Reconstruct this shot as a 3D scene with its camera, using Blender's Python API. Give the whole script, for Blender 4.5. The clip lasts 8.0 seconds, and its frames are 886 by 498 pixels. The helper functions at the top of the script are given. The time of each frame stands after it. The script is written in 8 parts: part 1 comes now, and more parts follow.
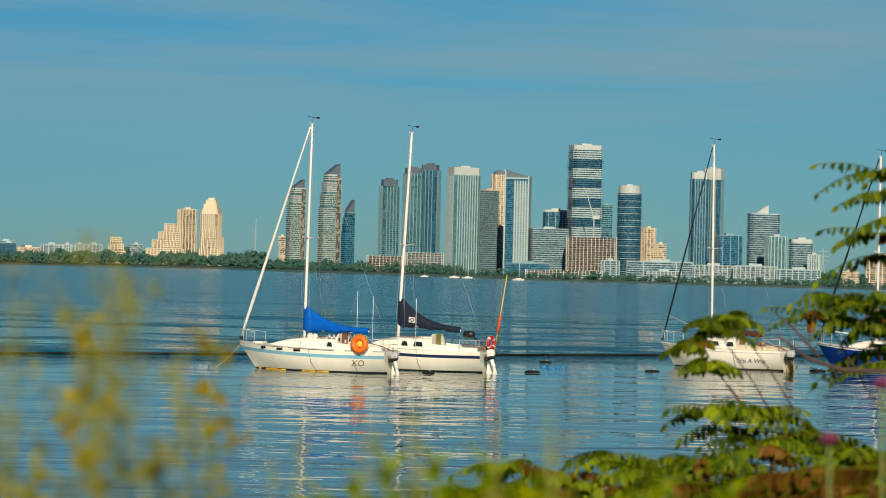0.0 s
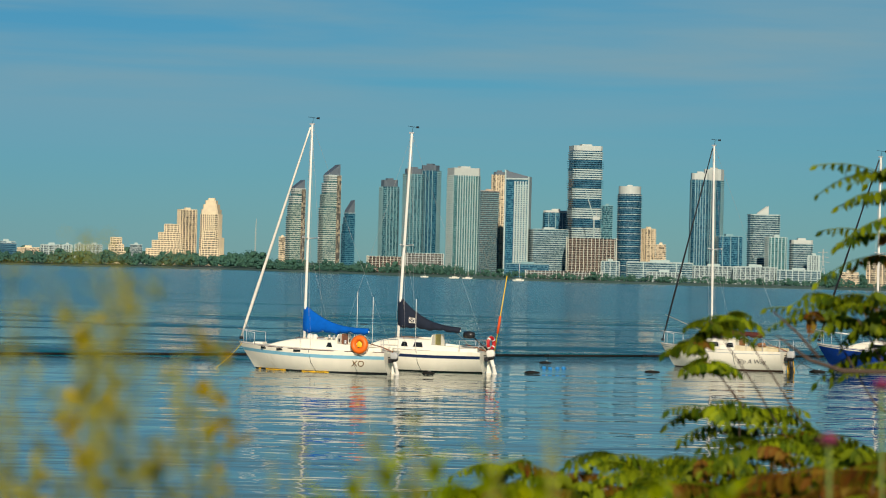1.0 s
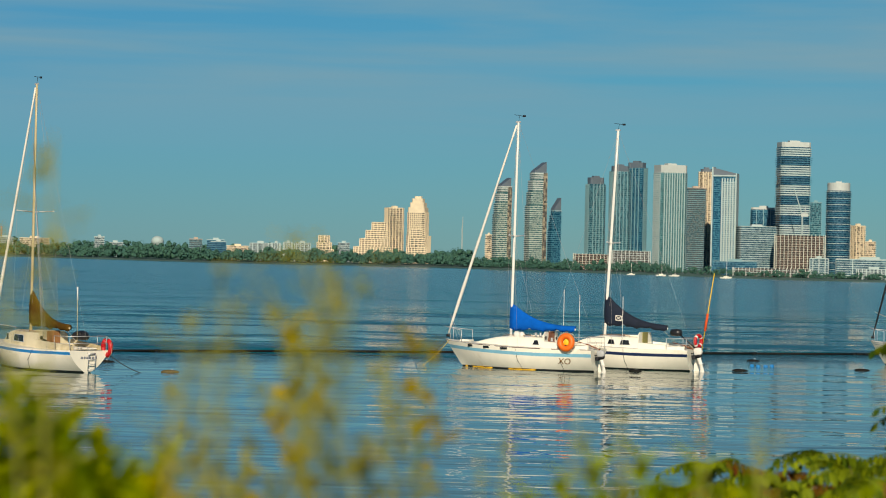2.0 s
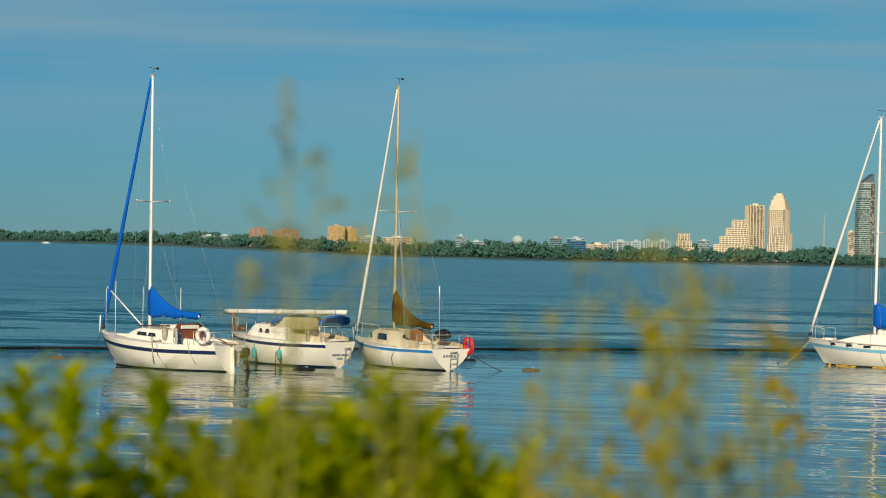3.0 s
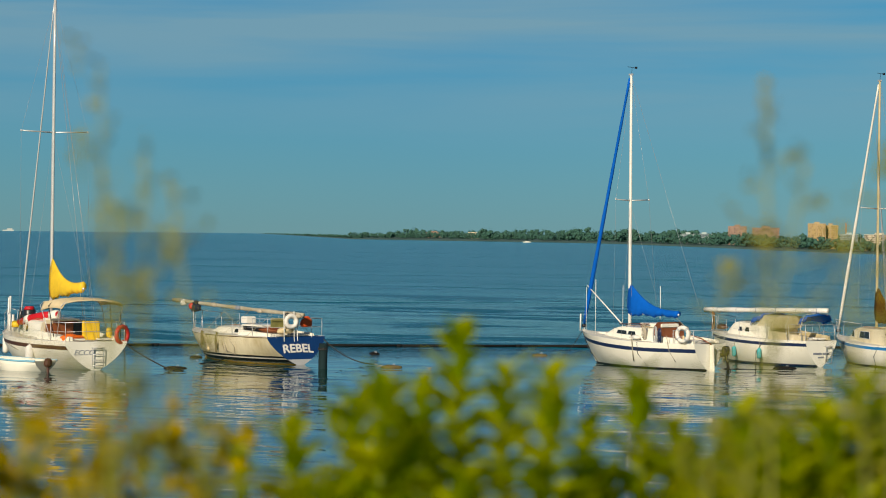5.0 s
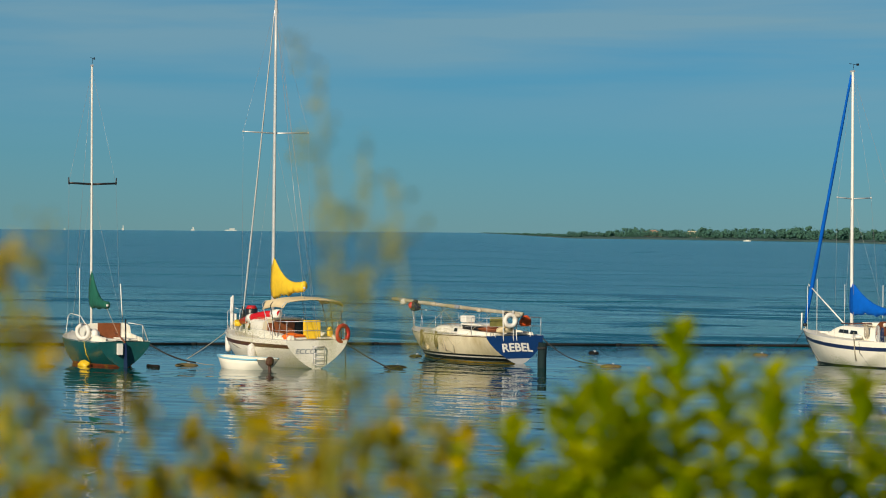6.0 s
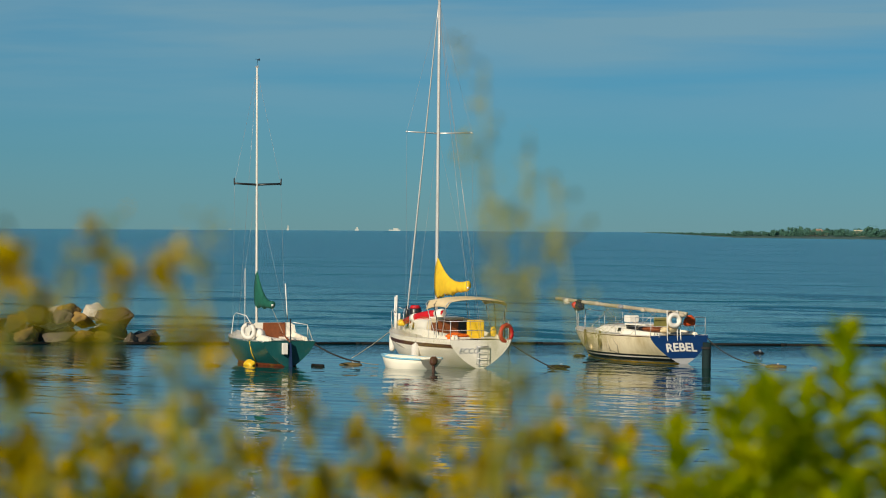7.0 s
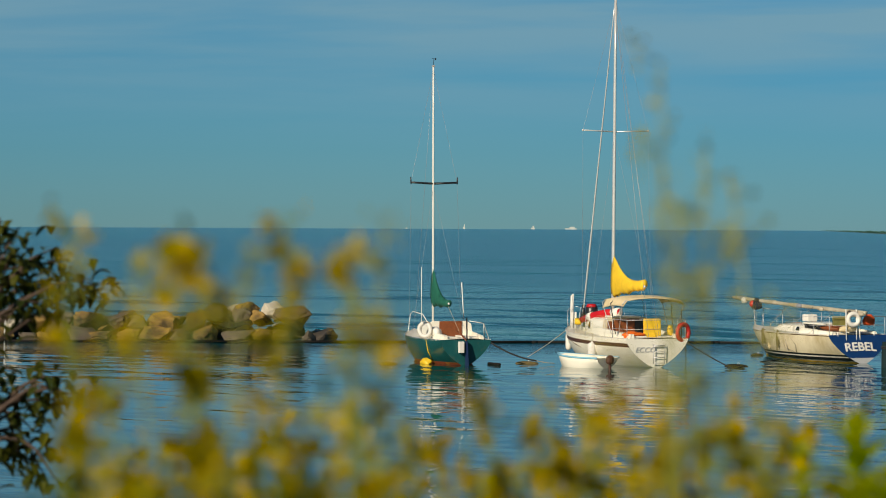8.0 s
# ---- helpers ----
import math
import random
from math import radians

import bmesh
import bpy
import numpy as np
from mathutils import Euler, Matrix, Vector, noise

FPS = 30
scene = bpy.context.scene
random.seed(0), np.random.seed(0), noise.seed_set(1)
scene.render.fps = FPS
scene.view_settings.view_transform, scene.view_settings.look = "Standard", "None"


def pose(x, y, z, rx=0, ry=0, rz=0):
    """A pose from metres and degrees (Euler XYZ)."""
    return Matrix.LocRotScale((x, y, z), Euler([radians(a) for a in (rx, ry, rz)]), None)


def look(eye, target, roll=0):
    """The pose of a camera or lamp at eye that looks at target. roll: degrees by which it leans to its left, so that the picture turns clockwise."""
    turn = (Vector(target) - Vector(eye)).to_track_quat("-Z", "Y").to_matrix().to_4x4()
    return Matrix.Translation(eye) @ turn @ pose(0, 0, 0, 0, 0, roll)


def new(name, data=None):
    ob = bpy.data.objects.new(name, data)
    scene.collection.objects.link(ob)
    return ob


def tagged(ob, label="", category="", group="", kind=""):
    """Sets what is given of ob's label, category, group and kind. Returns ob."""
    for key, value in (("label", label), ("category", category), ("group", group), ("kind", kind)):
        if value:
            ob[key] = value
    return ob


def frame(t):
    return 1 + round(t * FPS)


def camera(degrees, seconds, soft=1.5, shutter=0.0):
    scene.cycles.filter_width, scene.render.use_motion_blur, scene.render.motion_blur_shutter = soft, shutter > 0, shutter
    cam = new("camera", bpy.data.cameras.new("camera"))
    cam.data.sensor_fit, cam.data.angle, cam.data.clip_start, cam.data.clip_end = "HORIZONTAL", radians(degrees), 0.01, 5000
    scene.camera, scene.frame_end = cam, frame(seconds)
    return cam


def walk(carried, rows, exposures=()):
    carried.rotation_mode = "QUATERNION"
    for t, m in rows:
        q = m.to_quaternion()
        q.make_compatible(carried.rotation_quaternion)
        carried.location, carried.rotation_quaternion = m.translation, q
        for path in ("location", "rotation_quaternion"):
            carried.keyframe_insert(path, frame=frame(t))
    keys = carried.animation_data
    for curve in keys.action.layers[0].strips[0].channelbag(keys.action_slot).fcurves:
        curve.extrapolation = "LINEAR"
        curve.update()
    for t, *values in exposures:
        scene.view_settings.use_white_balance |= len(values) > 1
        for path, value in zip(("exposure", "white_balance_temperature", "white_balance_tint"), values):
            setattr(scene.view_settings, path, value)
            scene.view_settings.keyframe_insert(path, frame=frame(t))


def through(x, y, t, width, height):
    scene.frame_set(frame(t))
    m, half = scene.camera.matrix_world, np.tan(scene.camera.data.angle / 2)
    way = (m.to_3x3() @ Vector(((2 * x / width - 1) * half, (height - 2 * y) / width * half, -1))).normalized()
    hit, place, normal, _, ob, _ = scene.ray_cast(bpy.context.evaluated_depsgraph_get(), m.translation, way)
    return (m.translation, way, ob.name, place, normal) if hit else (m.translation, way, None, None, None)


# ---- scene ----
EYE = 5.0
cam = camera(19.76, 8.0, soft=1.0)
cam.data.dof.use_dof = True
cam.data.dof.focus_distance = 112.0
cam.data.dof.aperture_fstop = 5.6
# seconds, heading, pitch, lean in degrees: a slow pan to the left from one spot
TURN = [
    (0.0, 0.0, 0.14, 1.318), (0.5, 0.0, 0.138, 1.341), (1.0, 0.0, 0.152, 1.36), (1.2, 0.135, 0.135, 1.375), (2.3, 6.408, -0.061, 1.122),
    (2.4, 7.02, -0.077, 1.076), (2.5, 8.143, -0.093, 1.03), (2.6, 8.73, -0.113, 1.01), (2.7, 9.885, -0.133, 0.99), (2.8, 10.765, -0.152, 0.97),
    (2.9, 11.45, -0.172, 0.95), (3.0, 12.735, -0.192, 0.93), (3.1, 13.335, -0.204, 0.915), (3.2, 14.12, -0.217, 0.9), (3.3, 14.77, -0.229, 0.886),
    (3.4, 15.455, -0.242, 0.871), (3.5, 16.338, -0.254, 0.856), (3.6, 16.775, -0.263, 0.837), (3.7, 17.24, -0.273, 0.818), (3.8, 17.7, -0.282, 0.798),
    (4.0, 19.07, -0.301, 0.76), (4.1, 19.49, -0.307, 0.739), (4.2, 20.4, -0.313, 0.717), (4.4, 21.18, -0.324, 0.674), (4.5, 21.718, -0.33, 0.653),
    (4.7, 22.396, -0.342, 0.62), (5.8, 27.331, -0.43, 0.45), (5.9, 27.802, -0.43, 0.44), (6.0, 28.425, -0.43, 0.43), (6.1, 28.724, -0.433, 0.419),
    (6.2, 29.2, -0.436, 0.408), (6.4, 30.32, -0.441, 0.386), (6.5, 30.808, -0.444, 0.375), (6.6, 31.05, -0.447, 0.366), (6.8, 31.59, -0.454, 0.348),
    (7.0, 32.105, -0.461, 0.33), (7.2, 32.628, -0.473, 0.318), (7.4, 34.085, -0.485, 0.306), (7.5, 34.702, -0.491, 0.3), (7.6, 34.88, -0.495, 0.293),
    (7.8, 35.61, -0.503, 0.279), (8.0, 36.072, -0.511, 0.265)]


def aim(heading, pitch, lean):
    h, p = radians(heading), radians(pitch)
    way = Vector((-math.sin(h) * math.cos(p), math.cos(h) * math.cos(p), math.sin(p)))
    eye = Vector((0, 0, EYE))
    return look(eye, eye + way * 100, lean)


walk(cam, [(t, aim(h, p, r)) for t, h, p, r in TURN])

# ---- sky and sun: morning sun behind the camera and to its left ----
SUN_YAW, SUN_UP = 182.0, 25.0
world = bpy.data.worlds.new("sky")
scene.world = world
world.use_nodes = True
wn, wl = world.node_tree.nodes, world.node_tree.links
wn.clear()
sky = wn.new("ShaderNodeTexSky")
sky.sky_type = "NISHITA"
sky.sun_disc = False
sky.sun_elevation = radians(SUN_UP)
sky.sun_rotation = radians(-SUN_YAW)
sky.air_density, sky.dust_density, sky.ozone_density = 1.0, 0.0, 1.5
tint = wn.new("ShaderNodeMix")
tint.data_type, tint.blend_type = "RGBA", "MULTIPLY"
tint.inputs[0].default_value = 1.0
wl.new(sky.outputs[0], tint.inputs[6])
coord = wn.new("ShaderNodeTexCoord")
rise = wn.new("ShaderNodeSeparateXYZ")
wl.new(coord.outputs["Generated"], rise.inputs[0])
tint_ramp = wn.new("ShaderNodeValToRGB")
tint_ramp.color_ramp.elements[0].color, tint_ramp.color_ramp.elements[0].position = (0.126, 0.290, 0.510, 1), 0.0
tint_ramp.color_ramp.elements[1].color, tint_ramp.color_ramp.elements[1].position = (0.112, 0.345, 0.525, 1), 0.10
upper = tint_ramp.color_ramp.elements.new(0.16)
upper.color = (0.085, 0.285, 0.445, 1)
zenith = tint_ramp.color_ramp.elements.new(0.42)
zenith.color = (0.030, 0.205, 0.345, 1)
wl.new(rise.outputs["Z"], tint_ramp.inputs[0])
# the sky turns bluer away from the hazy city
side_ramp = wn.new("ShaderNodeValToRGB")
side_ramp.color_ramp.elements[0].color, side_ramp.color_ramp.elements[0].position = (0.96, 1.01, 1.04, 1), 0.38
side_ramp.color_ramp.elements[1].color, side_ramp.color_ramp.elements[1].position = (1.04, 1.03, 0.985, 1), 1.0
side_mid = side_ramp.color_ramp.elements.new(0.60)
side_mid.color = (0.89, 0.955, 1.02, 1)
span = wn.new("ShaderNodeMath")
span.operation = "ADD"
span.inputs[1].default_value = 1.0
wl.new(rise.outputs["X"], span.inputs[0])
wl.new(span.outputs[0], side_ramp.inputs[0])
sided = wn.new("ShaderNodeMix")
sided.data_type, sided.blend_type = "RGBA", "MULTIPLY"
sided.inputs[0].default_value = 1.0
wl.new(tint_ramp.outputs[0], sided.inputs[6])
wl.new(side_ramp.outputs[0], sided.inputs[7])
wl.new(sided.outputs[2], tint.inputs[7])
stretch = wn.new("ShaderNodeMapping")
stretch.inputs["Scale"].default_value = (2.2, 2.2, 30.0)
stretch.inputs["Rotation"].default_value = (radians(1.0), radians(-1.5), 0)
wl.new(coord.outputs["Generated"], stretch.inputs["Vector"])
veil = wn.new("ShaderNodeTexNoise")
veil.inputs["Scale"].default_value = 1.6
veil.inputs["Detail"].default_value = 6.0
veil.inputs["Roughness"].default_value = 0.5
veil.inputs["Distortion"].default_value = 0.3
wl.new(stretch.outputs[0], veil.inputs["Vector"])
veil_ramp = wn.new("ShaderNodeValToRGB")
veil_ramp.color_ramp.elements[0].position, veil_ramp.color_ramp.elements[1].position = 0.34, 0.60
wl.new(veil.outputs["Fac"], veil_ramp.inputs[0])
# cirrus lies higher up, thin towards the horizon
split = wn.new("ShaderNodeSeparateXYZ")
wl.new(coord.outputs["Generated"], split.inputs[0])
high = wn.new("ShaderNodeMapRange")
high.inputs[1].default_value, high.inputs[2].default_value = 0.03, 0.075
high.inputs[3].default_value, high.inputs[4].default_value = 0.04, 0.9
wl.new(split.outputs["Z"], high.inputs[0])
amount = wn.new("ShaderNodeMath")
amount.operation = "MULTIPLY"
wl.new(veil_ramp.outputs[0], amount.inputs[0])
wl.new(high.outputs[0], amount.inputs[1])
# and clears again towards the zenith
clear = wn.new("ShaderNodeMapRange")
clear.inputs[1].default_value, clear.inputs[2].default_value = 0.13, 0.32
clear.inputs[3].default_value, clear.inputs[4].default_value = 1.0, 0.1
wl.new(split.outputs["Z"], clear.inputs[0])
thin = wn.new("ShaderNodeMath")
thin.operation = "MULTIPLY"
wl.new(amount.outputs[0], thin.inputs[0])
wl.new(clear.outputs[0], thin.inputs[1])
clouds = wn.new("ShaderNodeMix")
clouds.data_type = "RGBA"
clouds.inputs[7].default_value = (2.0, 3.5, 4.2, 1)
# fewer veils over the open lake
lakeward = wn.new("ShaderNodeMapRange")
lakeward.inputs[1].default_value, lakeward.inputs[2].default_value = -0.55, -0.2
lakeward.inputs[3].default_value, lakeward.inputs[4].default_value = 0.75, 1.0
wl.new(split.outputs["X"], lakeward.inputs[0])
veiled = wn.new("ShaderNodeMath")
veiled.operation = "MULTIPLY"
wl.new(thin.outputs[0], veiled.inputs[0])
wl.new(lakeward.outputs[0], veiled.inputs[1])
wl.new(veiled.outputs[0], clouds.inputs[0])
wl.new(tint.outputs[2], clouds.inputs[6])
back = wn.new("ShaderNodeBackground")
back.inputs["Strength"].default_value = 0.10
wl.new(clouds.outputs[2], back.inputs["Color"])
out = wn.new("ShaderNodeOutputWorld")
wl.new(back.outputs[0], out.inputs["Surface"])

sun_data = bpy.data.lights.new("sun", "SUN")
sun_data.energy, sun_data.angle, sun_data.color = 4.6, radians(0.5), (1.0, 0.87, 0.68)
sun = new("sun", sun_data)
su, sy = radians(SUN_UP), radians(SUN_YAW)
sun.matrix_world = look((0, 0, 0), (math.sin(sy) * math.cos(su), -math.cos(sy) * math.cos(su), -math.sin(su)))
scene.view_settings.exposure = 0.0


# ---- materials ----
def material(name, colour, rough=0.5, metal=0.0, vary=0.15, scale=8.0, bump=0.0, bump_scale=60.0, stain=None, stain_at=(0.55, 0.8), stretch=(1, 1, 1), spec=0.5):
    """Principled surface with variation at two scales, fine relief and stains."""
    m = bpy.data.materials.new(name)
    m.use_nodes = True
    n, l = m.node_tree.nodes, m.node_tree.links
    p = n["Principled BSDF"]
    p.inputs["Roughness"].default_value, p.inputs["Metallic"].default_value = rough, metal
    p.inputs["Specular IOR Level"].default_value = spec
    tc = n.new("ShaderNodeTexCoord")
    mp = n.new("ShaderNodeMapping")
    mp.inputs["Scale"].default_value = stretch
    l.new(tc.outputs["Object"], mp.inputs["Vector"])
    a, b = n.new("ShaderNodeTexNoise"), n.new("ShaderNodeTexNoise")
    a.inputs["Scale"].default_value, a.inputs["Detail"].default_value = scale, 6.0
    b.inputs["Scale"].default_value, b.inputs["Detail"].default_value = scale / 7.0, 4.0
    l.new(mp.outputs[0], a.inputs["Vector"])
    l.new(mp.outputs[0], b.inputs["Vector"])
    add = n.new("ShaderNodeMath")
    add.operation = "ADD"
    l.new(a.outputs["Fac"], add.inputs[0])
    l.new(b.outputs["Fac"], add.inputs[1])
    rng = n.new("ShaderNodeMapRange")
    rng.inputs[1].default_value, rng.inputs[2].default_value = 0.6, 1.4
    rng.inputs[3].default_value, rng.inputs[4].default_value = 1.0 - vary, 1.0 + vary
    l.new(add.outputs[0], rng.inputs[0])
    mul = n.new("ShaderNodeMix")
    mul.data_type, mul.blend_type = "RGBA", "MULTIPLY"
    mul.inputs[0].default_value = 1.0
    mul.inputs[6].default_value = (*colour, 1)
    l.new(rng.outputs[0], mul.inputs[7])
    last = mul.outputs[2]
    if stain:
        s = n.new("ShaderNodeTexNoise")
        s.inputs["Scale"].default_value, s.inputs["Detail"].default_value, s.inputs["Roughness"].default_value = scale / 3.0, 8.0, 0.65
        l.new(mp.outputs[0], s.inputs["Vector"])
        r = n.new("ShaderNodeValToRGB")
        r.color_ramp.elements[0].position, r.color_ramp.elements[1].position = stain_at
        l.new(s.outputs["Fac"], r.inputs[0])
        x = n.new("ShaderNodeMix")
        x.data_type = "RGBA"
        x.inputs[7].default_value = (*stain, 1)
        l.new(r.outputs[0], x.inputs[0])
        l.new(last, x.inputs[6])
        last = x.outputs[2]
    l.new(last, p.inputs["Base Color"])
    if bump:
        g = n.new("ShaderNodeTexNoise")
        g.inputs["Scale"].default_value, g.inputs["Detail"].default_value = bump_scale, 5.0
        l.new(mp.outputs[0], g.inputs["Vector"])
        bp = n.new("ShaderNodeBump")
        bp.inputs["Strength"].default_value, bp.inputs["Distance"].default_value = min(1.0, bump), 0.02
        l.new(g.outputs["Fac"], bp.inputs["Height"])
        l.new(bp.outputs[0], p.inputs["Normal"])
    return m


def leafy(name, colour, second, vary=0.35, through=0.35, sheen=0.3):
    """Leaf surface: two greens mixed piece by piece, some light shining through."""
    m = bpy.data.materials.new(name)
    m.use_nodes = True
    n, l = m.node_tree.nodes, m.node_tree.links
    p = n["Principled BSDF"]
    p.inputs["Roughness"].default_value = 0.55
    p.inputs["Specular IOR Level"].default_value = sheen
    geo = n.new("ShaderNodeNewGeometry")
    mix = n.new("ShaderNodeMix")
    mix.data_type = "RGBA"
    mix.inputs[6].default_value, mix.inputs[7].default_value = (*colour, 1), (*second, 1)
    l.new(geo.outputs["Random Per Island"], mix.inputs[0])
    tc, a = n.new("ShaderNodeTexCoord"), n.new("ShaderNodeTexNoise")
    a.inputs["Scale"].default_value = 3.0
    l.new(tc.outputs["Object"], a.inputs["Vector"])
    rng = n.new("ShaderNodeMapRange")
    rng.inputs[1].default_value, rng.inputs[2].default_value = 0.3, 0.7
    rng.inputs[3].default_value, rng.inputs[4].default_value = 1.0 - vary, 1.0 + vary
    l.new(a.outputs["Fac"], rng.inputs[0])
    mul = n.new("ShaderNodeMix")
    mul.data_type, mul.blend_type = "RGBA", "MULTIPLY"
    mul.inputs[0].default_value = 1.0
    l.new(mix.outputs[2], mul.inputs[6])
    l.new(rng.outputs[0], mul.inputs[7])
    l.new(mul.outputs[2], p.inputs["Base Color"])
    if through:
        t = n.new("ShaderNodeBsdfTranslucent")
        l.new(mul.outputs[2], t.inputs["Color"])
        s = n.new("ShaderNodeMixShader")
        s.inputs[0].default_value = through
        l.new(p.outputs[0], s.inputs[1])
        l.new(t.outputs[0], s.inputs[2])
        l.new(s.outputs[0], n["Material Output"].inputs["Surface"])
    return m


def water_material():
    """Lake water: clear reflections drawn out by small ripples, with patches ruffled by the wind."""
    m = bpy.data.materials.new("lake_water")
    m.use_nodes = True
    n, l = m.node_tree.nodes, m.node_tree.links
    p = n["Principled BSDF"]
    p.inputs["Roughness"].default_value = 0.02
    p.inputs["IOR"].default_value = 1.333
    p.inputs["Specular Tint"].default_value = (0.88, 0.99, 1.0, 1)
    tc = n.new("ShaderNodeTexCoord")

    def waves(scale, rot, detail, rough=0.5, distortion=0.0):
        mp, t = n.new("ShaderNodeMapping"), n.new("ShaderNodeTexNoise")
        mp.inputs["Scale"].default_value, mp.inputs["Rotation"].default_value = scale, (0, 0, radians(rot))
        l.new(tc.outputs["Object"], mp.inputs["Vector"])
        l.new(mp.outputs[0], t.inputs["Vector"])
        t.inputs["Scale"].default_value, t.inputs["Detail"].default_value = 1.0, detail
        t.inputs["Roughness"].default_value, t.inputs["Distortion"].default_value = rough, distortion
        return t.outputs["Fac"]

    def calc(op, a, b):
        c = n.new("ShaderNodeMath")
        c.operation = op
        for i, v in enumerate((a, b)):
            if isinstance(v, (int, float)):
                c.inputs[i].default_value = v
            else:
                l.new(v, c.inputs[i])
        return c.outputs[0]

    ripple = waves((0.10, 0.26, 1), 26, 2.0, 0.5, 0.4)
    wavelet = waves((0.8, 1.7, 1), 26, 1.0, 0.4, 0.2)
    small = waves((2.6, 3.6, 1), -20, 2.0)
    swell = waves((0.10, 0.22, 1), 25, 2.0)
    chop = waves((0.9, 2.4, 1), 28, 4.0, 0.55, 0.2)
    patch = waves((0.010, 0.045, 1), 28, 4.0, 0.6, 0.4)
    # sheltered inside the floating boom, ruffled by the wind outside it
    sep = n.new("ShaderNodeSeparateXYZ")
    l.new(tc.outputs["Object"], sep.inputs[0])
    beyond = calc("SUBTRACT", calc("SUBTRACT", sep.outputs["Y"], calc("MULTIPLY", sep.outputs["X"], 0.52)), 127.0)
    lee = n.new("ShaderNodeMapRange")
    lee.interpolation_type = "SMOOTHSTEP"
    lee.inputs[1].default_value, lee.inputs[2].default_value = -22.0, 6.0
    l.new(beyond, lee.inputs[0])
    # base colour: dark green inside the boom, lighter blue-green outside
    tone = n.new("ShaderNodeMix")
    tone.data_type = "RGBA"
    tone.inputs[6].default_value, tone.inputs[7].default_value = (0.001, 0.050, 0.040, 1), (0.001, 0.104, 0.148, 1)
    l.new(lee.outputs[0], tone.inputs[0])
    # lighter blue-green base colour out on the open lake
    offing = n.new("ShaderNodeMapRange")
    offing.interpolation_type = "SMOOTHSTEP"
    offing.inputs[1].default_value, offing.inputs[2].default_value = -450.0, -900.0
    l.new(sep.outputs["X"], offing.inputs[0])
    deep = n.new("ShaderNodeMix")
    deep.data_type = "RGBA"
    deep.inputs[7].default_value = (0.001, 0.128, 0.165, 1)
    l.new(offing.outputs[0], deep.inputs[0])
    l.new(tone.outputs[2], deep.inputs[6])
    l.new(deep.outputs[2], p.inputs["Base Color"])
    ramp = n.new("ShaderNodeMapRange")
    ramp.interpolation_type = "SMOOTHSTEP"
    ramp.inputs[1].default_value, ramp.inputs[2].default_value = 0.38, 0.68
    ramp.inputs[3].default_value, ramp.inputs[4].default_value = 0.5, 1.0
    l.new(patch, ramp.inputs[0])
    wind = calc("MULTIPLY", ramp.outputs[0], lee.outputs[0])
    haze = n.new("ShaderNodeMapRange")
    haze.interpolation_type = "LINEAR"
    haze.inputs[1].default_value, haze.inputs[2].default_value = 5.0, 140.0
    haze.inputs[3].default_value, haze.inputs[4].default_value = 0.02, 0.15
    l.new(beyond, haze.inputs[0])
    inside = n.new("ShaderNodeMapRange")
    inside.interpolation_type = "SMOOTHSTEP"
    inside.inputs[1].default_value, inside.inputs[2].default_value = -6.0, 14.0
    inside.inputs[3].default_value, inside.inputs[4].default_value = 0.135, 0.045
    l.new(beyond, inside.inputs[0])
    calm = calc("ADD", calc("ADD", calc("MULTIPLY", ripple, inside.outputs[0]), calc("MULTIPLY", wavelet, 0.020)), calc("MULTIPLY", small, 0.0008))
    # longer wind streaks just outside the boom
    streak = waves((0.055, 0.17, 1), 24, 3.0, 0.6, 1.2)
    band = n.new("ShaderNodeMapRange")
    band.interpolation_type = "SMOOTHSTEP"
    band.inputs[1].default_value, band.inputs[2].default_value = -14.0, 4.0
    l.new(beyond, band.inputs[0])
    crest = n.new("ShaderNodeMapRange")
    crest.interpolation_type = "SMOOTHSTEP"
    crest.inputs[1].default_value, crest.inputs[2].default_value = 0.52, 0.74
    l.new(streak, crest.inputs[0])
    long_ = waves((0.011, 0.034, 1), 24, 4.0, 0.65, 1.2)
    far_crest = n.new("ShaderNodeMapRange")
    far_crest.interpolation_type = "SMOOTHSTEP"
    far_crest.inputs[1].default_value, far_crest.inputs[2].default_value = 0.52, 0.75
    l.new(long_, far_crest.inputs[0])
    swells = calc("ADD", calc("MULTIPLY", crest.outputs[0], 0.12), calc("MULTIPLY", far_crest.outputs[0], 1.6))
    # the boom itself stirs a darker, choppier belt along its outer side
    belt = n.new("ShaderNodeMapRange")
    belt.interpolation_type = "SMOOTHSTEP"
    belt.inputs[1].default_value, belt.inputs[2].default_value = 80.0, 20.0
    l.new(beyond, belt.inputs[0])
    stir = waves((0.035, 0.26, 1), 26, 3.0, 0.6, 0.8)
    stirred = calc("MULTIPLY", calc("MULTIPLY", stir, 0.08), calc("MULTIPLY", belt.outputs[0], band.outputs[0]))
    calm = calc("ADD", calc("ADD", calm, stirred), calc("MULTIPLY", swells, band.outputs[0]))
    # gusts draw out streaks of small steep wavelets, closest together along the boom
    reach = n.new("ShaderNodeMapRange")
    reach.interpolation_type = "SMOOTHSTEP"
    reach.inputs[1].default_value, reach.inputs[2].default_value = 170.0, 8.0
    l.new(beyond, reach.inputs[0])
    gust = n.new("ShaderNodeMapRange")
    gust.interpolation_type = "SMOOTHSTEP"
    gust.inputs[1].default_value, gust.inputs[2].default_value = 0.55, 0.66
    l.new(calc("ADD", waves((0.045, 0.110, 1), 0, 4.0, 0.65, 0.8), calc("MULTIPLY", reach.outputs[0], 0.08)), gust.inputs[0])
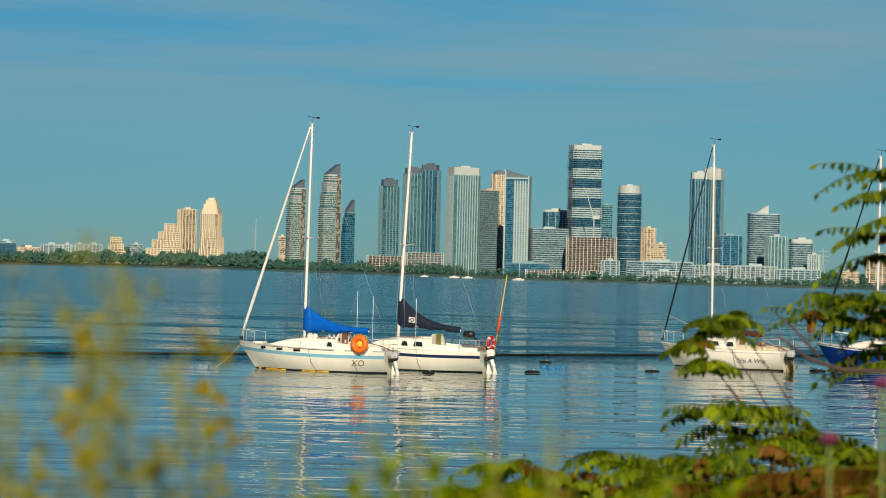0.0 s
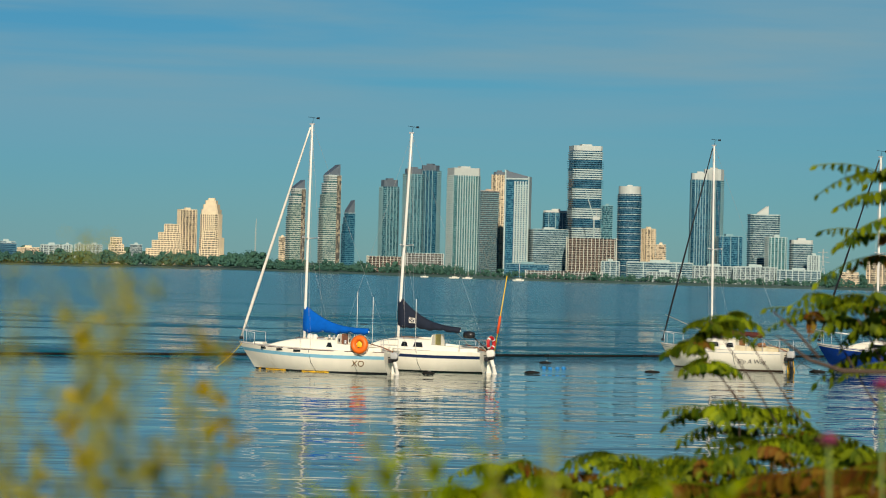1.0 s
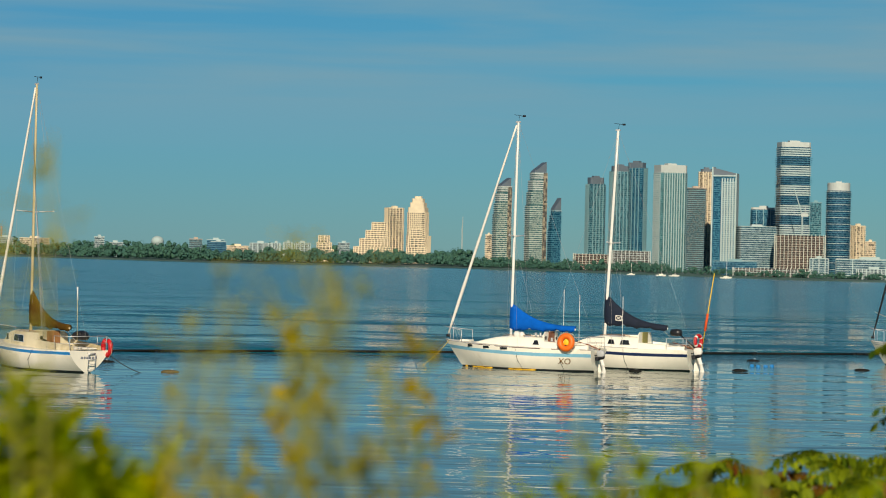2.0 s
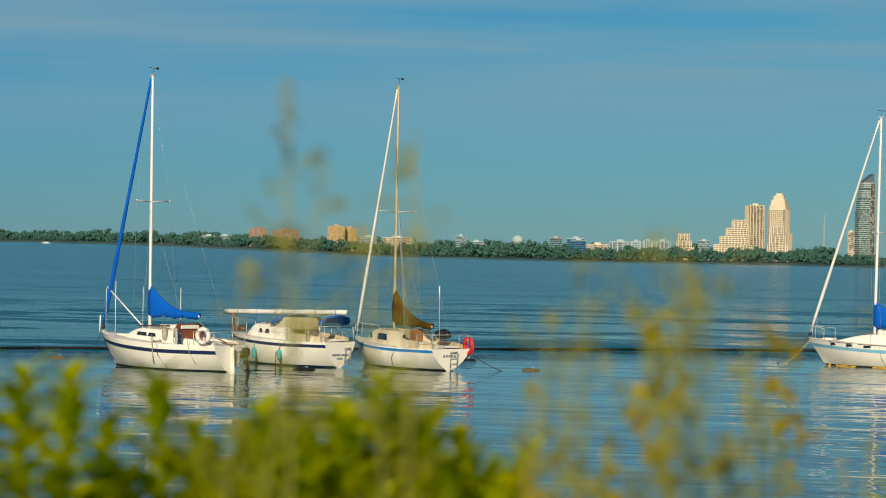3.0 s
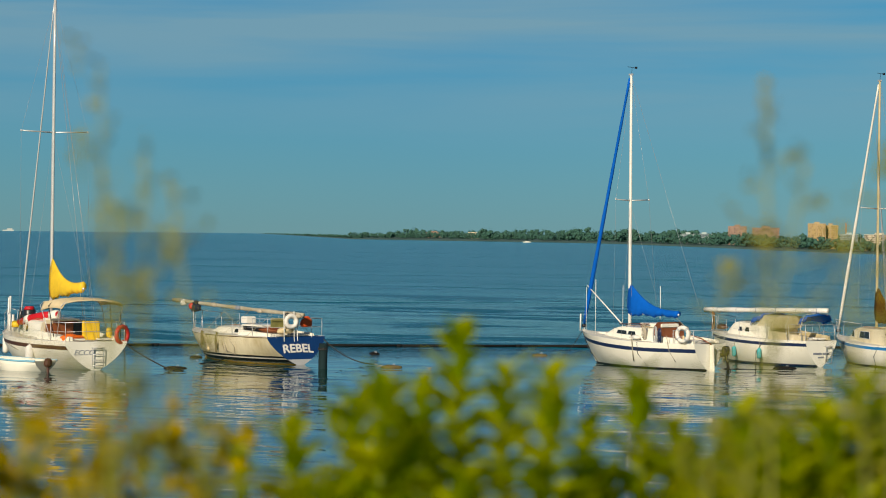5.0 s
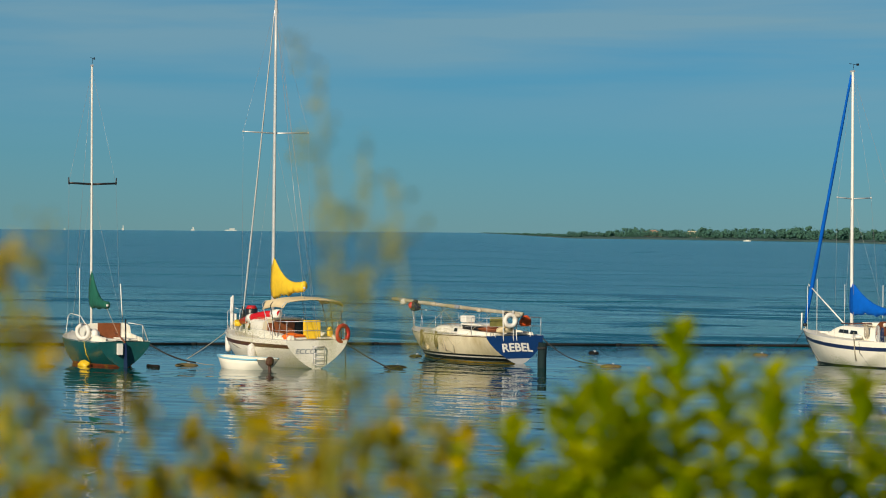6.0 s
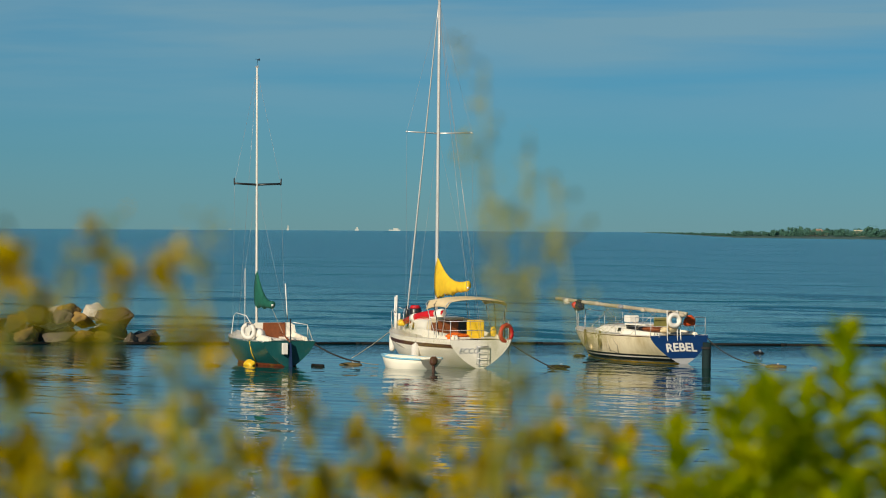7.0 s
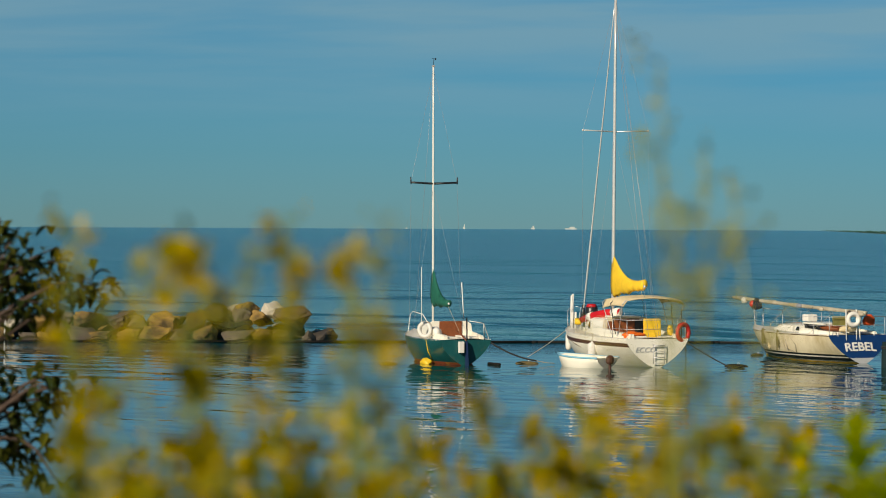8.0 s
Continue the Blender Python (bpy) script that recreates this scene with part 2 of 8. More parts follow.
    streaky = calc("MULTIPLY", gust.outputs[0], calc("MULTIPLY", reach.outputs[0], band.outputs[0]))
    ruffle = calc("MULTIPLY", waves((0.30, 0.55, 1), 0, 2.0, 0.5, 0.3), calc("MULTIPLY", streaky, 0.12))
    l.new(calc("ADD", haze.outputs[0], calc("MULTIPLY", streaky, 0.32)), p.inputs["Roughness"])
    rough = calc("MULTIPLY", chop, calc("MULTIPLY", wind, 0.26))
    height = calc("ADD", calc("ADD", calm, calc("ADD", rough, ruffle)), calc("MULTIPLY", swell, 0.02))
    bp = n.new("ShaderNodeBump")
    bp.inputs["Strength"].default_value, bp.inputs["Distance"].default_value = 1.0, WAVE
    l.new(height, bp.inputs["Height"])
    l.new(bp.outputs[0], p.inputs["Normal"])
    return m


WAVE = 1.0
MAT = {
    "water": water_material(),
    "gelcoat": material("white_gelcoat", (0.90, 0.86, 0.73), 0.28, vary=0.06, scale=3.0, stain=(0.56, 0.46, 0.24), stain_at=(0.58, 0.90), stretch=(1, 1, 0.25)),
    "cream": material("cream_gelcoat", (0.74, 0.66, 0.46), 0.32, vary=0.10, scale=2.5, stain=(0.34, 0.24, 0.07), stain_at=(0.44, 0.78), stretch=(1, 1, 0.25)),
    "deck": material("deck_nonskid", (0.72, 0.69, 0.60), 0.6, vary=0.08, scale=12, bump=0.2),
    "navy": material("navy_paint", (0.015, 0.03, 0.09), 0.3, vary=0.15),
    "lightblue": material("light_blue_paint", (0.22, 0.50, 0.66), 0.35, vary=0.12),
    "midblue": material("mid_blue_paint", (0.015, 0.22, 0.58), 0.35, vary=0.12),
    "hullblue": material("blue_hull_paint", (0.01, 0.05, 0.30), 0.25, vary=0.1),
    "transomblue": material("blue_transom_paint", (0.008, 0.042, 0.15), 0.3, vary=0.15, stain=(0.25, 0.22, 0.2), stain_at=(0.66, 0.95)),
    "hullgreen": material("green_hull_paint", (0.010, 0.085, 0.085), 0.35, vary=0.2, stain=(0.15, 0.12, 0.05), stain_at=(0.58, 0.9)),
    "black": material("black_paint", (0.012, 0.012, 0.014), 0.4, vary=0.3),
    "brownstripe": material("brown_stripe_paint", (0.09, 0.035, 0.02), 0.4, vary=0.2),
    "bottom": material("antifouling", (0.03, 0.03, 0.035), 0.7, vary=0.4),
    "bottomyellow": material("ochre_antifouling", (0.55, 0.33, 0.03), 0.6, vary=0.3, scale=5, stain=(0.1, 0.08, 0.03), stain_at=(0.5, 0.7)),
    "bottomred": material("rusty_antifouling", (0.35, 0.07, 0.02), 0.7, vary=0.3, scale=5, stain=(0.5, 0.3, 0.03), stain_at=(0.5, 0.7)),
    "alloy": material("mast_alloy", (0.72, 0.72, 0.70), 0.35, 0.35, vary=0.08, scale=5),
    "whitemast": material("white_painted_spar", (0.80, 0.78, 0.72), 0.35, vary=0.06, scale=4),
    "yellowmast": material("yellowed_spar", (0.52, 0.43, 0.24), 0.4, vary=0.15, scale=4),
    "steel": material("stainless_steel", (0.60, 0.60, 0.60), 0.45, 0.5, vary=0.1),
    "wire": material("rigging_wire", (0.36, 0.37, 0.37), 0.4, 0.3, vary=0.1),
    "rope": material("weathered_rope", (0.42, 0.37, 0.28), 0.9, vary=0.3, scale=40),
    "oldrope": material("algae_stained_rope", (0.20, 0.17, 0.07), 0.9, vary=0.4, scale=30),
    "darkrope": material("dark_rope", (0.03, 0.03, 0.03), 0.9, vary=0.4, scale=40),
    "canvasblue": material("blue_sail_canvas", (0.0005, 0.105, 0.50), 0.9, vary=0.16, scale=6, bump=0.5, bump_scale=14, spec=0.15),
    "canvasnavy": material("dark_navy_canvas", (0.005, 0.012, 0.030), 0.85, vary=0.3, scale=6, bump=0.5, bump_scale=14),
    "canvasbrown": material("brown_canvas", (0.085, 0.043, 0.004), 0.9, vary=0.3, scale=6, bump=0.5, bump_scale=14, spec=0.15),
    "canvasyellow": material("yellow_canvas", (0.80, 0.52, 0.02), 0.8, vary=0.15, scale=6, bump=0.5, bump_scale=14),
    "canvasgreen": material("green_canvas", (0.005, 0.11, 0.07), 0.8, vary=0.25, scale=6, bump=0.5, bump_scale=14),
    "canvasred": material("maroon_canvas", (0.09, 0.02, 0.015), 0.85, vary=0.25, scale=6, bump=0.5, bump_scale=14),
    "sailcloth": material("white_sailcloth", (0.78, 0.74, 0.66), 0.8, vary=0.1, scale=6, bump=0.4, bump_scale=20),
    "beige": material("beige_canvas", (0.72, 0.58, 0.34), 0.85, vary=0.12, scale=5, bump=0.3, bump_scale=14),
    "olive": material("olive_board", (0.27, 0.25, 0.07), 0.6, vary=0.3, scale=6),
    "oldmast": material("dull_weathered_spar", (0.44, 0.40, 0.30), 0.5, vary=0.3, scale=3, stain=(0.24, 0.19, 0.09), stain_at=(0.45, 0.75)),
    "wood": material("varnished_wood", (0.22, 0.065, 0.02), 0.4, vary=0.3, scale=14, stretch=(6, 1, 1)),
    "teak": material("weathered_teak", (0.30, 0.14, 0.05), 0.55, vary=0.3, scale=14, stretch=(1, 6, 1)),
    "window": material("smoked_window", (0.015, 0.018, 0.02), 0.08, vary=0.2),
    "orange": material("orange_ring_vinyl", (0.85, 0.16, 0.01), 0.5, vary=0.12),
    "red": material("red_vinyl", (0.52, 0.008, 0.014), 0.5, vary=0.15),
    "whitevinyl": material("white_vinyl", (0.78, 0.75, 0.68), 0.5, vary=0.1),
    "yellow": material("yellow_vinyl", (0.80, 0.52, 0.02), 0.5, vary=0.15),
    "boardyellow": material("yellow_foam_board", (0.78, 0.46, 0.01), 0.6, vary=0.2, scale=5),
    "teal": material("faded_teal_fender", (0.05, 0.38, 0.40), 0.6, vary=0.2),
    "motorgrey": material("outboard_grey", (0.45, 0.46, 0.46), 0.4, vary=0.1),
    "motorblack": material("outboard_black", (0.02, 0.02, 0.022), 0.35, vary=0.2),
    "rubber": material("wet_black_rubber", (0.012, 0.011, 0.010), 0.8, vary=0.4, scale=3, spec=0.15),
    "tape": material("red_orange_flag_cloth", (0.75, 0.09, 0.01), 0.7, vary=0.15),
    "gold": material("gilded_lettering", (0.20, 0.10, 0.02), 0.5, vary=0.2),
    "ink": material("dark_lettering", (0.02, 0.02, 0.03), 0.5, vary=0.2),
    "faded": material("faded_grey_lettering", (0.24, 0.26, 0.30), 0.6, vary=0.3, scale=20),
    "pile": material("wet_timber_pile", (0.012, 0.026, 0.028), 0.9, vary=0.5, scale=4, bump=0.6, bump_scale=20, stretch=(1, 1, 0.3), spec=0.15),
}


# ---- mesh helpers ----
def part(name, bm, mat, parent=None, label="", smooth=False):
    """Links a bmesh as one mesh object, under a thing or a part."""
    me = bpy.data.meshes.new(name)
    bmesh.ops.recalc_face_normals(bm, faces=bm.faces[:]) if len(bm.faces) < 60000 else None
    bm.to_mesh(me)
    bm.free()
    for m in mat if isinstance(mat, (list, tuple)) else [mat]:
        me.materials.append(m)
    if smooth:
        me.polygons.foreach_set("use_smooth", [True] * len(me.polygons))
    ob = new(name, me)
    if parent:
        ob.parent = parent
    if label:
        ob["label"] = label
    return ob


def thing(name, m, label, category, group="", kind=""):
    ob = new(name)
    ob.empty_display_size = 0.2
    ob.matrix_world = m
    return tagged(ob, label, category, group, kind)


def box(bm, x0, x1, y0, y1, z0, z1, bevel=0.0, m=None):
    r = bmesh.ops.create_cube(bm, size=1.0)
    t = Matrix.Translation(((x0 + x1) / 2, (y0 + y1) / 2, (z0 + z1) / 2)) @ Matrix.Diagonal((x1 - x0, y1 - y0, z1 - z0, 1))
    bmesh.ops.transform(bm, matrix=(m @ t) if m else t, verts=r["verts"])
    if bevel:
        es = list({e for v in r["verts"] for e in v.link_edges})
        bmesh.ops.bevel(bm, geom=es, offset=bevel, segments=2, affect="EDGES", profile=0.6)
    return bm


def tube(bm, pts, r, seg=8, cap=True, flat=1.0):
    """A round bar along points; r is one radius or one for each point."""
    pts = [Vector(p) for p in pts]
    rs = r if isinstance(r, (list, tuple)) else [r] * len(pts)
    rings = []
    up = Vector((0, 0, 1))
    for i, p in enumerate(pts):
        d = (pts[min(i + 1, len(pts) - 1)] - pts[max(i - 1, 0)]).normalized()
        ref = up if abs(d.z) < 0.9 else Vector((1, 0, 0))
        a = d.cross(ref).normalized()
        b = a.cross(d).normalized()
        rings.append([bm.verts.new(p + (a * math.cos(2 * math.pi * k / seg) * flat + b * math.sin(2 * math.pi * k / seg)) * rs[i]) for k in range(seg)])
    for q, s in zip(rings, rings[1:]):
        for k in range(seg):
            bm.faces.new((q[k], q[(k + 1) % seg], s[(k + 1) % seg], s[k]))
    if cap:
        bm.faces.new(rings[0][::-1])
        bm.faces.new(rings[-1])
    return bm


def loft(bm, sections, closed=False, caps=True, mats=None):
    rows = [[bm.verts.new(p) for p in s] for s in sections]
    for i, (a, b) in enumerate(zip(rows, rows[1:])):
        n = len(a)
        for k in range(n if closed else n - 1):
            f = bm.faces.new((a[k], a[(k + 1) % n], b[(k + 1) % n], b[k]))
            if mats:
                f.material_index = mats[k]
    if caps and closed:
        bm.faces.new(rows[0][::-1])
        bm.faces.new(rows[-1])
    return rows


def torus(bm, R, r, m, seg=28, sub=10, arc=1.0):
    rings = []
    n = seg if arc >= 1 else seg + 1
    for i in range(n):
        a = 2 * math.pi * arc * i / seg
        rings.append([bm.verts.new(m @ Vector(((R + r * math.cos(b)) * math.cos(a), (R + r * math.cos(b)) * math.sin(a), r * math.sin(b)))) for b in (2 * math.pi * k / sub for k in range(sub))])
    for i in range(seg):
        q, s = rings[i], rings[(i + 1) % n]
        for k in range(sub):
            bm.faces.new((q[k], s[k], s[(k + 1) % sub], q[(k + 1) % sub]))
    if arc < 1:
        bm.faces.new(rings[0])
        bm.faces.new(rings[-1][::-1])
    return bm


def letters(name, text, size, mat, parent, bend, extrude=0.004, italic=0.0, wide=1.0, bold=0.0):
    """Raised lettering with the built-in font, laid on a surface by bend(across, up, out)."""
    cu = bpy.data.curves.new(name, "FONT")
    cu.body, cu.size, cu.extrude, cu.align_x, cu.align_y, cu.shear = text, size, extrude, "CENTER", "CENTER", italic
    tmp = bpy.data.objects.new("tmp", cu)
    me = bpy.data.meshes.new_from_object(tmp)
    bpy.data.objects.remove(tmp)
    bpy.data.curves.remove(cu)
    if bold:
        # a second and third stroke beside the first
        bm = bmesh.new()
        for k, (dx, dy) in enumerate(((0, 0), (bold, 0), (-bold, 0), (0, bold), (0, -bold))):
            n0 = len(bm.verts)
            bm.from_mesh(me)
            bm.verts.ensure_lookup_table()
            for v in bm.verts[n0:]:
                v.co += Vector((dx, dy, 0.0008 * k))
        bm.to_mesh(me)
        bm.free()
    me.materials.append(mat)
    for v in me.vertices:
        v.co = bend(v.co.x * wide, v.co.y, v.co.z + extrude)
    ob = new(name, me)
    ob.parent = parent
    return ob


def nz(x, y=0.0, z=0.0):
    return noise.noise(Vector((x, y, z)))

# ---- water, shore, ground ----
def lerp(x, xs, ys):
    return float(np.interp(x, xs, ys))


def shore_far(az):
    """Distance of the far shore, by heading in degrees (left is positive)."""
    return lerp(az, [-16, -8, 0, 10, 20, 25.5, 27, 60], [3300, 3400, 3500, 3800, 4250, 4650, 4880, 4880])


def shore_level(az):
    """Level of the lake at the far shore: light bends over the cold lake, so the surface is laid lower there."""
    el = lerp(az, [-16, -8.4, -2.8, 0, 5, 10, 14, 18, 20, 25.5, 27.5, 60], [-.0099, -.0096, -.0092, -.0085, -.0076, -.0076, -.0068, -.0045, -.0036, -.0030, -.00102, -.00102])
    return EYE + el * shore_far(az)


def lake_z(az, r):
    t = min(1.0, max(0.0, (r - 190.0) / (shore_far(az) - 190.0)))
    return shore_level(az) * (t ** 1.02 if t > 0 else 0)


def polar(az, r, z):
    a = radians(az)
    return Vector((-math.sin(a) * r, math.cos(a) * r, z))


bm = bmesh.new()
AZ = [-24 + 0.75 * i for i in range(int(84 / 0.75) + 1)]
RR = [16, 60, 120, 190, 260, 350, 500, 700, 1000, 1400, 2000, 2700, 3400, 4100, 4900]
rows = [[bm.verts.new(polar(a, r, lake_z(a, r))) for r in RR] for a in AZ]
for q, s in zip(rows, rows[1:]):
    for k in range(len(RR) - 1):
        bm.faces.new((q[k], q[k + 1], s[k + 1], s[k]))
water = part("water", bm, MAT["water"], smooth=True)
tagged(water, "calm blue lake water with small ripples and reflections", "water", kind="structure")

soil = material("bank_soil", (0.10, 0.085, 0.05), 0.95, vary=0.4, scale=2.0, bump=0.6, bump_scale=8, stain=(0.05, 0.09, 0.02), stain_at=(0.45, 0.6))
# the grass colour is shifted blue-green to carry the haze of distance
far_soil = material("hazed_shore_grass", (0.055, 0.115, 0.10), 0.95, vary=0.4, scale=0.02, stain=(0.13, 0.17, 0.15), stain_at=(0.55, 0.75))


def bank_z(x, y):
    r = math.hypot(x, y) if y > 0 else abs(x) * 0.3
    return lerp(r, [0, 3, 8, 14, 19, 24, 30], [3.55, 3.35, 2.5, 1.3, 0.35, -0.5, -1.2]) + 0.12 * nz(x * 0.5, y * 0.5)


bm = bmesh.new()
N = 60
grid = [[bm.verts.new(((i / N - 0.5) * 90, -30 + j / N * 60, 0)) for j in range(N + 1)] for i in range(N + 1)]
for row in grid:
    for v in row:
        v.co.z = bank_z(v.co.x, v.co.y)
for i in range(N):
    for j in range(N):
        bm.faces.new((grid[i][j], grid[i + 1][j], grid[i + 1][j + 1], grid[i][j + 1]))
ground = part("ground", bm, soil, smooth=True)
tagged(ground, "weedy earth bank sloping down to the lake", "ground", kind="structure")

# far land: a low sheet from the water's edge inland
bm = bmesh.new()
azs = [-20 + 0.4 * i for i in range(int(47.6 / 0.4) + 1)]
rows = []
for a in azs:
    d, z = shore_far(a), shore_level(a)
    d += 25 * nz(a * 1.3) - 15
    back_r = 4960
    up = lerp(a, [24.8, 27.4], [1.0, 0.0])
    rows.append([bm.verts.new(polar(a, r, zz)) for r, zz in ((d - 14, z - 2.5), (d, z + 1.2 * up), (d + 20, z + 3.0 * up), (d + 300, z + 6 * up), (max(d + 400, back_r), z + 9 * up))])
for q, s in zip(rows, rows[1:]):
    for k in range(len(q) - 1):
        bm.faces.new((q[k], s[k], s[k + 1], q[k + 1]))
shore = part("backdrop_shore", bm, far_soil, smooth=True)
tagged(shore, "low far shore with grass and a stony water's edge", "shore", kind="structure")

# ---- sailing boats: bow along +x, port along +y, water at z = 0 ----
class Hull:
    def __init__(self, L, B, fb, tr=0.75, rake=0.55, stern=0.15, rise=0.22, full=0.55):
        self.L, self.B, self.fb, self.tr, self.rake, self.stern, self.rise, self.full = L, B, fb, tr, rake, stern, rise, full

    def half(self, s):
        if s < 0.42:
            w = self.tr + (1 - self.tr) * math.sin(math.pi / 2 * s / 0.42)
        else:
            w = max(0.0, 1 - ((s - 0.42) / 0.58) ** 2.3)
        return self.B / 2 * w + 0.015

    def sheer(self, s):
        return self.fb * (1 + self.rise * ((max(0, s - 0.25)) / 0.75) ** 1.7 + 0.04 * (1 - s))

    def draft(self, s):
        return 0.42 * max(0.0, math.sin(math.pi * min(1, max(0, s * 0.97 + 0.03)))) ** 0.7 - 0.02

    def at(self, s, z):
        """Point of the port side at station s and height z."""
        sh, dr = self.sheer(s), self.draft(s)
        t = min(1.0, max(0.0, (sh - z) / (sh + dr)))
        k = min(1.0, s / 0.3)
        y = self.half(s) * max(0.0, 1 - t ** (1.5 + 0.7 * k)) ** (0.8 + (self.full - 0.8) * k)
        down = sh - z
        x0, x1 = self.stern * down, self.L - self.rake * down
        return Vector((x0 + (x1 - x0) * s, y, z))

    def side(self, s, z):
        """Bender that lays lettering on the port side, centred at station s and height z."""
        mid = self.at(s, z).x

        def bend(u, v, out_):
            x, zz = mid - u, z + v
            down = self.sheer(s) - zz
            x0, x1 = self.stern * down, self.L - self.rake * down
            return Vector((x, self.at((x - x0) / (x1 - x0), zz).y + 0.012 + out_, zz))
        return bend

    def back(self, z, arc=0.0, y=0.0):
        """Bender that lays lettering on the transom."""
        return lambda u, v, out_: Vector((self.at(0, z + v).x - 0.014 - out_, y - u, z + v - arc * u * u))

    def deck(self, s, y=0.0):
        """Point on the deck; y from -1 to 1 across."""
        h = self.half(s)
        return Vector((self.L * s, y * h, self.sheer(s) - 0.015 + 0.05 * (1 - y * y)))


def build_hull(hull, boat, mats, stripes=(), boot=(0.0, 0.10, None), bottom=None, transom_mat=None):
    """mats: hull colour; stripes: (top, bottom, material) below the sheer; boot: band above the water."""
    rows = [("s", 0.0), ("s", 0.03)]
    for a, b, _ in stripes:
        rows += [("s", a), ("s", b)]
    rows += [("f", 0.2), ("f", 0.4), ("f", 0.6), ("f", 0.8), ("w", boot[1]), ("w", boot[0]), ("w", -0.1), ("b", 0.0)]
    slots = [mats]
    for m in [s[2] for s in stripes] + [boot[2] or mats, bottom or MAT["bottom"]]:
        if m not in slots:
            slots.append(m)
    low = max([s[1] for s in stripes] + [0.03])
    bm = bmesh.new()
    S = [i / 30 for i in range(31)]
    for side in (1, -1):
        secs = []
        for s in S:
            sh = hull.sheer(s)
            pts = []
            for kind, v in rows:
                if kind == "s":
                    z = sh - v
                elif kind == "f":
                    z = (sh - low) + (boot[1] - (sh - low)) * v
                elif kind == "w":
                    z = v
                else:
                    z = -hull.draft(s)
                p = hull.at(s, z)
                pts.append(Vector((p.x, p.y * side, max(p.z, -hull.draft(s)))))
            secs.append(pts)
        idx = []
        for (k0, v0), (k1, v1) in zip(rows, rows[1:]):
            m = mats
            for a, b, mm in stripes:
                if k0 == "s" and k1 == "s" and abs(v0 - a) < 1e-6 and abs(v1 - b) < 1e-6:
                    m = mm
            if k0 == "w" and v0 == boot[1]:
                m = boot[2] or mats
            if k0 == "w" and v0 == boot[0] or k1 == "b":
                m = bottom or MAT["bottom"]
            idx.append(slots.index(m))
        loft(bm, secs, mats=idx)
    bmesh.ops.remove_doubles(bm, verts=bm.verts[:], dist=0.004)
    part("hull", bm, slots, boat, smooth=True)
    # transom
    bm = bmesh.new()
    zs = [hull.sheer(0) - (hull.sheer(0) + hull.draft(0)) * k / 10 for k in range(11)]
    left = [hull.at(0, z) for z in zs]
    ring = [bm.verts.new((p.x - 0.006, p.y, p.z)) for p in left] + [bm.verts.new((p.x - 0.006, -p.y, p.z)) for p in reversed(left) if p.y > 0.001]
    bm.faces.new(ring)
    r = bmesh.ops.extrude_face_region(bm, geom=bm.faces[:])
    bmesh.ops.translate(bm, vec=(0.03, 0, 0), verts=[v for v in r["geom"] if isinstance(v, bmesh.types.BMVert)])
    part("transom", bm, transom_mat or mats, boat)
    # deck and toe rail
    bm = bmesh.new()
    loft(bm, [[hull.deck(s, y) for y in (-1, -0.6, -0.2, 0.2, 0.6, 1)] for s in S])
    part("deck", bm, MAT["deck"], boat, smooth=True)
    for side in (1, -1):
        bm = bmesh.new()
        tube(bm, [hull.deck(s, side * 0.985) + Vector((0, 0, 0.012)) for s in S[:-1]] + [hull.deck(1, 0) + Vector((0, 0, 0.012))], 0.014, 6)
        part("toe_rail", bm, MAT["alloy"], boat, smooth=True)


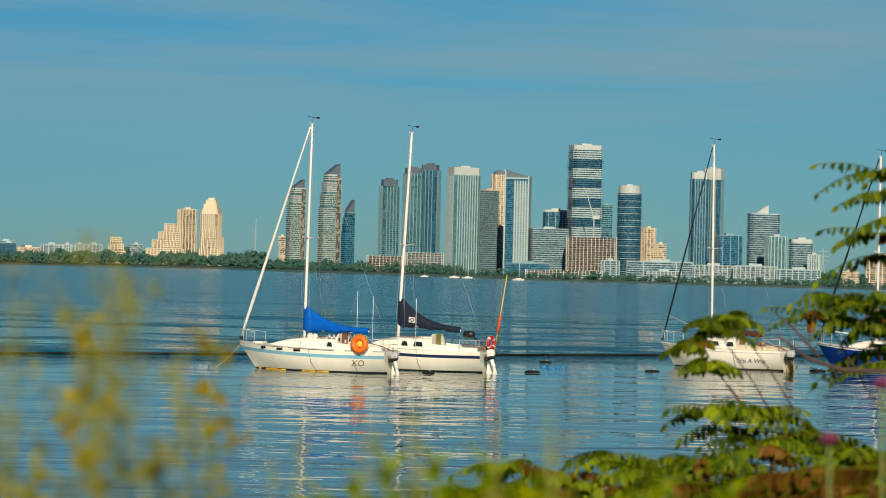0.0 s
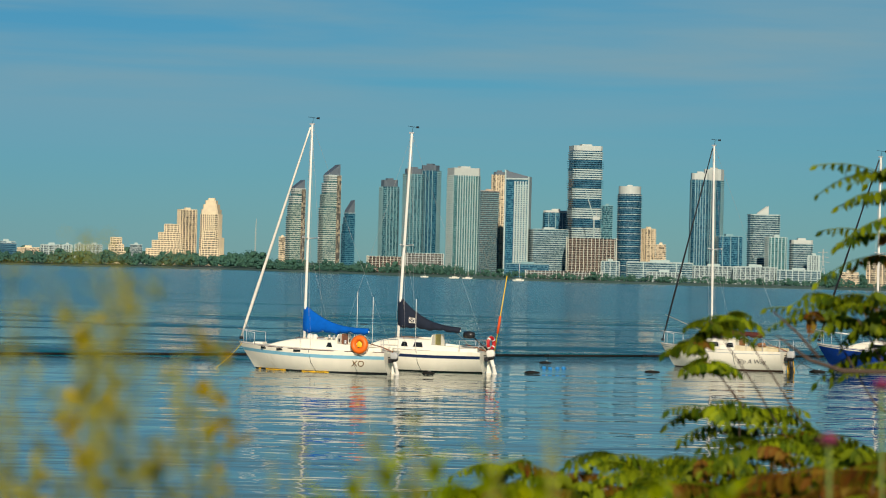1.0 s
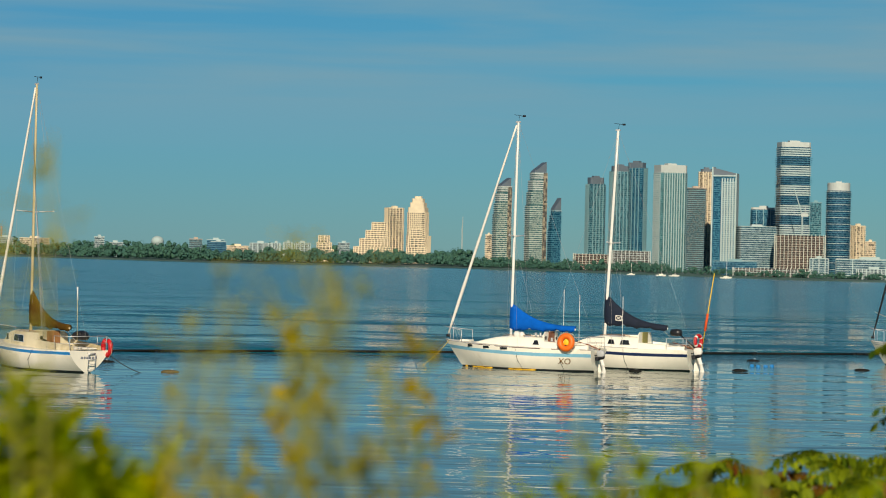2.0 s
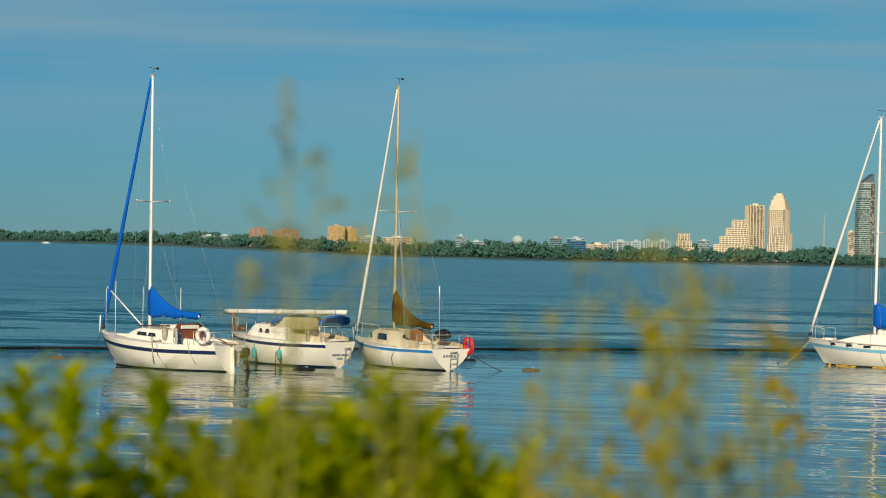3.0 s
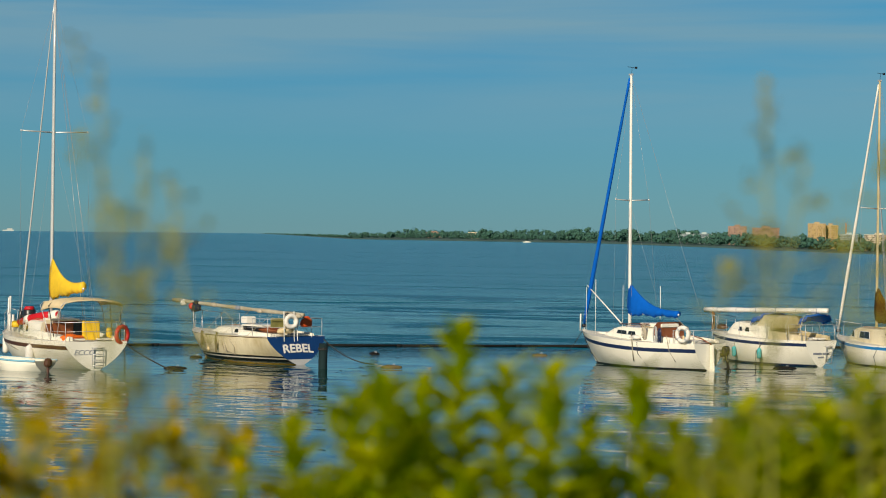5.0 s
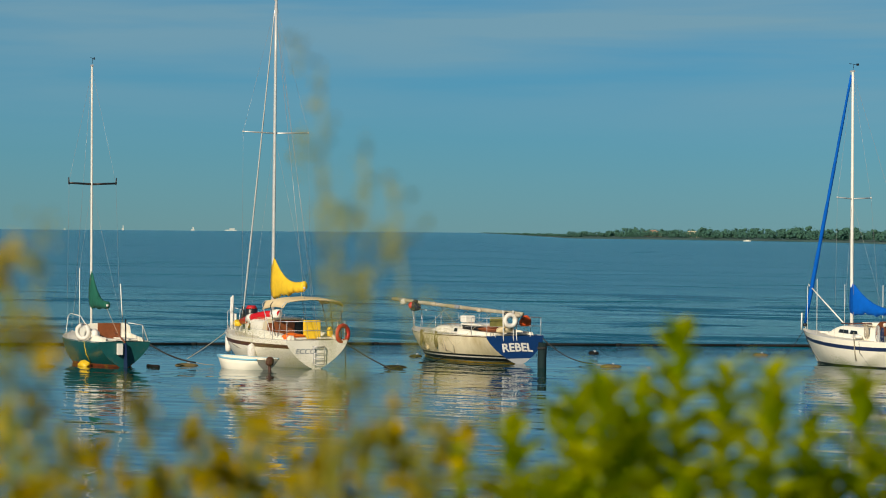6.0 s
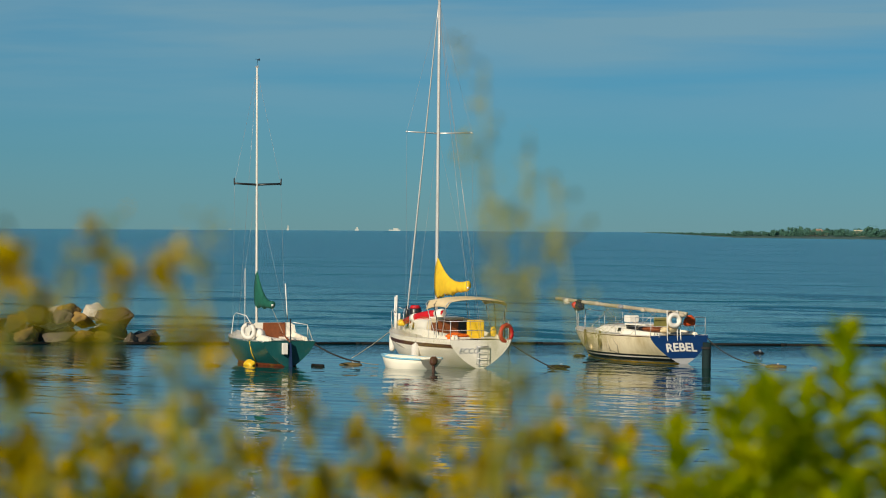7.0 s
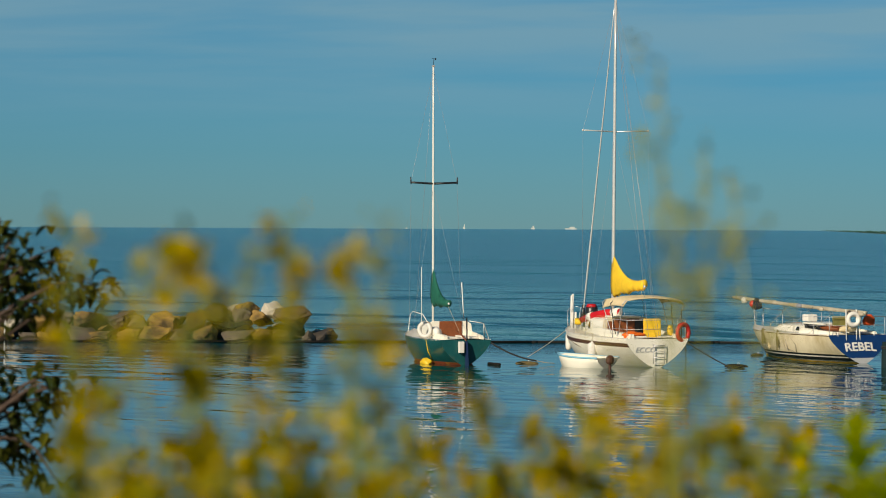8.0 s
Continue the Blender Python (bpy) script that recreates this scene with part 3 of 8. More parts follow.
def build_cabin(hull, boat, a, b, height, width=0.62, mat=None, nose=0.35, board=None, windows=((0.30, 0.55),), win_h=(0.35, 0.75), roof=None, board_w=0.3):
    """Coachroof from station a to b (aft to fore), windows by share of its length."""
    mat = mat or MAT["gelcoat"]
    bm = bmesh.new()
    secs = []
    K = 14

    def prof(k):
        u = k / K
        s = a + (b - a) * u
        h = height * (1 - 0.12 * u) * (1 if u < 1 - nose else max(0.03, math.cos(math.pi / 2 * (u - 1 + nose) / nose) ** 0.8))
        w = hull.half(s) * width * (1 - 0.25 * u)
        base = hull.deck(s, width).z - 0.05
        return s, h, w, base

    for k in range(K + 1):
        s, h, w, base = prof(k)
        x = hull.L * s
        secs.append([Vector((x, y * w, base + z)) for y, z in ((1, 0), (0.95, h * 0.45), (0.9, h * 0.85), (0.8, h), (0.4, h * 1.07), (0, h * 1.09), (-0.4, h * 1.07), (-0.8, h), (-0.9, h * 0.85), (-0.95, h * 0.45), (-1, 0))])
    loft(bm, secs)
    bm.faces.new([bm.verts[i] for i in range(len(secs[0]))] if bm.verts.ensure_lookup_table() is None else [])
    cabin = part("cabin", bm, mat, boat)
    # windows, each a shallow dark panel in a frame on the side
    for side in (1, -1):
        for u0, u1 in windows:
            bm = bmesh.new()
            fr = bmesh.new()
            pts = []
            for u, v in ((u0, win_h[0]), (u1, win_h[0]), (u1 - 0.02, win_h[1]), (u0 + 0.02, win_h[1])):
                s = a + (b - a) * u
                h = height * (1 - 0.12 * u)
                w = hull.half(s) * width * (1 - 0.25 * u)
                base = hull.deck(s, width).z - 0.05
                pts.append(Vector((hull.L * s, side * (w * (1 - 0.1 * v) + 0.010), base + h * v)))
            loft(bm, [pts, [p + Vector((0, side * 0.008, 0)) for p in pts]], closed=True)
            c = sum(pts, Vector()) / 4
            big = [c + (p - c) * 1.16 for p in pts]
            loft(fr, [[p - Vector((0, side * 0.006, 0)) for p in big], [p + Vector((0, side * 0.003, 0)) for p in big]], closed=True)
            part("window", bm, MAT["window"], cabin, "smoked cabin window")
            part("window_frame", fr, MAT["alloy"], cabin)
    # companionway board and sliding hatch
    s, h, w, base = prof(0)
    x = hull.L * a
    bm = bmesh.new()
    box(bm, x - 0.03, x + 0.02, -board_w, board_w, base + 0.03, base + h * 1.02, 0.01)
    part("companionway_board", bm, board or MAT["wood"], cabin, "brown wooden companionway board")
    bm = bmesh.new()
    box(bm, x - 0.02, x + 0.75, -board_w - 0.06, board_w + 0.06, base + h * 1.06, base + h * 1.06 + 0.06, 0.02)
    part("sliding_hatch", bm, roof or mat, cabin)
    # handrails along the roof
    for side in (1, -1):
        bm = bmesh.new()
        pts = []
        for k in range(2, 9):
            s, h, w, base = prof(k)
            pts.append(Vector((hull.L * s, side * w * 0.72, base + h * 1.02 + 0.06)))
        tube(bm, pts, 0.010, 6)
        for p in pts[::2]:
            tube(bm, [p, p - Vector((0, 0, 0.08))], 0.009, 6)
        part("handrail", bm, MAT["teak"], cabin, smooth=True)
    return cabin


def build_cockpit(hull, boat, a, b, h=0.22, mat=None):
    """Raised coamings round the cockpit, with benches and a sunken sole between."""
    mat = mat or MAT["gelcoat"]
    for side in (1, -1):
        bm = bmesh.new()
        secs = []
        for k in range(7):
            s = a + (b - a) * k / 6
            w = hull.half(s) * 0.68
            z = hull.deck(s, 0.68).z - 0.03
            hh = h * (0.55 + 0.45 * k / 6)
            secs.append([Vector((hull.L * s, side * y, z + zz)) for y, zz in ((w + 0.09, 0), (w + 0.05, hh), (w - 0.04, hh + 0.015), (w - 0.08, 0))])
        loft(bm, secs, closed=True)
        part("coaming", bm, mat, boat)
        bm = bmesh.new()
        box(bm, hull.L * a + 0.1, hull.L * b, *sorted((side * hull.half(a) * 0.2, side * (hull.half(a) * 0.62))), hull.sheer(a) + 0.03, hull.sheer(a) + 0.09, 0.02)
        part("bench", bm, MAT["deck"], boat)


def build_rig(hull, boat, s, top, mat, r=0.06, spread=None, boom=None, cover=None, furl=None, wires=True, back=True, stays=True, lean=0.0, cover_top=1.05, cover_low=0.15, mark=False, base=None, tack=0.985, arms=None):
    """Mast at station s up to height top. spread: (height, half width); boom: (length, height); cover: canvas; furl: (material, radius)."""
    foot = hull.deck(s, 0)
    foot.z = base if base else foot.z + 0.0
    head = Vector((foot.x - lean, 0, top))
    bm = bmesh.new()
    tube(bm, [foot + (head - foot) * k / 6 for k in range(7)], [r * (1 - 0.25 * (k / 6) ** 2) for k in range(7)], 12, flat=0.72)
    mast = part("mast", bm, mat, boat, smooth=True)
    bm = bmesh.new()
    box(bm, head.x - 0.10, head.x + 0.12, -0.03, 0.03, top - 0.02, top + 0.05, 0.01)
    part("masthead", bm, MAT["steel"], mast)
    bm = bmesh.new()
    tube(bm, [head, head + Vector((-0.05, 0, 0.28))], 0.008, 5)
    tube(bm, [head + Vector((-0.28, 0.0, 0.25)), head + Vector((0.20, 0, 0.32))], 0.010, 5)
    box(bm, head.x - 0.34, head.x - 0.20, -0.008, 0.008, top + 0.22, top + 0.30)
    part("wind_vane", bm, MAT["black"], mast)
    at = lambda z: foot + (head - foot) * ((z - foot.z) / (top - foot.z))
    tips = {}
    if spread:
        z, half = spread
        for side in (1, -1):
            bm = bmesh.new()
            tip = at(z) + Vector((-0.12, side * half, 0.04))
            tube(bm, [at(z), tip], [0.028, 0.02] if arms is None else [0.042, 0.036], 8)
            if arms:
                tube(bm, [tip - Vector((0, 0, 0.06)), tip + Vector((0, side * 0.02, 0.20))], 0.025, 6)
            bmesh.ops.create_icosphere(bm, subdivisions=1, radius=0.045, matrix=Matrix.Translation(tip))
            part("spreader", bm, arms or MAT["alloy"], mast, smooth=True)
            tips[side] = tip
    if wires:
        for side in (1, -1):
            chain = hull.deck(max(0.1, s - 0.05), side * 0.93)
            bm = bmesh.new()
            pts = [at(top - 0.1)] + ([tips[side]] if tips else []) + [chain]
            tube(bm, pts, 0.004, 5)
            part("shroud", bm, MAT["wire"], boat, smooth=True)
            if tips:
                bm = bmesh.new()
                tube(bm, [at(spread[0] - 0.1), hull.deck(max(0.1, s - 0.12), side * 0.93)], 0.0035, 5)
                part("shroud", bm, MAT["wire"], boat, smooth=True)
    bow = hull.deck(tack, 0) + Vector((0, 0, 0.05))
    if furl:
        fm, fr = furl
        bm = bmesh.new()
        a, b = bow + Vector((0, 0, 0.18)), at(top - 0.12) + Vector((0.08, 0, 0))
        pts = [a + (b - a) * k / 16 for k in range(17)]
        tube(bm, pts, [fr * (0.5 + 0.5 * min(1, k / 2)) * (1 - 0.5 * k / 16) * (1 + 0.08 * math.sin(k * 2.1)) for k in range(17)], 10)
        part("furled_headsail", bm, fm, boat, "tightly furled headsail on the forestay", smooth=True)
        bm = bmesh.new()
        tube(bm, [bow + Vector((0, 0, 0.05)), bow + Vector((0, 0, 0.16))], 0.09, 12)
        part("furling_drum", bm, MAT["black"], boat, smooth=True)
    elif stays:
        bm = bmesh.new()
        tube(bm, [bow, at(top - 0.05)], 0.0045, 5)
        part("forestay", bm, MAT["wire"], boat, smooth=True)
    if back:
        bm = bmesh.new()
        tube(bm, [head, hull.deck(0.0, 0.0) + Vector((0.04, 0, 0.02))], 0.0045, 5)
        part("backstay", bm, MAT["wire"], boat, smooth=True)
    if boom:
        ln, z = boom[:2]
        droop = boom[2] if len(boom) > 2 else 0.0
        swing = boom[3] if len(boom) > 3 else 0.0
        p0 = at(z) + Vector((-r, 0, 0))
        p1 = p0 + Vector((-ln * math.cos(swing), ln * math.sin(swing), -droop))
        bm = bmesh.new()
        tube(bm, [p0, p1], 0.045, 10)
        part("boom", bm, mat, boat, smooth=True)
        bm = bmesh.new()
        tube(bm, [p1 + (p0 - p1) * 0.12, hull.deck(0.12, 0) + Vector((0, 0, 0.25))], 0.010, 5)
        part("mainsheet", bm, MAT["rope"], boat, smooth=True)
        if cover:
            bm = bmesh.new()
            secs = []
            K = 18
            d = (p1 - p0).normalized()
            side_v = Vector((-d.y, d.x, 0))
            for k in range(K + 1):
                u = k / K
                c = p0 + (p1 - p0) * (u * 0.99)
                hgt = cover_low + (cover_top - cover_low) * (1 - u) ** 2.7
                wob = 1 + 0.09 * math.sin(k * 1.9) + 0.05 * math.sin(k * 4.7)
                wid = (0.13 + 0.05 * math.sin(math.pi * u)) * wob
                lowz = -0.09 - 0.035 * math.sin(k * 2.3) - 0.03 * math.sin(k * 0.9)
                if u == 0:
                    c = c + d * -0.10
                sec = []
                for j in range(12):
                    ang = 2 * math.pi * j / 12
                    v = math.sin(ang)
                    zz = lowz + (hgt - lowz) * (v * 0.5 + 0.5)
                    taper = 1 - (0.25 + 0.35 * (1 - u)) * (v * 0.5 + 0.5)
                    sec.append(c + side_v * (math.cos(ang) * wid * taper) + Vector((0, 0, zz)))
                secs.append(sec)
            loft(bm, secs, closed=True)
            co = part("sail_cover", bm, cover, boat, "canvas sail cover over the boom", smooth=True)
            if mark:
                c = p0 + d * 0.62
                for side in (1, -1):
                    bm = bmesh.new()
                    o = c + side_v * (0.19 * side)
                    fl = lambda u, v: o + d * u + Vector((0, 0, 0.25 + v))
                    for q in (((-.13, -.10), (.13, -.10)), ((-.13, .10), (.13, .10)), ((-.13, -.10), (-.13, .10)), ((.13, -.10), (.13, .10)), ((-.13, -.10), (.13, .10)), ((-.13, .10), (.13, -.10))):
                        tube(bm, [fl(*q[0]), fl(*q[1])], 0.016, 5)
                    part("sail_badge", bm, MAT["whitevinyl"], co, "white crossed-square sail badge")
    # halyards along the mast
    bm = bmesh.new()
    tube(bm, [at(top - 0.1) + Vector((-0.12, 0.05, 0)), foot + Vector((-0.2, 0.08, 0.1))], 0.0035, 5)
    tube(bm, [at(top - 0.1) + Vector((0.10, -0.05, 0)), foot + Vector((0.18, -0.10, 0.1))], 0.0035, 5)
    part("halyard", bm, MAT["rope"], boat, smooth=True)
    return mast


def build_pulpit(hull, boat, h=0.55, fore=True, aft=True, posts=(0.2, 0.38, 0.55, 0.72), mat=None):
    mat = mat or MAT["steel"]
    if fore:
        bm = bmesh.new()
        top = [hull.deck(0.86, 0.9) + Vector((0, 0, h)), hull.deck(0.95, 0.75) + Vector((0.1, 0, h + 0.03)), hull.deck(1.0, 0) + Vector((0.12, 0, h + 0.05)), hull.deck(0.95, -0.75) + Vector((0.1, 0, h + 0.03)), hull.deck(0.86, -0.9) + Vector((0, 0, h))]
        tube(bm, top, 0.014, 6)
        for s, y, i in ((0.86, 0.9, 0), (0.96, 0.6, 1), (0.96, -0.6, 3), (0.86, -0.9, 4)):
            tube(bm, [hull.deck(s, y), top[i]], 0.014, 6)
        part("pulpit", bm, mat, boat, smooth=True)
    if aft:
        bm = bmesh.new()
        top = [hull.deck(0.13, 0.95) + Vector((0, 0, h)), hull.deck(0.01, 0.93) + Vector((0, 0, h)), hull.deck(0.01, -0.93) + Vector((0, 0, h)), hull.deck(0.13, -0.95) + Vector((0, 0, h))]
        tube(bm, top, 0.013, 6)
        mid = [p - Vector((0, 0, h * 0.48)) for p in top]
        tube(bm, mid, 0.009, 6)
        for s, y, i in ((0.13, 0.95, 0), (0.01, 0.93, 1), (0.01, -0.93, 2), (0.13, -0.95, 3)):
            tube(bm, [hull.deck(s, y), top[i]], 0.014, 6)
        part("stern_rail", bm, mat, boat, smooth=True)
    for side in (1, -1):
        for s in posts:
            bm = bmesh.new()
            tube(bm, [hull.deck(s, side * 0.95), hull.deck(s, side * 0.95) + Vector((0, 0, h))], 0.010, 6)
            part("stanchion", bm, mat, boat, smooth=True)
        if posts:
            bm = bmesh.new()
            ss = [0.13 if aft else posts[0], *posts, 0.86 if fore else posts[-1]]
            for hh in (h * 0.98, h * 0.5):
                tube(bm, [hull.deck(s, side * 0.95) + Vector((0, 0, hh)) for s in ss], 0.004, 5)
            part("lifeline", bm, MAT["wire"], boat, smooth=True)


def build_outboard(boat, x, y, z, cowl, leg, tilt=0.0, scale=1.0):
    """Outboard motor on a bracket behind the transom, leg down or tilted up."""
    m = Matrix.Translation((x, y, z)) @ Matrix.Rotation(tilt, 4, "Y") @ Matrix.Scale(scale, 4)
    bm = bmesh.new()
    secs = []
    sq = lambda v: math.copysign(abs(v) ** 0.55, v)
    for zz, cx, a, b in ((-0.02, -0.10, 0.11, 0.08), (0.02, -0.12, 0.17, 0.11), (0.16, -0.14, 0.20, 0.125), (0.27, -0.12, 0.18, 0.115), (0.33, -0.07, 0.12, 0.09), (0.345, -0.05, 0.05, 0.04)):
        secs.append([m @ Vector((cx + a * sq(math.cos(t)), b * sq(math.sin(t)), zz - 0.18 * a * math.cos(t) * (zz > 0.2))) for t in (2 * math.pi * k / 16 for k in range(16))])
    loft(bm, secs, closed=True)
    motor = part("outboard_motor", bm, cowl, boat, "outboard motor on the transom", smooth=True)
    bm = bmesh.new()
    secs = [[m @ Vector((cx + a * math.cos(t), b * math.sin(t), zz)) for t in (2 * math.pi * k / 10 for k in range(10))] for zz, cx, a, b in ((0.02, -0.12, 0.12, 0.08), (-0.12, -0.13, 0.10, 0.07), (-0.34, -0.17, 0.085, 0.05), (-0.36, -0.19, 0.13, 0.07), (-0.40, -0.18, 0.08, 0.045), (-0.62, -0.20, 0.09, 0.04), (-0.75, -0.20, 0.11, 0.03), (-0.95, -0.14, 0.06, 0.015))]
    loft(bm, secs, closed=True)
    part("leg", bm, leg, motor, smooth=True)
    bm = bmesh.new()
    tube(bm, [m @ Vector((-0.24, 0, -0.72)), m @ Vector((0.02, 0, -0.72))], [0.05, 0.03], 8)
    for k in range(3):
        t = 2 * math.pi * k / 3
        box(bm, -0.30, -0.27, -0.03, 0.03, 0.0, 0.12, 0.0, m @ Matrix.Translation((0.02, 0, -0.72)) @ Matrix.Rotation(t, 4, "X"))
    part("propeller", bm, leg, motor)
    bm = bmesh.new()
    box(bm, 0.0, 0.16, -0.12, 0.12, -0.14, 0.06, 0.02, m)
    tube(bm, [m @ Vector((0.0, 0, 0.1)), m @ Vector((0.40, 0.02, 0.18))], 0.02, 6)
    part("bracket", bm, MAT["motorblack"], motor)
    bm = bmesh.new()
    secs = [[m @ Vector((cx + a * sq(math.cos(t)), b * sq(math.sin(t)), zz)) for t in (2 * math.pi * k / 16 for k in range(16))] for zz, cx, a, b in ((-0.10, -0.11, 0.10, 0.075), (-0.03, -0.12, 0.165, 0.108), (0.045, -0.125, 0.19, 0.122), (0.05, -0.125, 0.15, 0.10))]
    loft(bm, secs, closed=True)
    part("lower_cowl", bm, MAT["motorblack"], motor, "black lower cowl", smooth=True)


def build_rudder(hull, boat, mat, width=0.38, depth=0.9, tiller=True):
    bm = bmesh.new()
    z1 = hull.sheer(0) - 0.05
    secs = [[Vector((x0, -0.025, z)), Vector((x0, 0.025, z)), Vector((x0 - w, 0.012, z)), Vector((x0 - w, -0.012, z))] for z, x0, w in ((z1, -0.03, 0.16), (z1 - 0.35, -0.02, width * 0.75), (0.0, 0.0, width), (-depth, 0.05, width * 0.8))]
    loft(bm, secs, closed=True)
    rud = part("rudder", bm, mat, boat)
    if tiller:
        bm = bmesh.new()
        tube(bm, [(-0.05, 0, z1 + 0.02), (0.45, 0.02, z1 + 0.22), (1.0, 0.04, z1 + 0.34)], [0.03, 0.025, 0.018], 8)
        part("tiller", bm, MAT["wood"], rud, smooth=True)


def build_ladder(hull, boat, y, w=0.34, top=0.75, steps=4, low=0.1, x=-0.08):
    bm = bmesh.new()
    for yy in (y - w / 2, y + w / 2):
        tube(bm, [(x + 0.06, yy, top), (x - 0.02, yy, top - 0.06), (x + 0.02, yy, low)], 0.015, 6)
    tube(bm, [(x - 0.02, y - w / 2, top - 0.03), (x - 0.02, y + w / 2, top - 0.03)], 0.015, 6)
    for k in range(steps):
        z = low + 0.04 + (top - low - 0.1) * k / max(1, steps - 1)
        tube(bm, [(x, y - w / 2, z), (x, y + w / 2, z)], 0.016, 6)
    part("boarding_ladder", bm, MAT["steel"], boat, "folded steel boarding ladder", smooth=True)


def life_ring(boat, place, R, r, mat, normal, label, bands=True, arc=1.0, roll=0.0):
    q = Vector(normal).normalized().to_track_quat("Z", "Y").to_matrix().to_4x4()
    m = Matrix.Translation(place) @ q @ Matrix.Rotation(roll, 4, "Z")
    bm = bmesh.new()
    torus(bm, R, r, m, arc=arc)
    ring = part("life_ring", bm, mat, boat, label, smooth=True)
    if bands:
        for k in range(4):
            bm = bmesh.new()
            torus(bm, R, r * 1.06, m @ Matrix.Rotation(math.pi / 2 * k + 0.6, 4, "Z"), seg=3, sub=10, arc=0.05)
            part("band", bm, MAT["whitevinyl"] if mat != MAT["whitevinyl"] else MAT["motorgrey"], ring, smooth=True)
    bm = bmesh.new()
    pts = [m @ Vector(((R + r * 1.15) * math.cos(a) * (1 + 0.05 * math.sin(9 * a)), (R + r * 1.15) * math.sin(a) * (1 + 0.05 * math.sin(9 * a)), 0)) for a in (2 * math.pi * k / 40 for k in range(41))]
    tube(bm, pts, 0.010, 5)
    part("grab_line", bm, MAT["rope"], ring, smooth=True)


def fender(boat, place, mat, ln=0.5, r=0.1):
    bm = bmesh.new()
    x, y, z = place
    prof = [(0.02, 0), (0.6, 0.04), (0.95, 0.12), (1, 0.3), (1, 0.7), (0.95, 0.88), (0.6, 0.96), (0.25, 1.0), (0.2, 1.06)]
    tube(bm, [(x, y, z + v * ln) for _, v in prof], [r * u for u, _ in prof], 12)
    f = part("fender", bm, mat, boat, smooth=True)
    bm = bmesh.new()
    tube(bm, [(x, y, z + ln * 1.02), (x, y * 0.97, z + ln + 0.35)], 0.010, 5)
    part("lanyard", bm, MAT["rope"], f, smooth=True)


def rope(boat, pts, r=0.012, mat=None, name="rope"):
    bm = bmesh.new()
    tube(bm, pts, r, 5)
    return part(name, bm, mat or MAT["rope"], boat, smooth=True)


def sag(a, b, drop, n=10):
    a, b = Vector(a), Vector(b)
    return [a + (b - a) * (k / n) - Vector((0, 0, drop * 4 * (k / n) * (1 - k / n))) for k in range(n + 1)]


def place_boat(stern, heading):
    """Stern at the water, bow along heading (degrees, left of ahead is positive)."""
    return pose(stern[0], stern[1], 0, 0, 0, heading + 90)



def pole(boat, a, c, r=0.016, mat=None, name="pole", label=""):
    bm = bmesh.new()
    tube(bm, [Vector(a), Vector(c)], r, 7)
    return part(name, bm, mat or MAT["whitemast"], boat, label, smooth=True)


def bundle(boat, place, size, mat, name, label="", seed=1):
    """A soft, rumpled bundle: clothes, bags, cushions, coiled line."""
    bm = bmesh.new()
    bmesh.ops.create_icosphere(bm, subdivisions=3, radius=1.0)
    for v in bm.verts:
        k = 1 + 0.22 * nz(v.co.x * 1.7 + seed, v.co.y * 1.7, v.co.z * 1.7) + 0.08 * nz(v.co.x * 5, v.co.y * 5 + seed, v.co.z * 5)
        v.co = Vector((v.co.x * size[0], v.co.y * size[1], max(-0.75, v.co.z) * size[2])) * k + Vector(place)
    return part(name, bm, mat, boat, label, smooth=True)


def crate(boat, x0, x1, y0, y1, z0, z1, mat, name, label="", bevel=0.02):
    bm = bmesh.new()
    box(bm, x0, x1, y0, y1, z0, z1, bevel)
    return part(name, bm, mat, boat, label)


def hatch(hull, boat, s, y=0.0, w=0.5, base=0.0):
    p = hull.deck(s, y)
    crate(boat, p.x - w / 2, p.x + w / 2, p.y - w / 2, p.y + w / 2, p.z - 0.02 + base, p.z + 0.06 + base, MAT["gelcoat"], "deck_hatch")


def winch(hull, boat, s, y, z=0.28):
    p = hull.deck(s, y)
    bm = bmesh.new()
    tube(bm, [(p.x, p.y, p.z + z), (p.x, p.y, p.z + z + 0.05), (p.x, p.y, p.z + z + 0.12), (p.x, p.y, p.z + z + 0.15)], [0.07, 0.05, 0.05, 0.065], 12)
    part("winch", bm, MAT["steel"], boat, smooth=True)


def name_bars(hull, boat, z, widths, mat, h=0.12, gap=0.05):
    """Unreadable name on the transom, as plain bars."""
    x = -sum(widths) / 2 - gap * (len(widths) - 1) / 2
    for w in widths:
        bend = hull.back(z)
        bm = bmesh.new()
        loft(bm, [[bend(x + u * w, v * h - h / 2, o) for u, v in ((0, 0), (1, 0), (1, 1), (0, 1))] for o in (0.0, 0.006)], closed=True)
        part("name_bar", bm, mat, boat)
        x += w + gap


def mooring_line(boat, pts, r=0.013, mat=None):
    rope(boat, pts, r, mat or MAT["darkrope"], "mooring_line")


def line_hank(boat, place, drop, mat, label, seed):
    """A coil of line hung up in long loose loops."""
    r = random.Random(seed)
    bm = bmesh.new()
    pts = []
    for k in range(6):
        w, d, o = r.uniform(0.03, 0.08), drop * r.uniform(0.75, 1.1), r.uniform(-0.06, 0.06)
        pts += [Vector(place) + Vector((o + w * math.sin(a), r.uniform(-0.02, 0.03), -d * (1 - math.cos(a)) / 2)) for a in (2 * math.pi * j / 12 for j in range(12))]
    tube(bm, pts, 0.013, 5)
    part("coiled_line", bm, mat, boat, label, smooth=True)


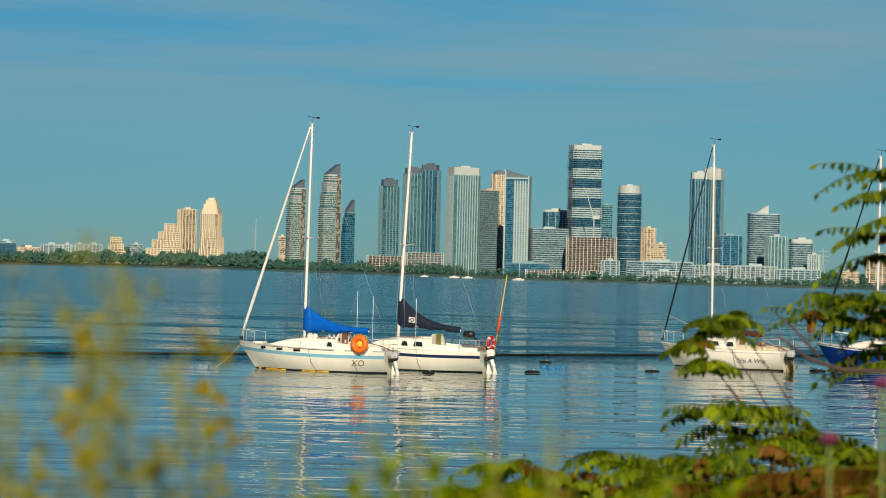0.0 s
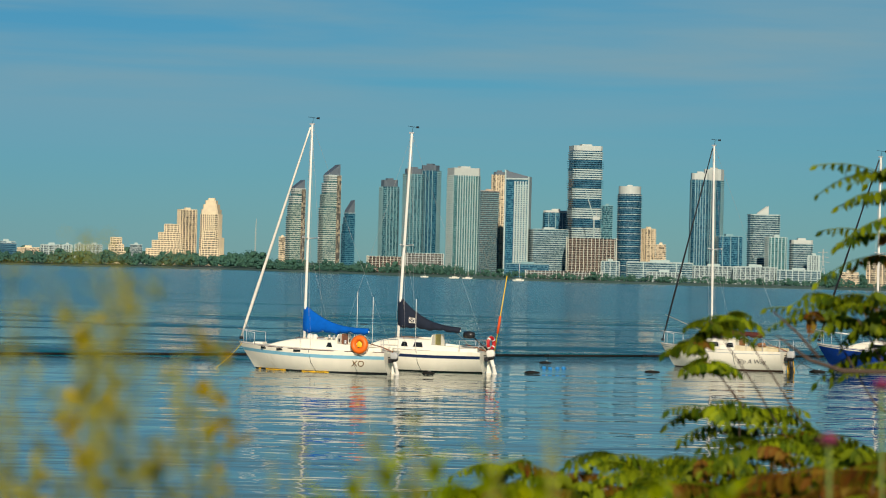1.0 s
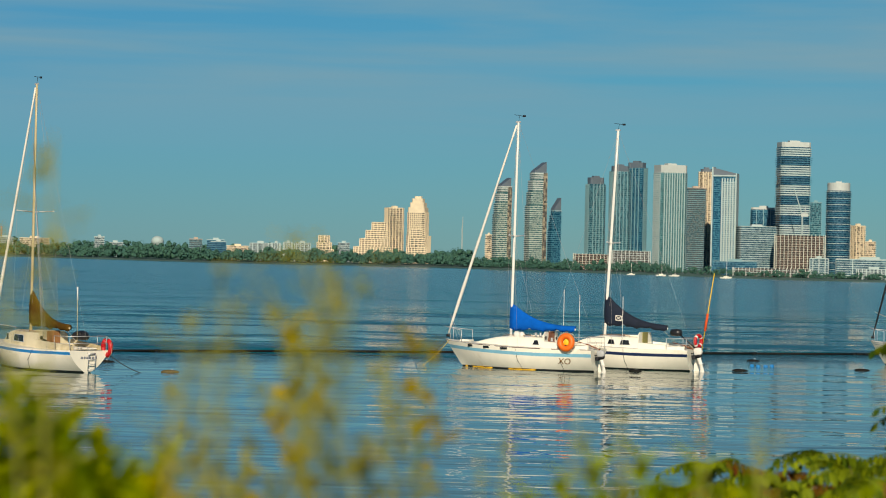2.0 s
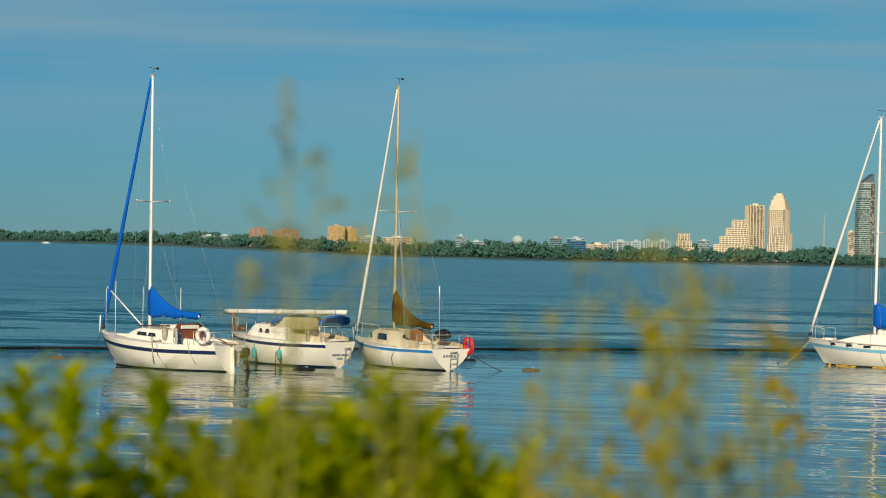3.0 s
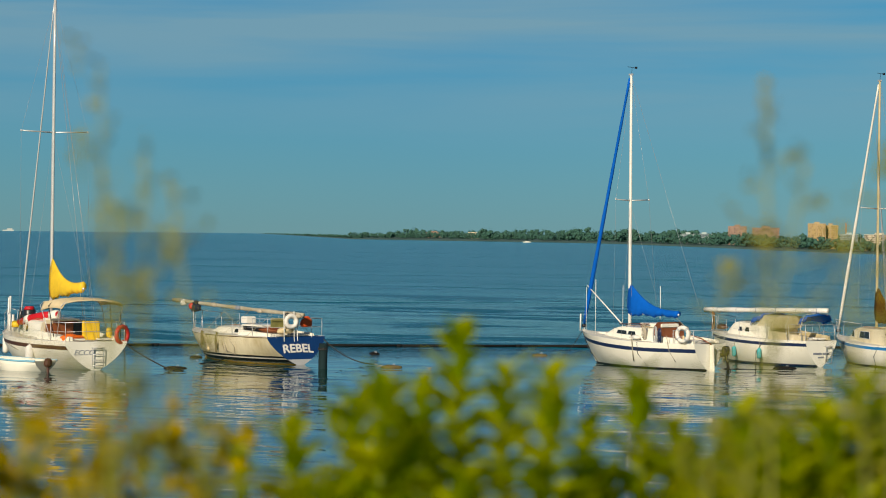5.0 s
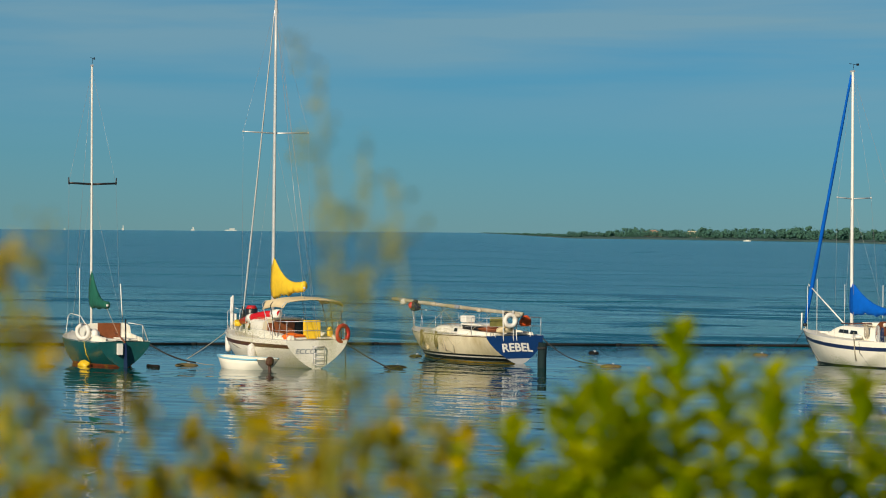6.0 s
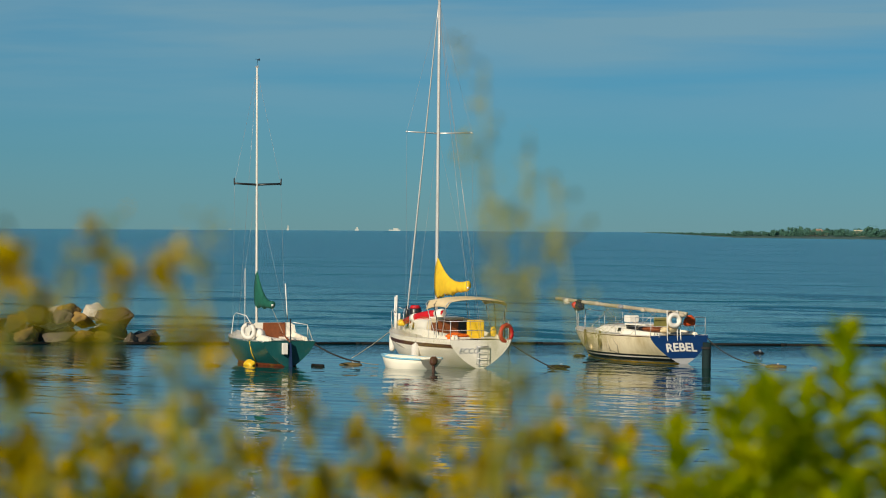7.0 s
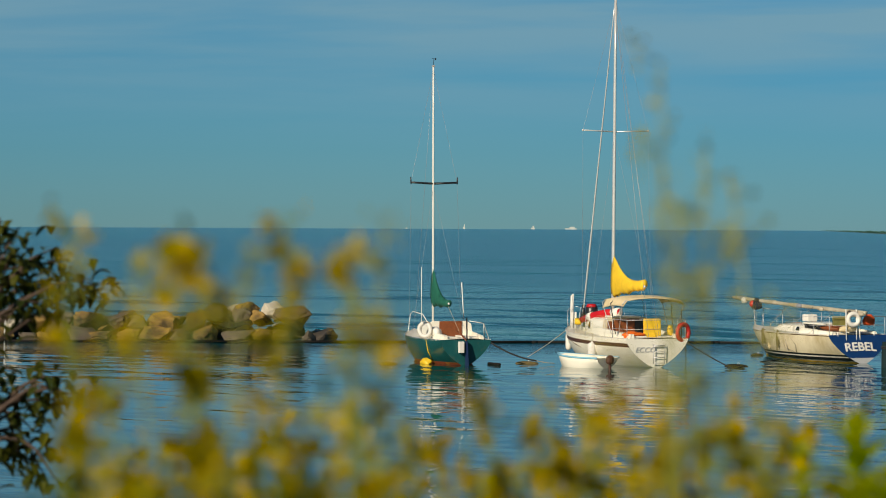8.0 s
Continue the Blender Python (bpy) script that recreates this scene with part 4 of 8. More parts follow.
def waterline_board(hull, boat, s, ln):
    """A yellow foam board lying against the hull at the waterline."""
    bm = bmesh.new()
    secs = []
    for k in range(9):
        p = hull.at(min(0.995, s + ln / hull.L * (k / 8 - 0.5)), 0.0)
        w = 0.04 * (0.5 if k in (0, 8) else 1.0)
        secs.append([p + Vector((0, 0.03 + u, v + 0.012 * math.sin(k * 1.7))) for u, v in ((w, -0.07), (w, 0.015), (-w, 0.03), (-w, -0.07))])
    loft(bm, secs, closed=True)
    part("fender_board", bm, MAT["boardyellow"], boat, "yellow foam board along the waterline")


# ---- the moored boats ----
def boat_thing(stern, heading, label, heel=0.0):
    m = place_boat(stern, heading) @ Matrix.Rotation(radians(heel), 4, "X")
    return thing("sailboat", m, label, "sailboat", "moored sailboats")


def bulkhead(hull, boat, s, half_w, h, mat, dials=()):
    """Flat aft wall of the cabin, with round instrument dials."""
    x, z = hull.L * s, hull.deck(s, 0.5).z - 0.04
    bm = bmesh.new()
    loft(bm, [[Vector((xx, y, z + zz)) for y, zz in ((half_w, 0), (half_w * 0.9, h * 0.85), (half_w * 0.72, h * 1.02), (-half_w * 0.72, h * 1.02), (-half_w * 0.9, h * 0.85), (-half_w, 0))] for xx in (x - 0.012, x + 0.03)], closed=True)
    bh = part("bulkhead", bm, mat, boat)
    for y, zz in dials:
        bm = bmesh.new()
        tube(bm, [(x - 0.03, y, z + zz), (x - 0.008, y, z + zz)], 0.075, 14)
        part("dial", bm, MAT["black"], bh, smooth=True)
    return bh


def xo_boat():
    b = boat_thing((-2.03, 106.55), 67.2, "cream sailboat with blue sail cover and orange life ring")
    h = Hull(7.2, 2.39, 0.90, tr=0.66, rake=0.75, rise=0.22)
    build_hull(h, b, MAT["gelcoat"], [(0.0, 0.03, MAT["brownstripe"]), (0.19, 0.33, MAT["lightblue"])], (0.0, 0.05, MAT["bottom"]))
    build_cabin(h, b, 0.31, 0.80, 0.46, windows=((0.06, 0.14),), board=MAT["wood"], nose=0.6)
    bulkhead(h, b, 0.308, 0.78, 0.68, MAT["gelcoat"], ((0.55, 0.44), (0.55, 0.22), (-0.52, 0.4)))
    crate(b, h.L * 0.30, h.L * 0.305, -0.26, 0.30, 0.98, 1.62, MAT["wood"], "companionway_door", "dark red wooden companionway door")
    build_cockpit(h, b, 0.03, 0.30, 0.3)
    build_rig(h, b, 0.57, 10.45, MAT["whitemast"], 0.065, spread=(5.6, 0.75), boom=(2.95, 1.72, 0.0), cover=MAT["canvasblue"], furl=(MAT["sailcloth"], 0.075), cover_top=1.05, lean=0.15)
    build_pulpit(h, b, 0.50, posts=())
    for s, ln in ((0.955, 0.16), (0.80, 1.35), (0.47, 1.45)):
        waterline_board(h, b, s, ln)
    build_outboard(b, -0.16, 0.34, 0.60, MAT["motorgrey"], MAT["whitevinyl"], tilt=0.12, scale=0.88)
    build_rudder(h, b, MAT["gelcoat"], 0.24)
    life_ring(b, h.deck(0.14, 1.0) + Vector((0, 0.1, 0.30)), 0.27, 0.125, MAT["orange"], (0, 1, 0.1), "bright orange life ring on the rail", bands=False)
    bundle(b, h.deck(0.14, 1.0) + Vector((0, 0.08, 0.30)), (0.13, 0.05, 0.16), MAT["yellow"], "throwing_line", "yellow coiled throwing line")
    for s in (0.54, 0.66, 0.78):
        p = h.at(s, h.sheer(s) - 0.09)
        crate(b, p.x - 0.17, p.x + 0.17, p.y - 0.06, p.y + 0.02, p.z - 0.05, p.z + 0.05, MAT["window"], "hull_window")
    letters("hull_lettering", "XO", 0.36, MAT["gold"], b, h.side(0.165, 0.40), italic=0.3, wide=0.95)
    bundle(b, h.deck(0.5, 0.35) + Vector((0, 0, 0.45)), (0.16, 0.14, 0.16), MAT["whitevinyl"], "coiled_line", "white coiled line on the cabin", 3)
    bundle(b, h.deck(0.47, 0.35) + Vector((0, 0, 0.45)), (0.14, 0.14, 0.15), MAT["whitevinyl"], "coiled_line", "white coiled line on the cabin", 5)
    winch(h, b, 0.25, 0.7)
    winch(h, b, 0.34, 0.45, 0.45)
    winch(h, b, 0.37, 0.45, 0.45)
    hatch(h, b, 0.86, 0, 0.45)
    mooring_line(b, sag(h.deck(0.99, 0), (h.L + 1.2, 0.5, 0.0), 0.12), 0.014)
    mooring_line(b, sag(h.deck(0.97, 0.4), (h.L + 0.7, 0.9, -0.05), 0.1), 0.014, MAT["yellow"])
    for y in (0.6, -0.2):
        pole(b, h.deck(0.9, y), h.deck(0.97, 0) + Vector((0.05, 0, 1.1)), 0.007, MAT["wire"], "inner_stay")
    for s in (0.18, 0.46):
        mooring_line(b, [h.deck(s, 1.0), h.at(s, 0.4) + Vector((0.05, 0.03, 0)), h.at(s, 0.0) + Vector((-0.05, 0.06, -0.05))], 0.011)
    crate(b, 1.15, 1.5, -0.02, 0.02, 2.02, 2.06, MAT["motorblack"], "batten", "dark batten above the boom")


def black_cover_boat():
    b = boat_thing((2.0, 109.34), 67.8, "white sailboat with black stripe and black sail cover")
    h = Hull(7.0, 2.42, 0.87, tr=0.68, rake=0.7)
    build_hull(h, b, MAT["gelcoat"], [(0.17, 0.30, MAT["navy"])], (0.0, 0.05, MAT["black"]))
    build_cabin(h, b, 0.33, 0.80, 0.5, windows=((0.12, 0.26), (0.34, 0.44)), board=MAT["canvasgreen"], nose=0.5)
    bulkhead(h, b, 0.328, 0.80, 0.70, MAT["gelcoat"])
    crate(b, h.L * 0.32, h.L * 0.325, -0.22, 0.34, 0.95, 1.6, MAT["olive"], "companionway_door", "olive companionway board")
    build_cockpit(h, b, 0.03, 0.32, 0.28)
    build_rig(h, b, 0.60, 10.3, MAT["whitemast"], 0.07, spread=(5.4, 0.7), boom=(2.85, 1.95, 0.18), cover=MAT["canvasnavy"], cover_top=1.25, mark=True, lean=0.45)
    build_pulpit(h, b, 0.50, posts=())
    build_outboard(b, -0.2, 0.34, 0.66, MAT["whitevinyl"], MAT["whitevinyl"], tilt=0.16, scale=0.98)
    build_rudder(h, b, MAT["gelcoat"], 0.24)
    life_ring(b, h.deck(0.0, -0.2) + Vector((-0.1, 0, 0.34)), 0.23, 0.085, MAT["red"], (-1, 0.25, 0), "red life ring on the stern rail")
    # rail-mounted barbecue
    bm = bmesh.new()
    tube(bm, [(0.55, 0.2, 1.62), (0.75, 0.18, 1.62), (1.0, 0.15, 1.62)], [0.13, 0.165, 0.14], 12)
    part("barbecue", bm, MAT["motorblack"], b, "black round barbecue on the stern rail", smooth=True)
    pole(b, (0.55, 0.18, 1.5), (-0.05, 0.1, 1.0), 0.03, MAT["black"], "barbecue_bracket")
    # tall marker pole with orange band
    pole(b, (-0.12, -0.55, 0.85), (-0.55, -0.75, 4.2), 0.022, MAT["yellow"], "marker_pole", "tall yellow marker pole at the stern")
    pole(b, (-0.23, -0.60, 1.70), (-0.32, -0.65, 2.45), 0.055, MAT["tape"], "marker_flag", "rolled orange flag")
    for s, y, hh in ((0.86, 0.5, 2.3), (0.8, -0.6, 2.1), (0.42, 0.8, 2.2)):
        pole(b, h.deck(s, y), h.deck(s, y) + Vector((0, 0, hh)), 0.012, MAT["whitemast"], "antenna")
    mooring_line(b, [h.deck(0.4, 1.0), h.at(0.4, 0.4) + Vector((0.05, 0.03, 0)), h.at(0.4, 0.0) + Vector((0, 0.06, -0.05))], 0.012)
    bundle(b, (0.3, -0.3, 1.0), (0.25, 0.2, 0.12), MAT["rope"], "coiled_line", "coiled line in the cockpit", 7)
    for s, ln in ((0.86, 0.8), (0.70, 0.7)):
        waterline_board(h, b, s, ln)


def white_boat():
    b = boat_thing((16.12, 118.15), 59.1, "white sailboat with maroon sail cover and small outboard")
    h = Hull(6.53, 2.33, 0.88, tr=0.7, rake=0.7)
    build_hull(h, b, MAT["gelcoat"], [(0.10, 0.13, MAT["motorgrey"])], (0.0, 0.05, MAT["brownstripe"]))
    build_cabin(h, b, 0.36, 0.80, 0.5, windows=((0.03, 0.16), (0.3, 0.5)), board=MAT["teak"], nose=0.5)
    bulkhead(h, b, 0.358, 0.76, 0.60, MAT["gelcoat"])
    crate(b, h.L * 0.35, h.L * 0.355, -0.3, 0.3, 0.95, 1.5, MAT["teak"], "companionway_door", "orange-brown companionway board")
    build_cockpit(h, b, 0.03, 0.35, 0.26, MAT["cream"])
    build_rig(h, b, 0.595, 10.5, MAT["whitemast"], 0.06, spread=(5.6, 0.7), boom=(2.6, 1.62, 0.0), cover=MAT["canvasred"], furl=(MAT["black"], 0.05), cover_top=0.45, lean=-0.1)
    build_pulpit(h, b, 0.55, posts=(0.25, 0.45, 0.65))
    build_outboard(b, -0.16, 0.3, 0.62, MAT["motorgrey"], MAT["motorblack"])
    build_rudder(h, b, MAT["bottomyellow"])
    letters("hull_lettering", "Slip A Way", 0.29, MAT["ink"], b, h.side(0.22, 0.42), italic=0.35)
    bundle(b, h.deck(0.18, 0.3) + Vector((0, 0, 0.25)), (0.22, 0.15, 0.12), MAT["teak"], "cushion", "brown cushion in the cockpit", 2)
    pole(b, h.deck(0.97, 0) + Vector((0, 0, 1.35)), h.deck(0.6, 0.1) + Vector((0, 0, 0.6)), 0.016, MAT["rope"], "jib_sheet")
    mooring_line(b, sag((-0.05, -0.4, 0.75), (-1.6, -0.9, 0.05), 0.2), 0.016)
    mooring_line(b, [h.deck(0.35, 1.0), h.at(0.35, 0.4) + Vector((0, 0.03, 0)), h.at(0.35, 0.0) + Vector((0, 0.06, -0.05))], 0.012)


def blue_hull_boat():
    b = boat_thing((24.22, 119.14), 57, "sailboat with a bright blue hull and dark furled headsail")
    h = Hull(7.18, 2.5, 0.91, tr=0.7, rake=0.7, rise=0.3)
    build_hull(h, b, MAT["hullblue"], [(0.03, 0.09, MAT["gelcoat"])], (0.0, 0.09, MAT["gelcoat"]))
    build_cabin(h, b, 0.33, 0.78, 0.45, nose=0.5)
    build_cockpit(h, b, 0.03, 0.33)
    build_rig(h, b, 0.57, 10.2, MAT["whitemast"], 0.065, spread=(5.6, 0.7), boom=(2.8, 1.7, 0.0), cover=MAT["canvasnavy"], furl=(MAT["black"], 0.06), cover_top=0.6)
    build_pulpit(h, b, 0.6)
    pole(b, h.deck(0.98, 0) + Vector((0.1, 0, 0.62)), h.deck(0.72, 0.2) + Vector((0, 0, 0.6)), 0.035, MAT["whitemast"], "spinnaker_pole")
    mooring_line(b, sag(h.deck(0.98, 0), (h.L + 0.9, 0.4, 0.0), 0.1), 0.016)


def blue_mast_boat():
    b = boat_thing((-28.4, 90.2), 61.5, "white sailboat with navy stripe, blue sail cover and headsail")
    h = Hull(7.2, 2.6, 0.95, tr=0.62, rake=0.7, rise=0.3, stern=0.05)
    build_hull(h, b, MAT["gelcoat"], [(0.20, 0.34, MAT["navy"])], (0.0, 0.05, MAT["bottom"]))
    build_cabin(h, b, 0.31, 0.76, 0.52, windows=((0.33, 0.48), (0.50, 0.70)), board=MAT["wood"], win_h=(0.45, 0.72), nose=0.4)
    bulkhead(h, b, 0.308, 0.8, 0.74, MAT["wood"])
    build_cockpit(h, b, 0.03, 0.30, 0.25)
    build_rig(h, b, 0.617, 11.12, MAT["whitemast"], 0.07, spread=(6.3, 0.85), boom=(2.68, 2.0, 0.0), cover=MAT["canvasblue"], furl=(MAT["canvasblue"], 0.09), cover_top=1.15, lean=-0.05)
    build_pulpit(h, b, 0.5, fore=False, posts=())
    build_rudder(h, b, MAT["gelcoat"], 0.24)
    life_ring(b, h.deck(0.06, 0.98) + Vector((0, 0.08, 0.36)), 0.25, 0.08, MAT["whitevinyl"], (-0.2, 1, 0), "white life ring on the rail")
    pole(b, h.deck(0.96, 0.0) + Vector((0, 0, 1.75)), h.deck(0.645, 0.2) + Vector((0, 0, 0.5)), 0.028, MAT["whitemast"], "spinnaker_pole", "white spinnaker pole slanting to the mast")
    for s, y, hh, r in ((0.80, 0.7, 2.1, 0.013), (0.95, 0.4, 1.7, 0.010), (0.55, -0.9, 2.0, 0.014), (0.78, -0.8, 1.9, 0.010)):
        pole(b, h.deck(s, y), h.deck(s, y) + Vector((0, 0, hh)), r, MAT["whitemast"], "antenna")
    pole(b, h.deck(0.99, 0.25) + Vector((0.16, 0, -0.05)), h.deck(0.99, 0.25) + Vector((0.14, 0, 0.62)), 0.032, MAT["whitemast"], "bow_fairlead", "white upright at the bow")
    line_hank(b, h.deck(0.37, 0.66) + Vector((0, 0, 0.62)), 0.5, MAT["rope"], "tan coiled line hung on the cabin", 4)
    line_hank(b, h.deck(0.25, 0.9) + Vector((0, 0, 0.62)), 0.72, MAT["motorgrey"], "grey coiled line hung on the rail", 8)
    line_hank(b, h.deck(0.22, 0.92) + Vector((0, 0, 0.55)), 0.62, MAT["navy"], "dark coiled line hung on the rail", 9)
    bundle(b, h.deck(0.43, 0.72) + Vector((0, 0, 0.12)), (0.26, 0.14, 0.09), MAT["whitevinyl"], "folded_cloth", "white folded cloth on the side deck", 5)
    bundle(b, h.deck(0.05, 1.0) + Vector((0, 0.10, 0.22)), (0.05, 0.04, 0.10), MAT["beige"], "throwing_line", "tan throwing line inside the life ring", 3)
    pole(b, h.deck(0.985, -0.3), h.deck(0.99, -0.3) + Vector((-0.05, 0, 0.62)), 0.03, MAT["whitemast"], "bow_roller_post", "white post at the bow")
    for y in (0.42, -0.42):
        pole(b, h.deck(0.62, y) + Vector((0, 0, 0.50)), h.deck(0.38, y) + Vector((0, 0, 0.62)), 0.022, MAT["canvasred"], "grab_rail", "rust-red wooden grab rail on the cabin top")
    crate(b, h.L * 0.30, h.L * 0.47, -0.45, 0.45, 1.52, 1.66, MAT["gelcoat"], "raised_hatch", "white sliding hatch hood", 0.03)
    hatch(h, b, 0.8, 0, 0.5)
    winch(h, b, 0.26, 0.72)
    build_outboard(b, -0.22, -0.5, 0.62, MAT["motorblack"], MAT["motorblack"], tilt=0.1, scale=0.8)
    build_ladder(h, b, -0.35, 0.3, 0.8, 3, 0.2, -0.16)
    mooring_line(b, [h.deck(0.42, 0.9) + Vector((0, 0, 0.3)), h.deck(0.39, 1.0) + Vector((0, 0.04, 0)), h.at(0.41, 0.5) + Vector((0.0, 0.05, 0)), h.at(0.43, 0.25) + Vector((0, 0.05, 0))], 0.022, MAT["rope"])
    mooring_line(b, [h.deck(0.16, 1.0) + Vector((0, 0.04, 0.3)), h.at(0.15, 0.7) + Vector((0, 0.05, 0)), h.at(0.14, 0.3) + Vector((0, 0.05, 0))], 0.016, MAT["rope"])
    for s in (0.36, 0.97):
        mooring_line(b, [h.deck(s, 1.0), h.at(s, 0.55) + Vector((0.08, 0.03, 0)), h.at(s, 0.02) + Vector((-0.08, 0.05, 0))], 0.014)
    mooring_line(b, sag(h.deck(0.99, 0), (h.L + 0.8, 0.5, 0.0), 0.1), 0.014)


def canopy_boat():
    b = boat_thing((-25.53, 95.17), 56.5, "white sailboat with its mast lowered over a blue canopy")
    h = Hull(6.66, 2.2, 0.96, tr=0.7, rake=0.6, stern=0.05)
    build_hull(h, b, MAT["gelcoat"], [(0.10, 0.22, MAT["navy"])], (0.0, 0.07, MAT["navy"]))
    build_cabin(h, b, 0.33, 0.80, 0.6, windows=((0.44, 0.54), (0.60, 0.69)), board=MAT["cream"], nose=0.25, win_h=(0.42, 0.70))
    crate(b, h.L * 0.26, h.L * 0.47, -0.6, 0.6, 1.40, 1.90, MAT["cream"], "raised_hatch", "cream raised hatch hood", 0.12)
    bulkhead(h, b, 0.328, 0.75, 0.75, MAT["cream"], ((0.5, 0.3),))
    build_cockpit(h, b, 0.03, 0.32, 0.34, MAT["cream"])
    build_pulpit(h, b, 0.62, posts=(0.25, 0.4, 0.55, 0.7))
    bm = bmesh.new()
    n = 16
    tube(bm, [(-0.35 + (h.L + 0.75) * k / n, 0, 2.16 - 0.02 * k / n * 9) for k in range(n + 1)], [0.095 * (1 + 0.10 * math.sin(k * 1.7)) for k in range(n + 1)], 12)
    lm = part("lowered_mast", bm, MAT["whitemast"], b, "white mast laid flat over the boat", smooth=True)
    for k in range(6):
        x = 0.2 + k * 1.2
        bm = bmesh.new()
        torus(bm, 0.10, 0.018, Matrix.Translation((x, 0, 2.15 - 0.026 * x)) @ Matrix.Rotation(radians(90), 4, "Y"), seg=14, sub=5)
        part("lashing", bm, MAT["faded"], lm, smooth=True)
    # crutch at the bow
    bm = bmesh.new()
    box(bm, h.L - 0.16, h.L - 0.08, -0.05, 0.05, 1.1, 2.1, 0.01)
    part("mast_crutch", bm, MAT["teak"], b, "wooden crutch under the mast")
    # blue canopy: two hoops and a folded cloth
    for x in (0.25, 1.1, 2.3):
        bm = bmesh.new()
        tube(bm, [(x - 0.1, 0.85, 1.0), (x, 0.85, 1.55), (x + 0.05, 0.6, 1.98), (x + 0.05, 0, 2.05), (x + 0.05, -0.6, 1.98), (x, -0.85, 1.55), (x - 0.1, -0.85, 1.0)], 0.016, 6)
        part("canopy_hoop", bm, MAT["steel"], b, smooth=True)
    for xa, xb, dz in ((0.15, 0.62, 0.16), (2.75, 3.45, 0.22)):
        bm = bmesh.new()
        secs = []
        for k in range(9):
            u = k / 8
            x = xa + (xb - xa) * u
            sagk = 0.05 * math.sin(k * 2.2) - dz * u
            secs.append([Vector((x, y, z + sagk)) for y, z in ((0.66, 1.74), (0.6, 1.94), (0, 2.0), (-0.6, 1.94), (-0.66, 1.74), (-0.56, 1.88), (0, 1.95), (0.56, 1.88))])
        loft(bm, secs, closed=True)
        part("canopy_cloth", bm, MAT["canvasblue"], b, "faded blue canvas under the mast", smooth=True)
    for s in (0.62, 0.36):
        p = h.at(s, 0.5)
        fender(b, (p.x, p.y + 0.1, 0.22), MAT["teal"], 0.42, 0.09)
    build_ladder(h, b, -0.35, 0.3, 0.8, 4, 0.1, -0.06)
    name_bars(h, b, 0.5, (0.42, 0.3), MAT["faded"], 0.08)
    name_bars(h, b, 0.36, (0.3,), MAT["faded"], 0.06)
    mooring_line(b, [h.deck(0.3, 1.0), h.at(0.4, 0.5) + Vector((0.0, 0.04, 0)), h.at(0.47, 0.0) + Vector((0, 0.06, 0))], 0.012)
    bundle(b, h.deck(0.9, 0) + Vector((0, 0, 0.15)), (0.3, 0.2, 0.12), MAT["brownstripe"], "coiled_line", "dark coiled line at the bow", 11)


def brown_boat():
    b = boat_thing((-21.18, 95.4), 47.4, "white sailboat with blue stripe, brown sail cover, yellowed mast")
    h = Hull(6.8, 2.42, 0.80, tr=0.72, rake=0.7, rise=0.3, stern=0.1)
    build_hull(h, b, MAT["gelcoat"], [(0.05, 0.16, MAT["midblue"])], (0.0, 0.05, MAT["bottom"]))
    build_cabin(h, b, 0.36, 0.80, 0.62, windows=((0.34, 0.62), (0.78, 0.86)), board=MAT["teak"], nose=0.3, win_h=(0.36, 0.78), mat=MAT["cream"])
    bulkhead(h, b, 0.358, 0.75, 0.66, MAT["cream"], ((0.55, 0.42),))
    crate(b, h.L * 0.35, h.L * 0.354, -0.3, 0.3, 0.85, 1.5, MAT["teak"], "companionway_door", "brown companionway board")
    build_cockpit(h, b, 0.03, 0.35, 0.36, MAT["cream"])
    build_rig(h, b, 0.585, 11.1, MAT["yellowmast"], 0.07, spread=(6.1, 0.85), boom=(2.6, 1.75, 0.12), cover=MAT["canvasbrown"], furl=(MAT["sailcloth"], 0.07), cover_top=1.35, lean=0.05)
    build_pulpit(h, b, 0.55, posts=())
    build_ladder(h, b, -0.1, 0.32, 0.75, 4, 0.06, -0.05)
    life_ring(b, h.deck(0.02, -0.95) + Vector((-0.08, 0, 0.12)), 0.29, 0.095, MAT["red"], (0.1, 1, 0), "red horseshoe buoy at the stern", bands=False, arc=0.86, roll=2.0)
    name_bars(h, b, 0.56, (0.10, 0.08, 0.08, 0.10, 0.08, 0.09), MAT["faded"], 0.09, 0.04)
    pole(b, h.deck(0.02, 0.5), h.deck(0.02, 0.5) + Vector((-0.1, 0.1, 2.4)), 0.012, MAT["yellowmast"], "antenna")
    pole(b, h.deck(0.02, 0.5) + Vector((-0.08, 0.08, 1.9)), h.deck(0.02, 0.5) + Vector((-0.1, 0.1, 2.4)), 0.025, MAT["whitemast"], "antenna_tip")
    bundle(b, (1.0, -0.3, 1.35), (0.45, 0.3, 0.2), MAT["motorblack"], "cockpit_cover", "dark folded cover in the cockpit", 13)
    bundle(b, (1.9, 0.75, 1.05), (0.15, 0.08, 0.15), MAT["black"], "anchor", "small black anchor on the cabin side", 15)
    mooring_line(b, sag((0, -0.8, 0.75), (-1.0, -1.9, -0.05), 0.1), 0.016)
    mooring_line(b, [h.deck(0.3, 1.0), h.at(0.36, 0.4) + Vector((0, 0.04, 0)), h.at(0.4, 0.0) + Vector((0, 0.06, 0))], 0.01)
    for k in range(5):
        pole(b, (h.L * 0.585 - 0.1, 0.05 * k, 7.0 + 0.6 * k), h.deck(0.2 + 0.06 * k, 0.9 - 0.2 * k), 0.006, MAT["wire"], "running_stay")


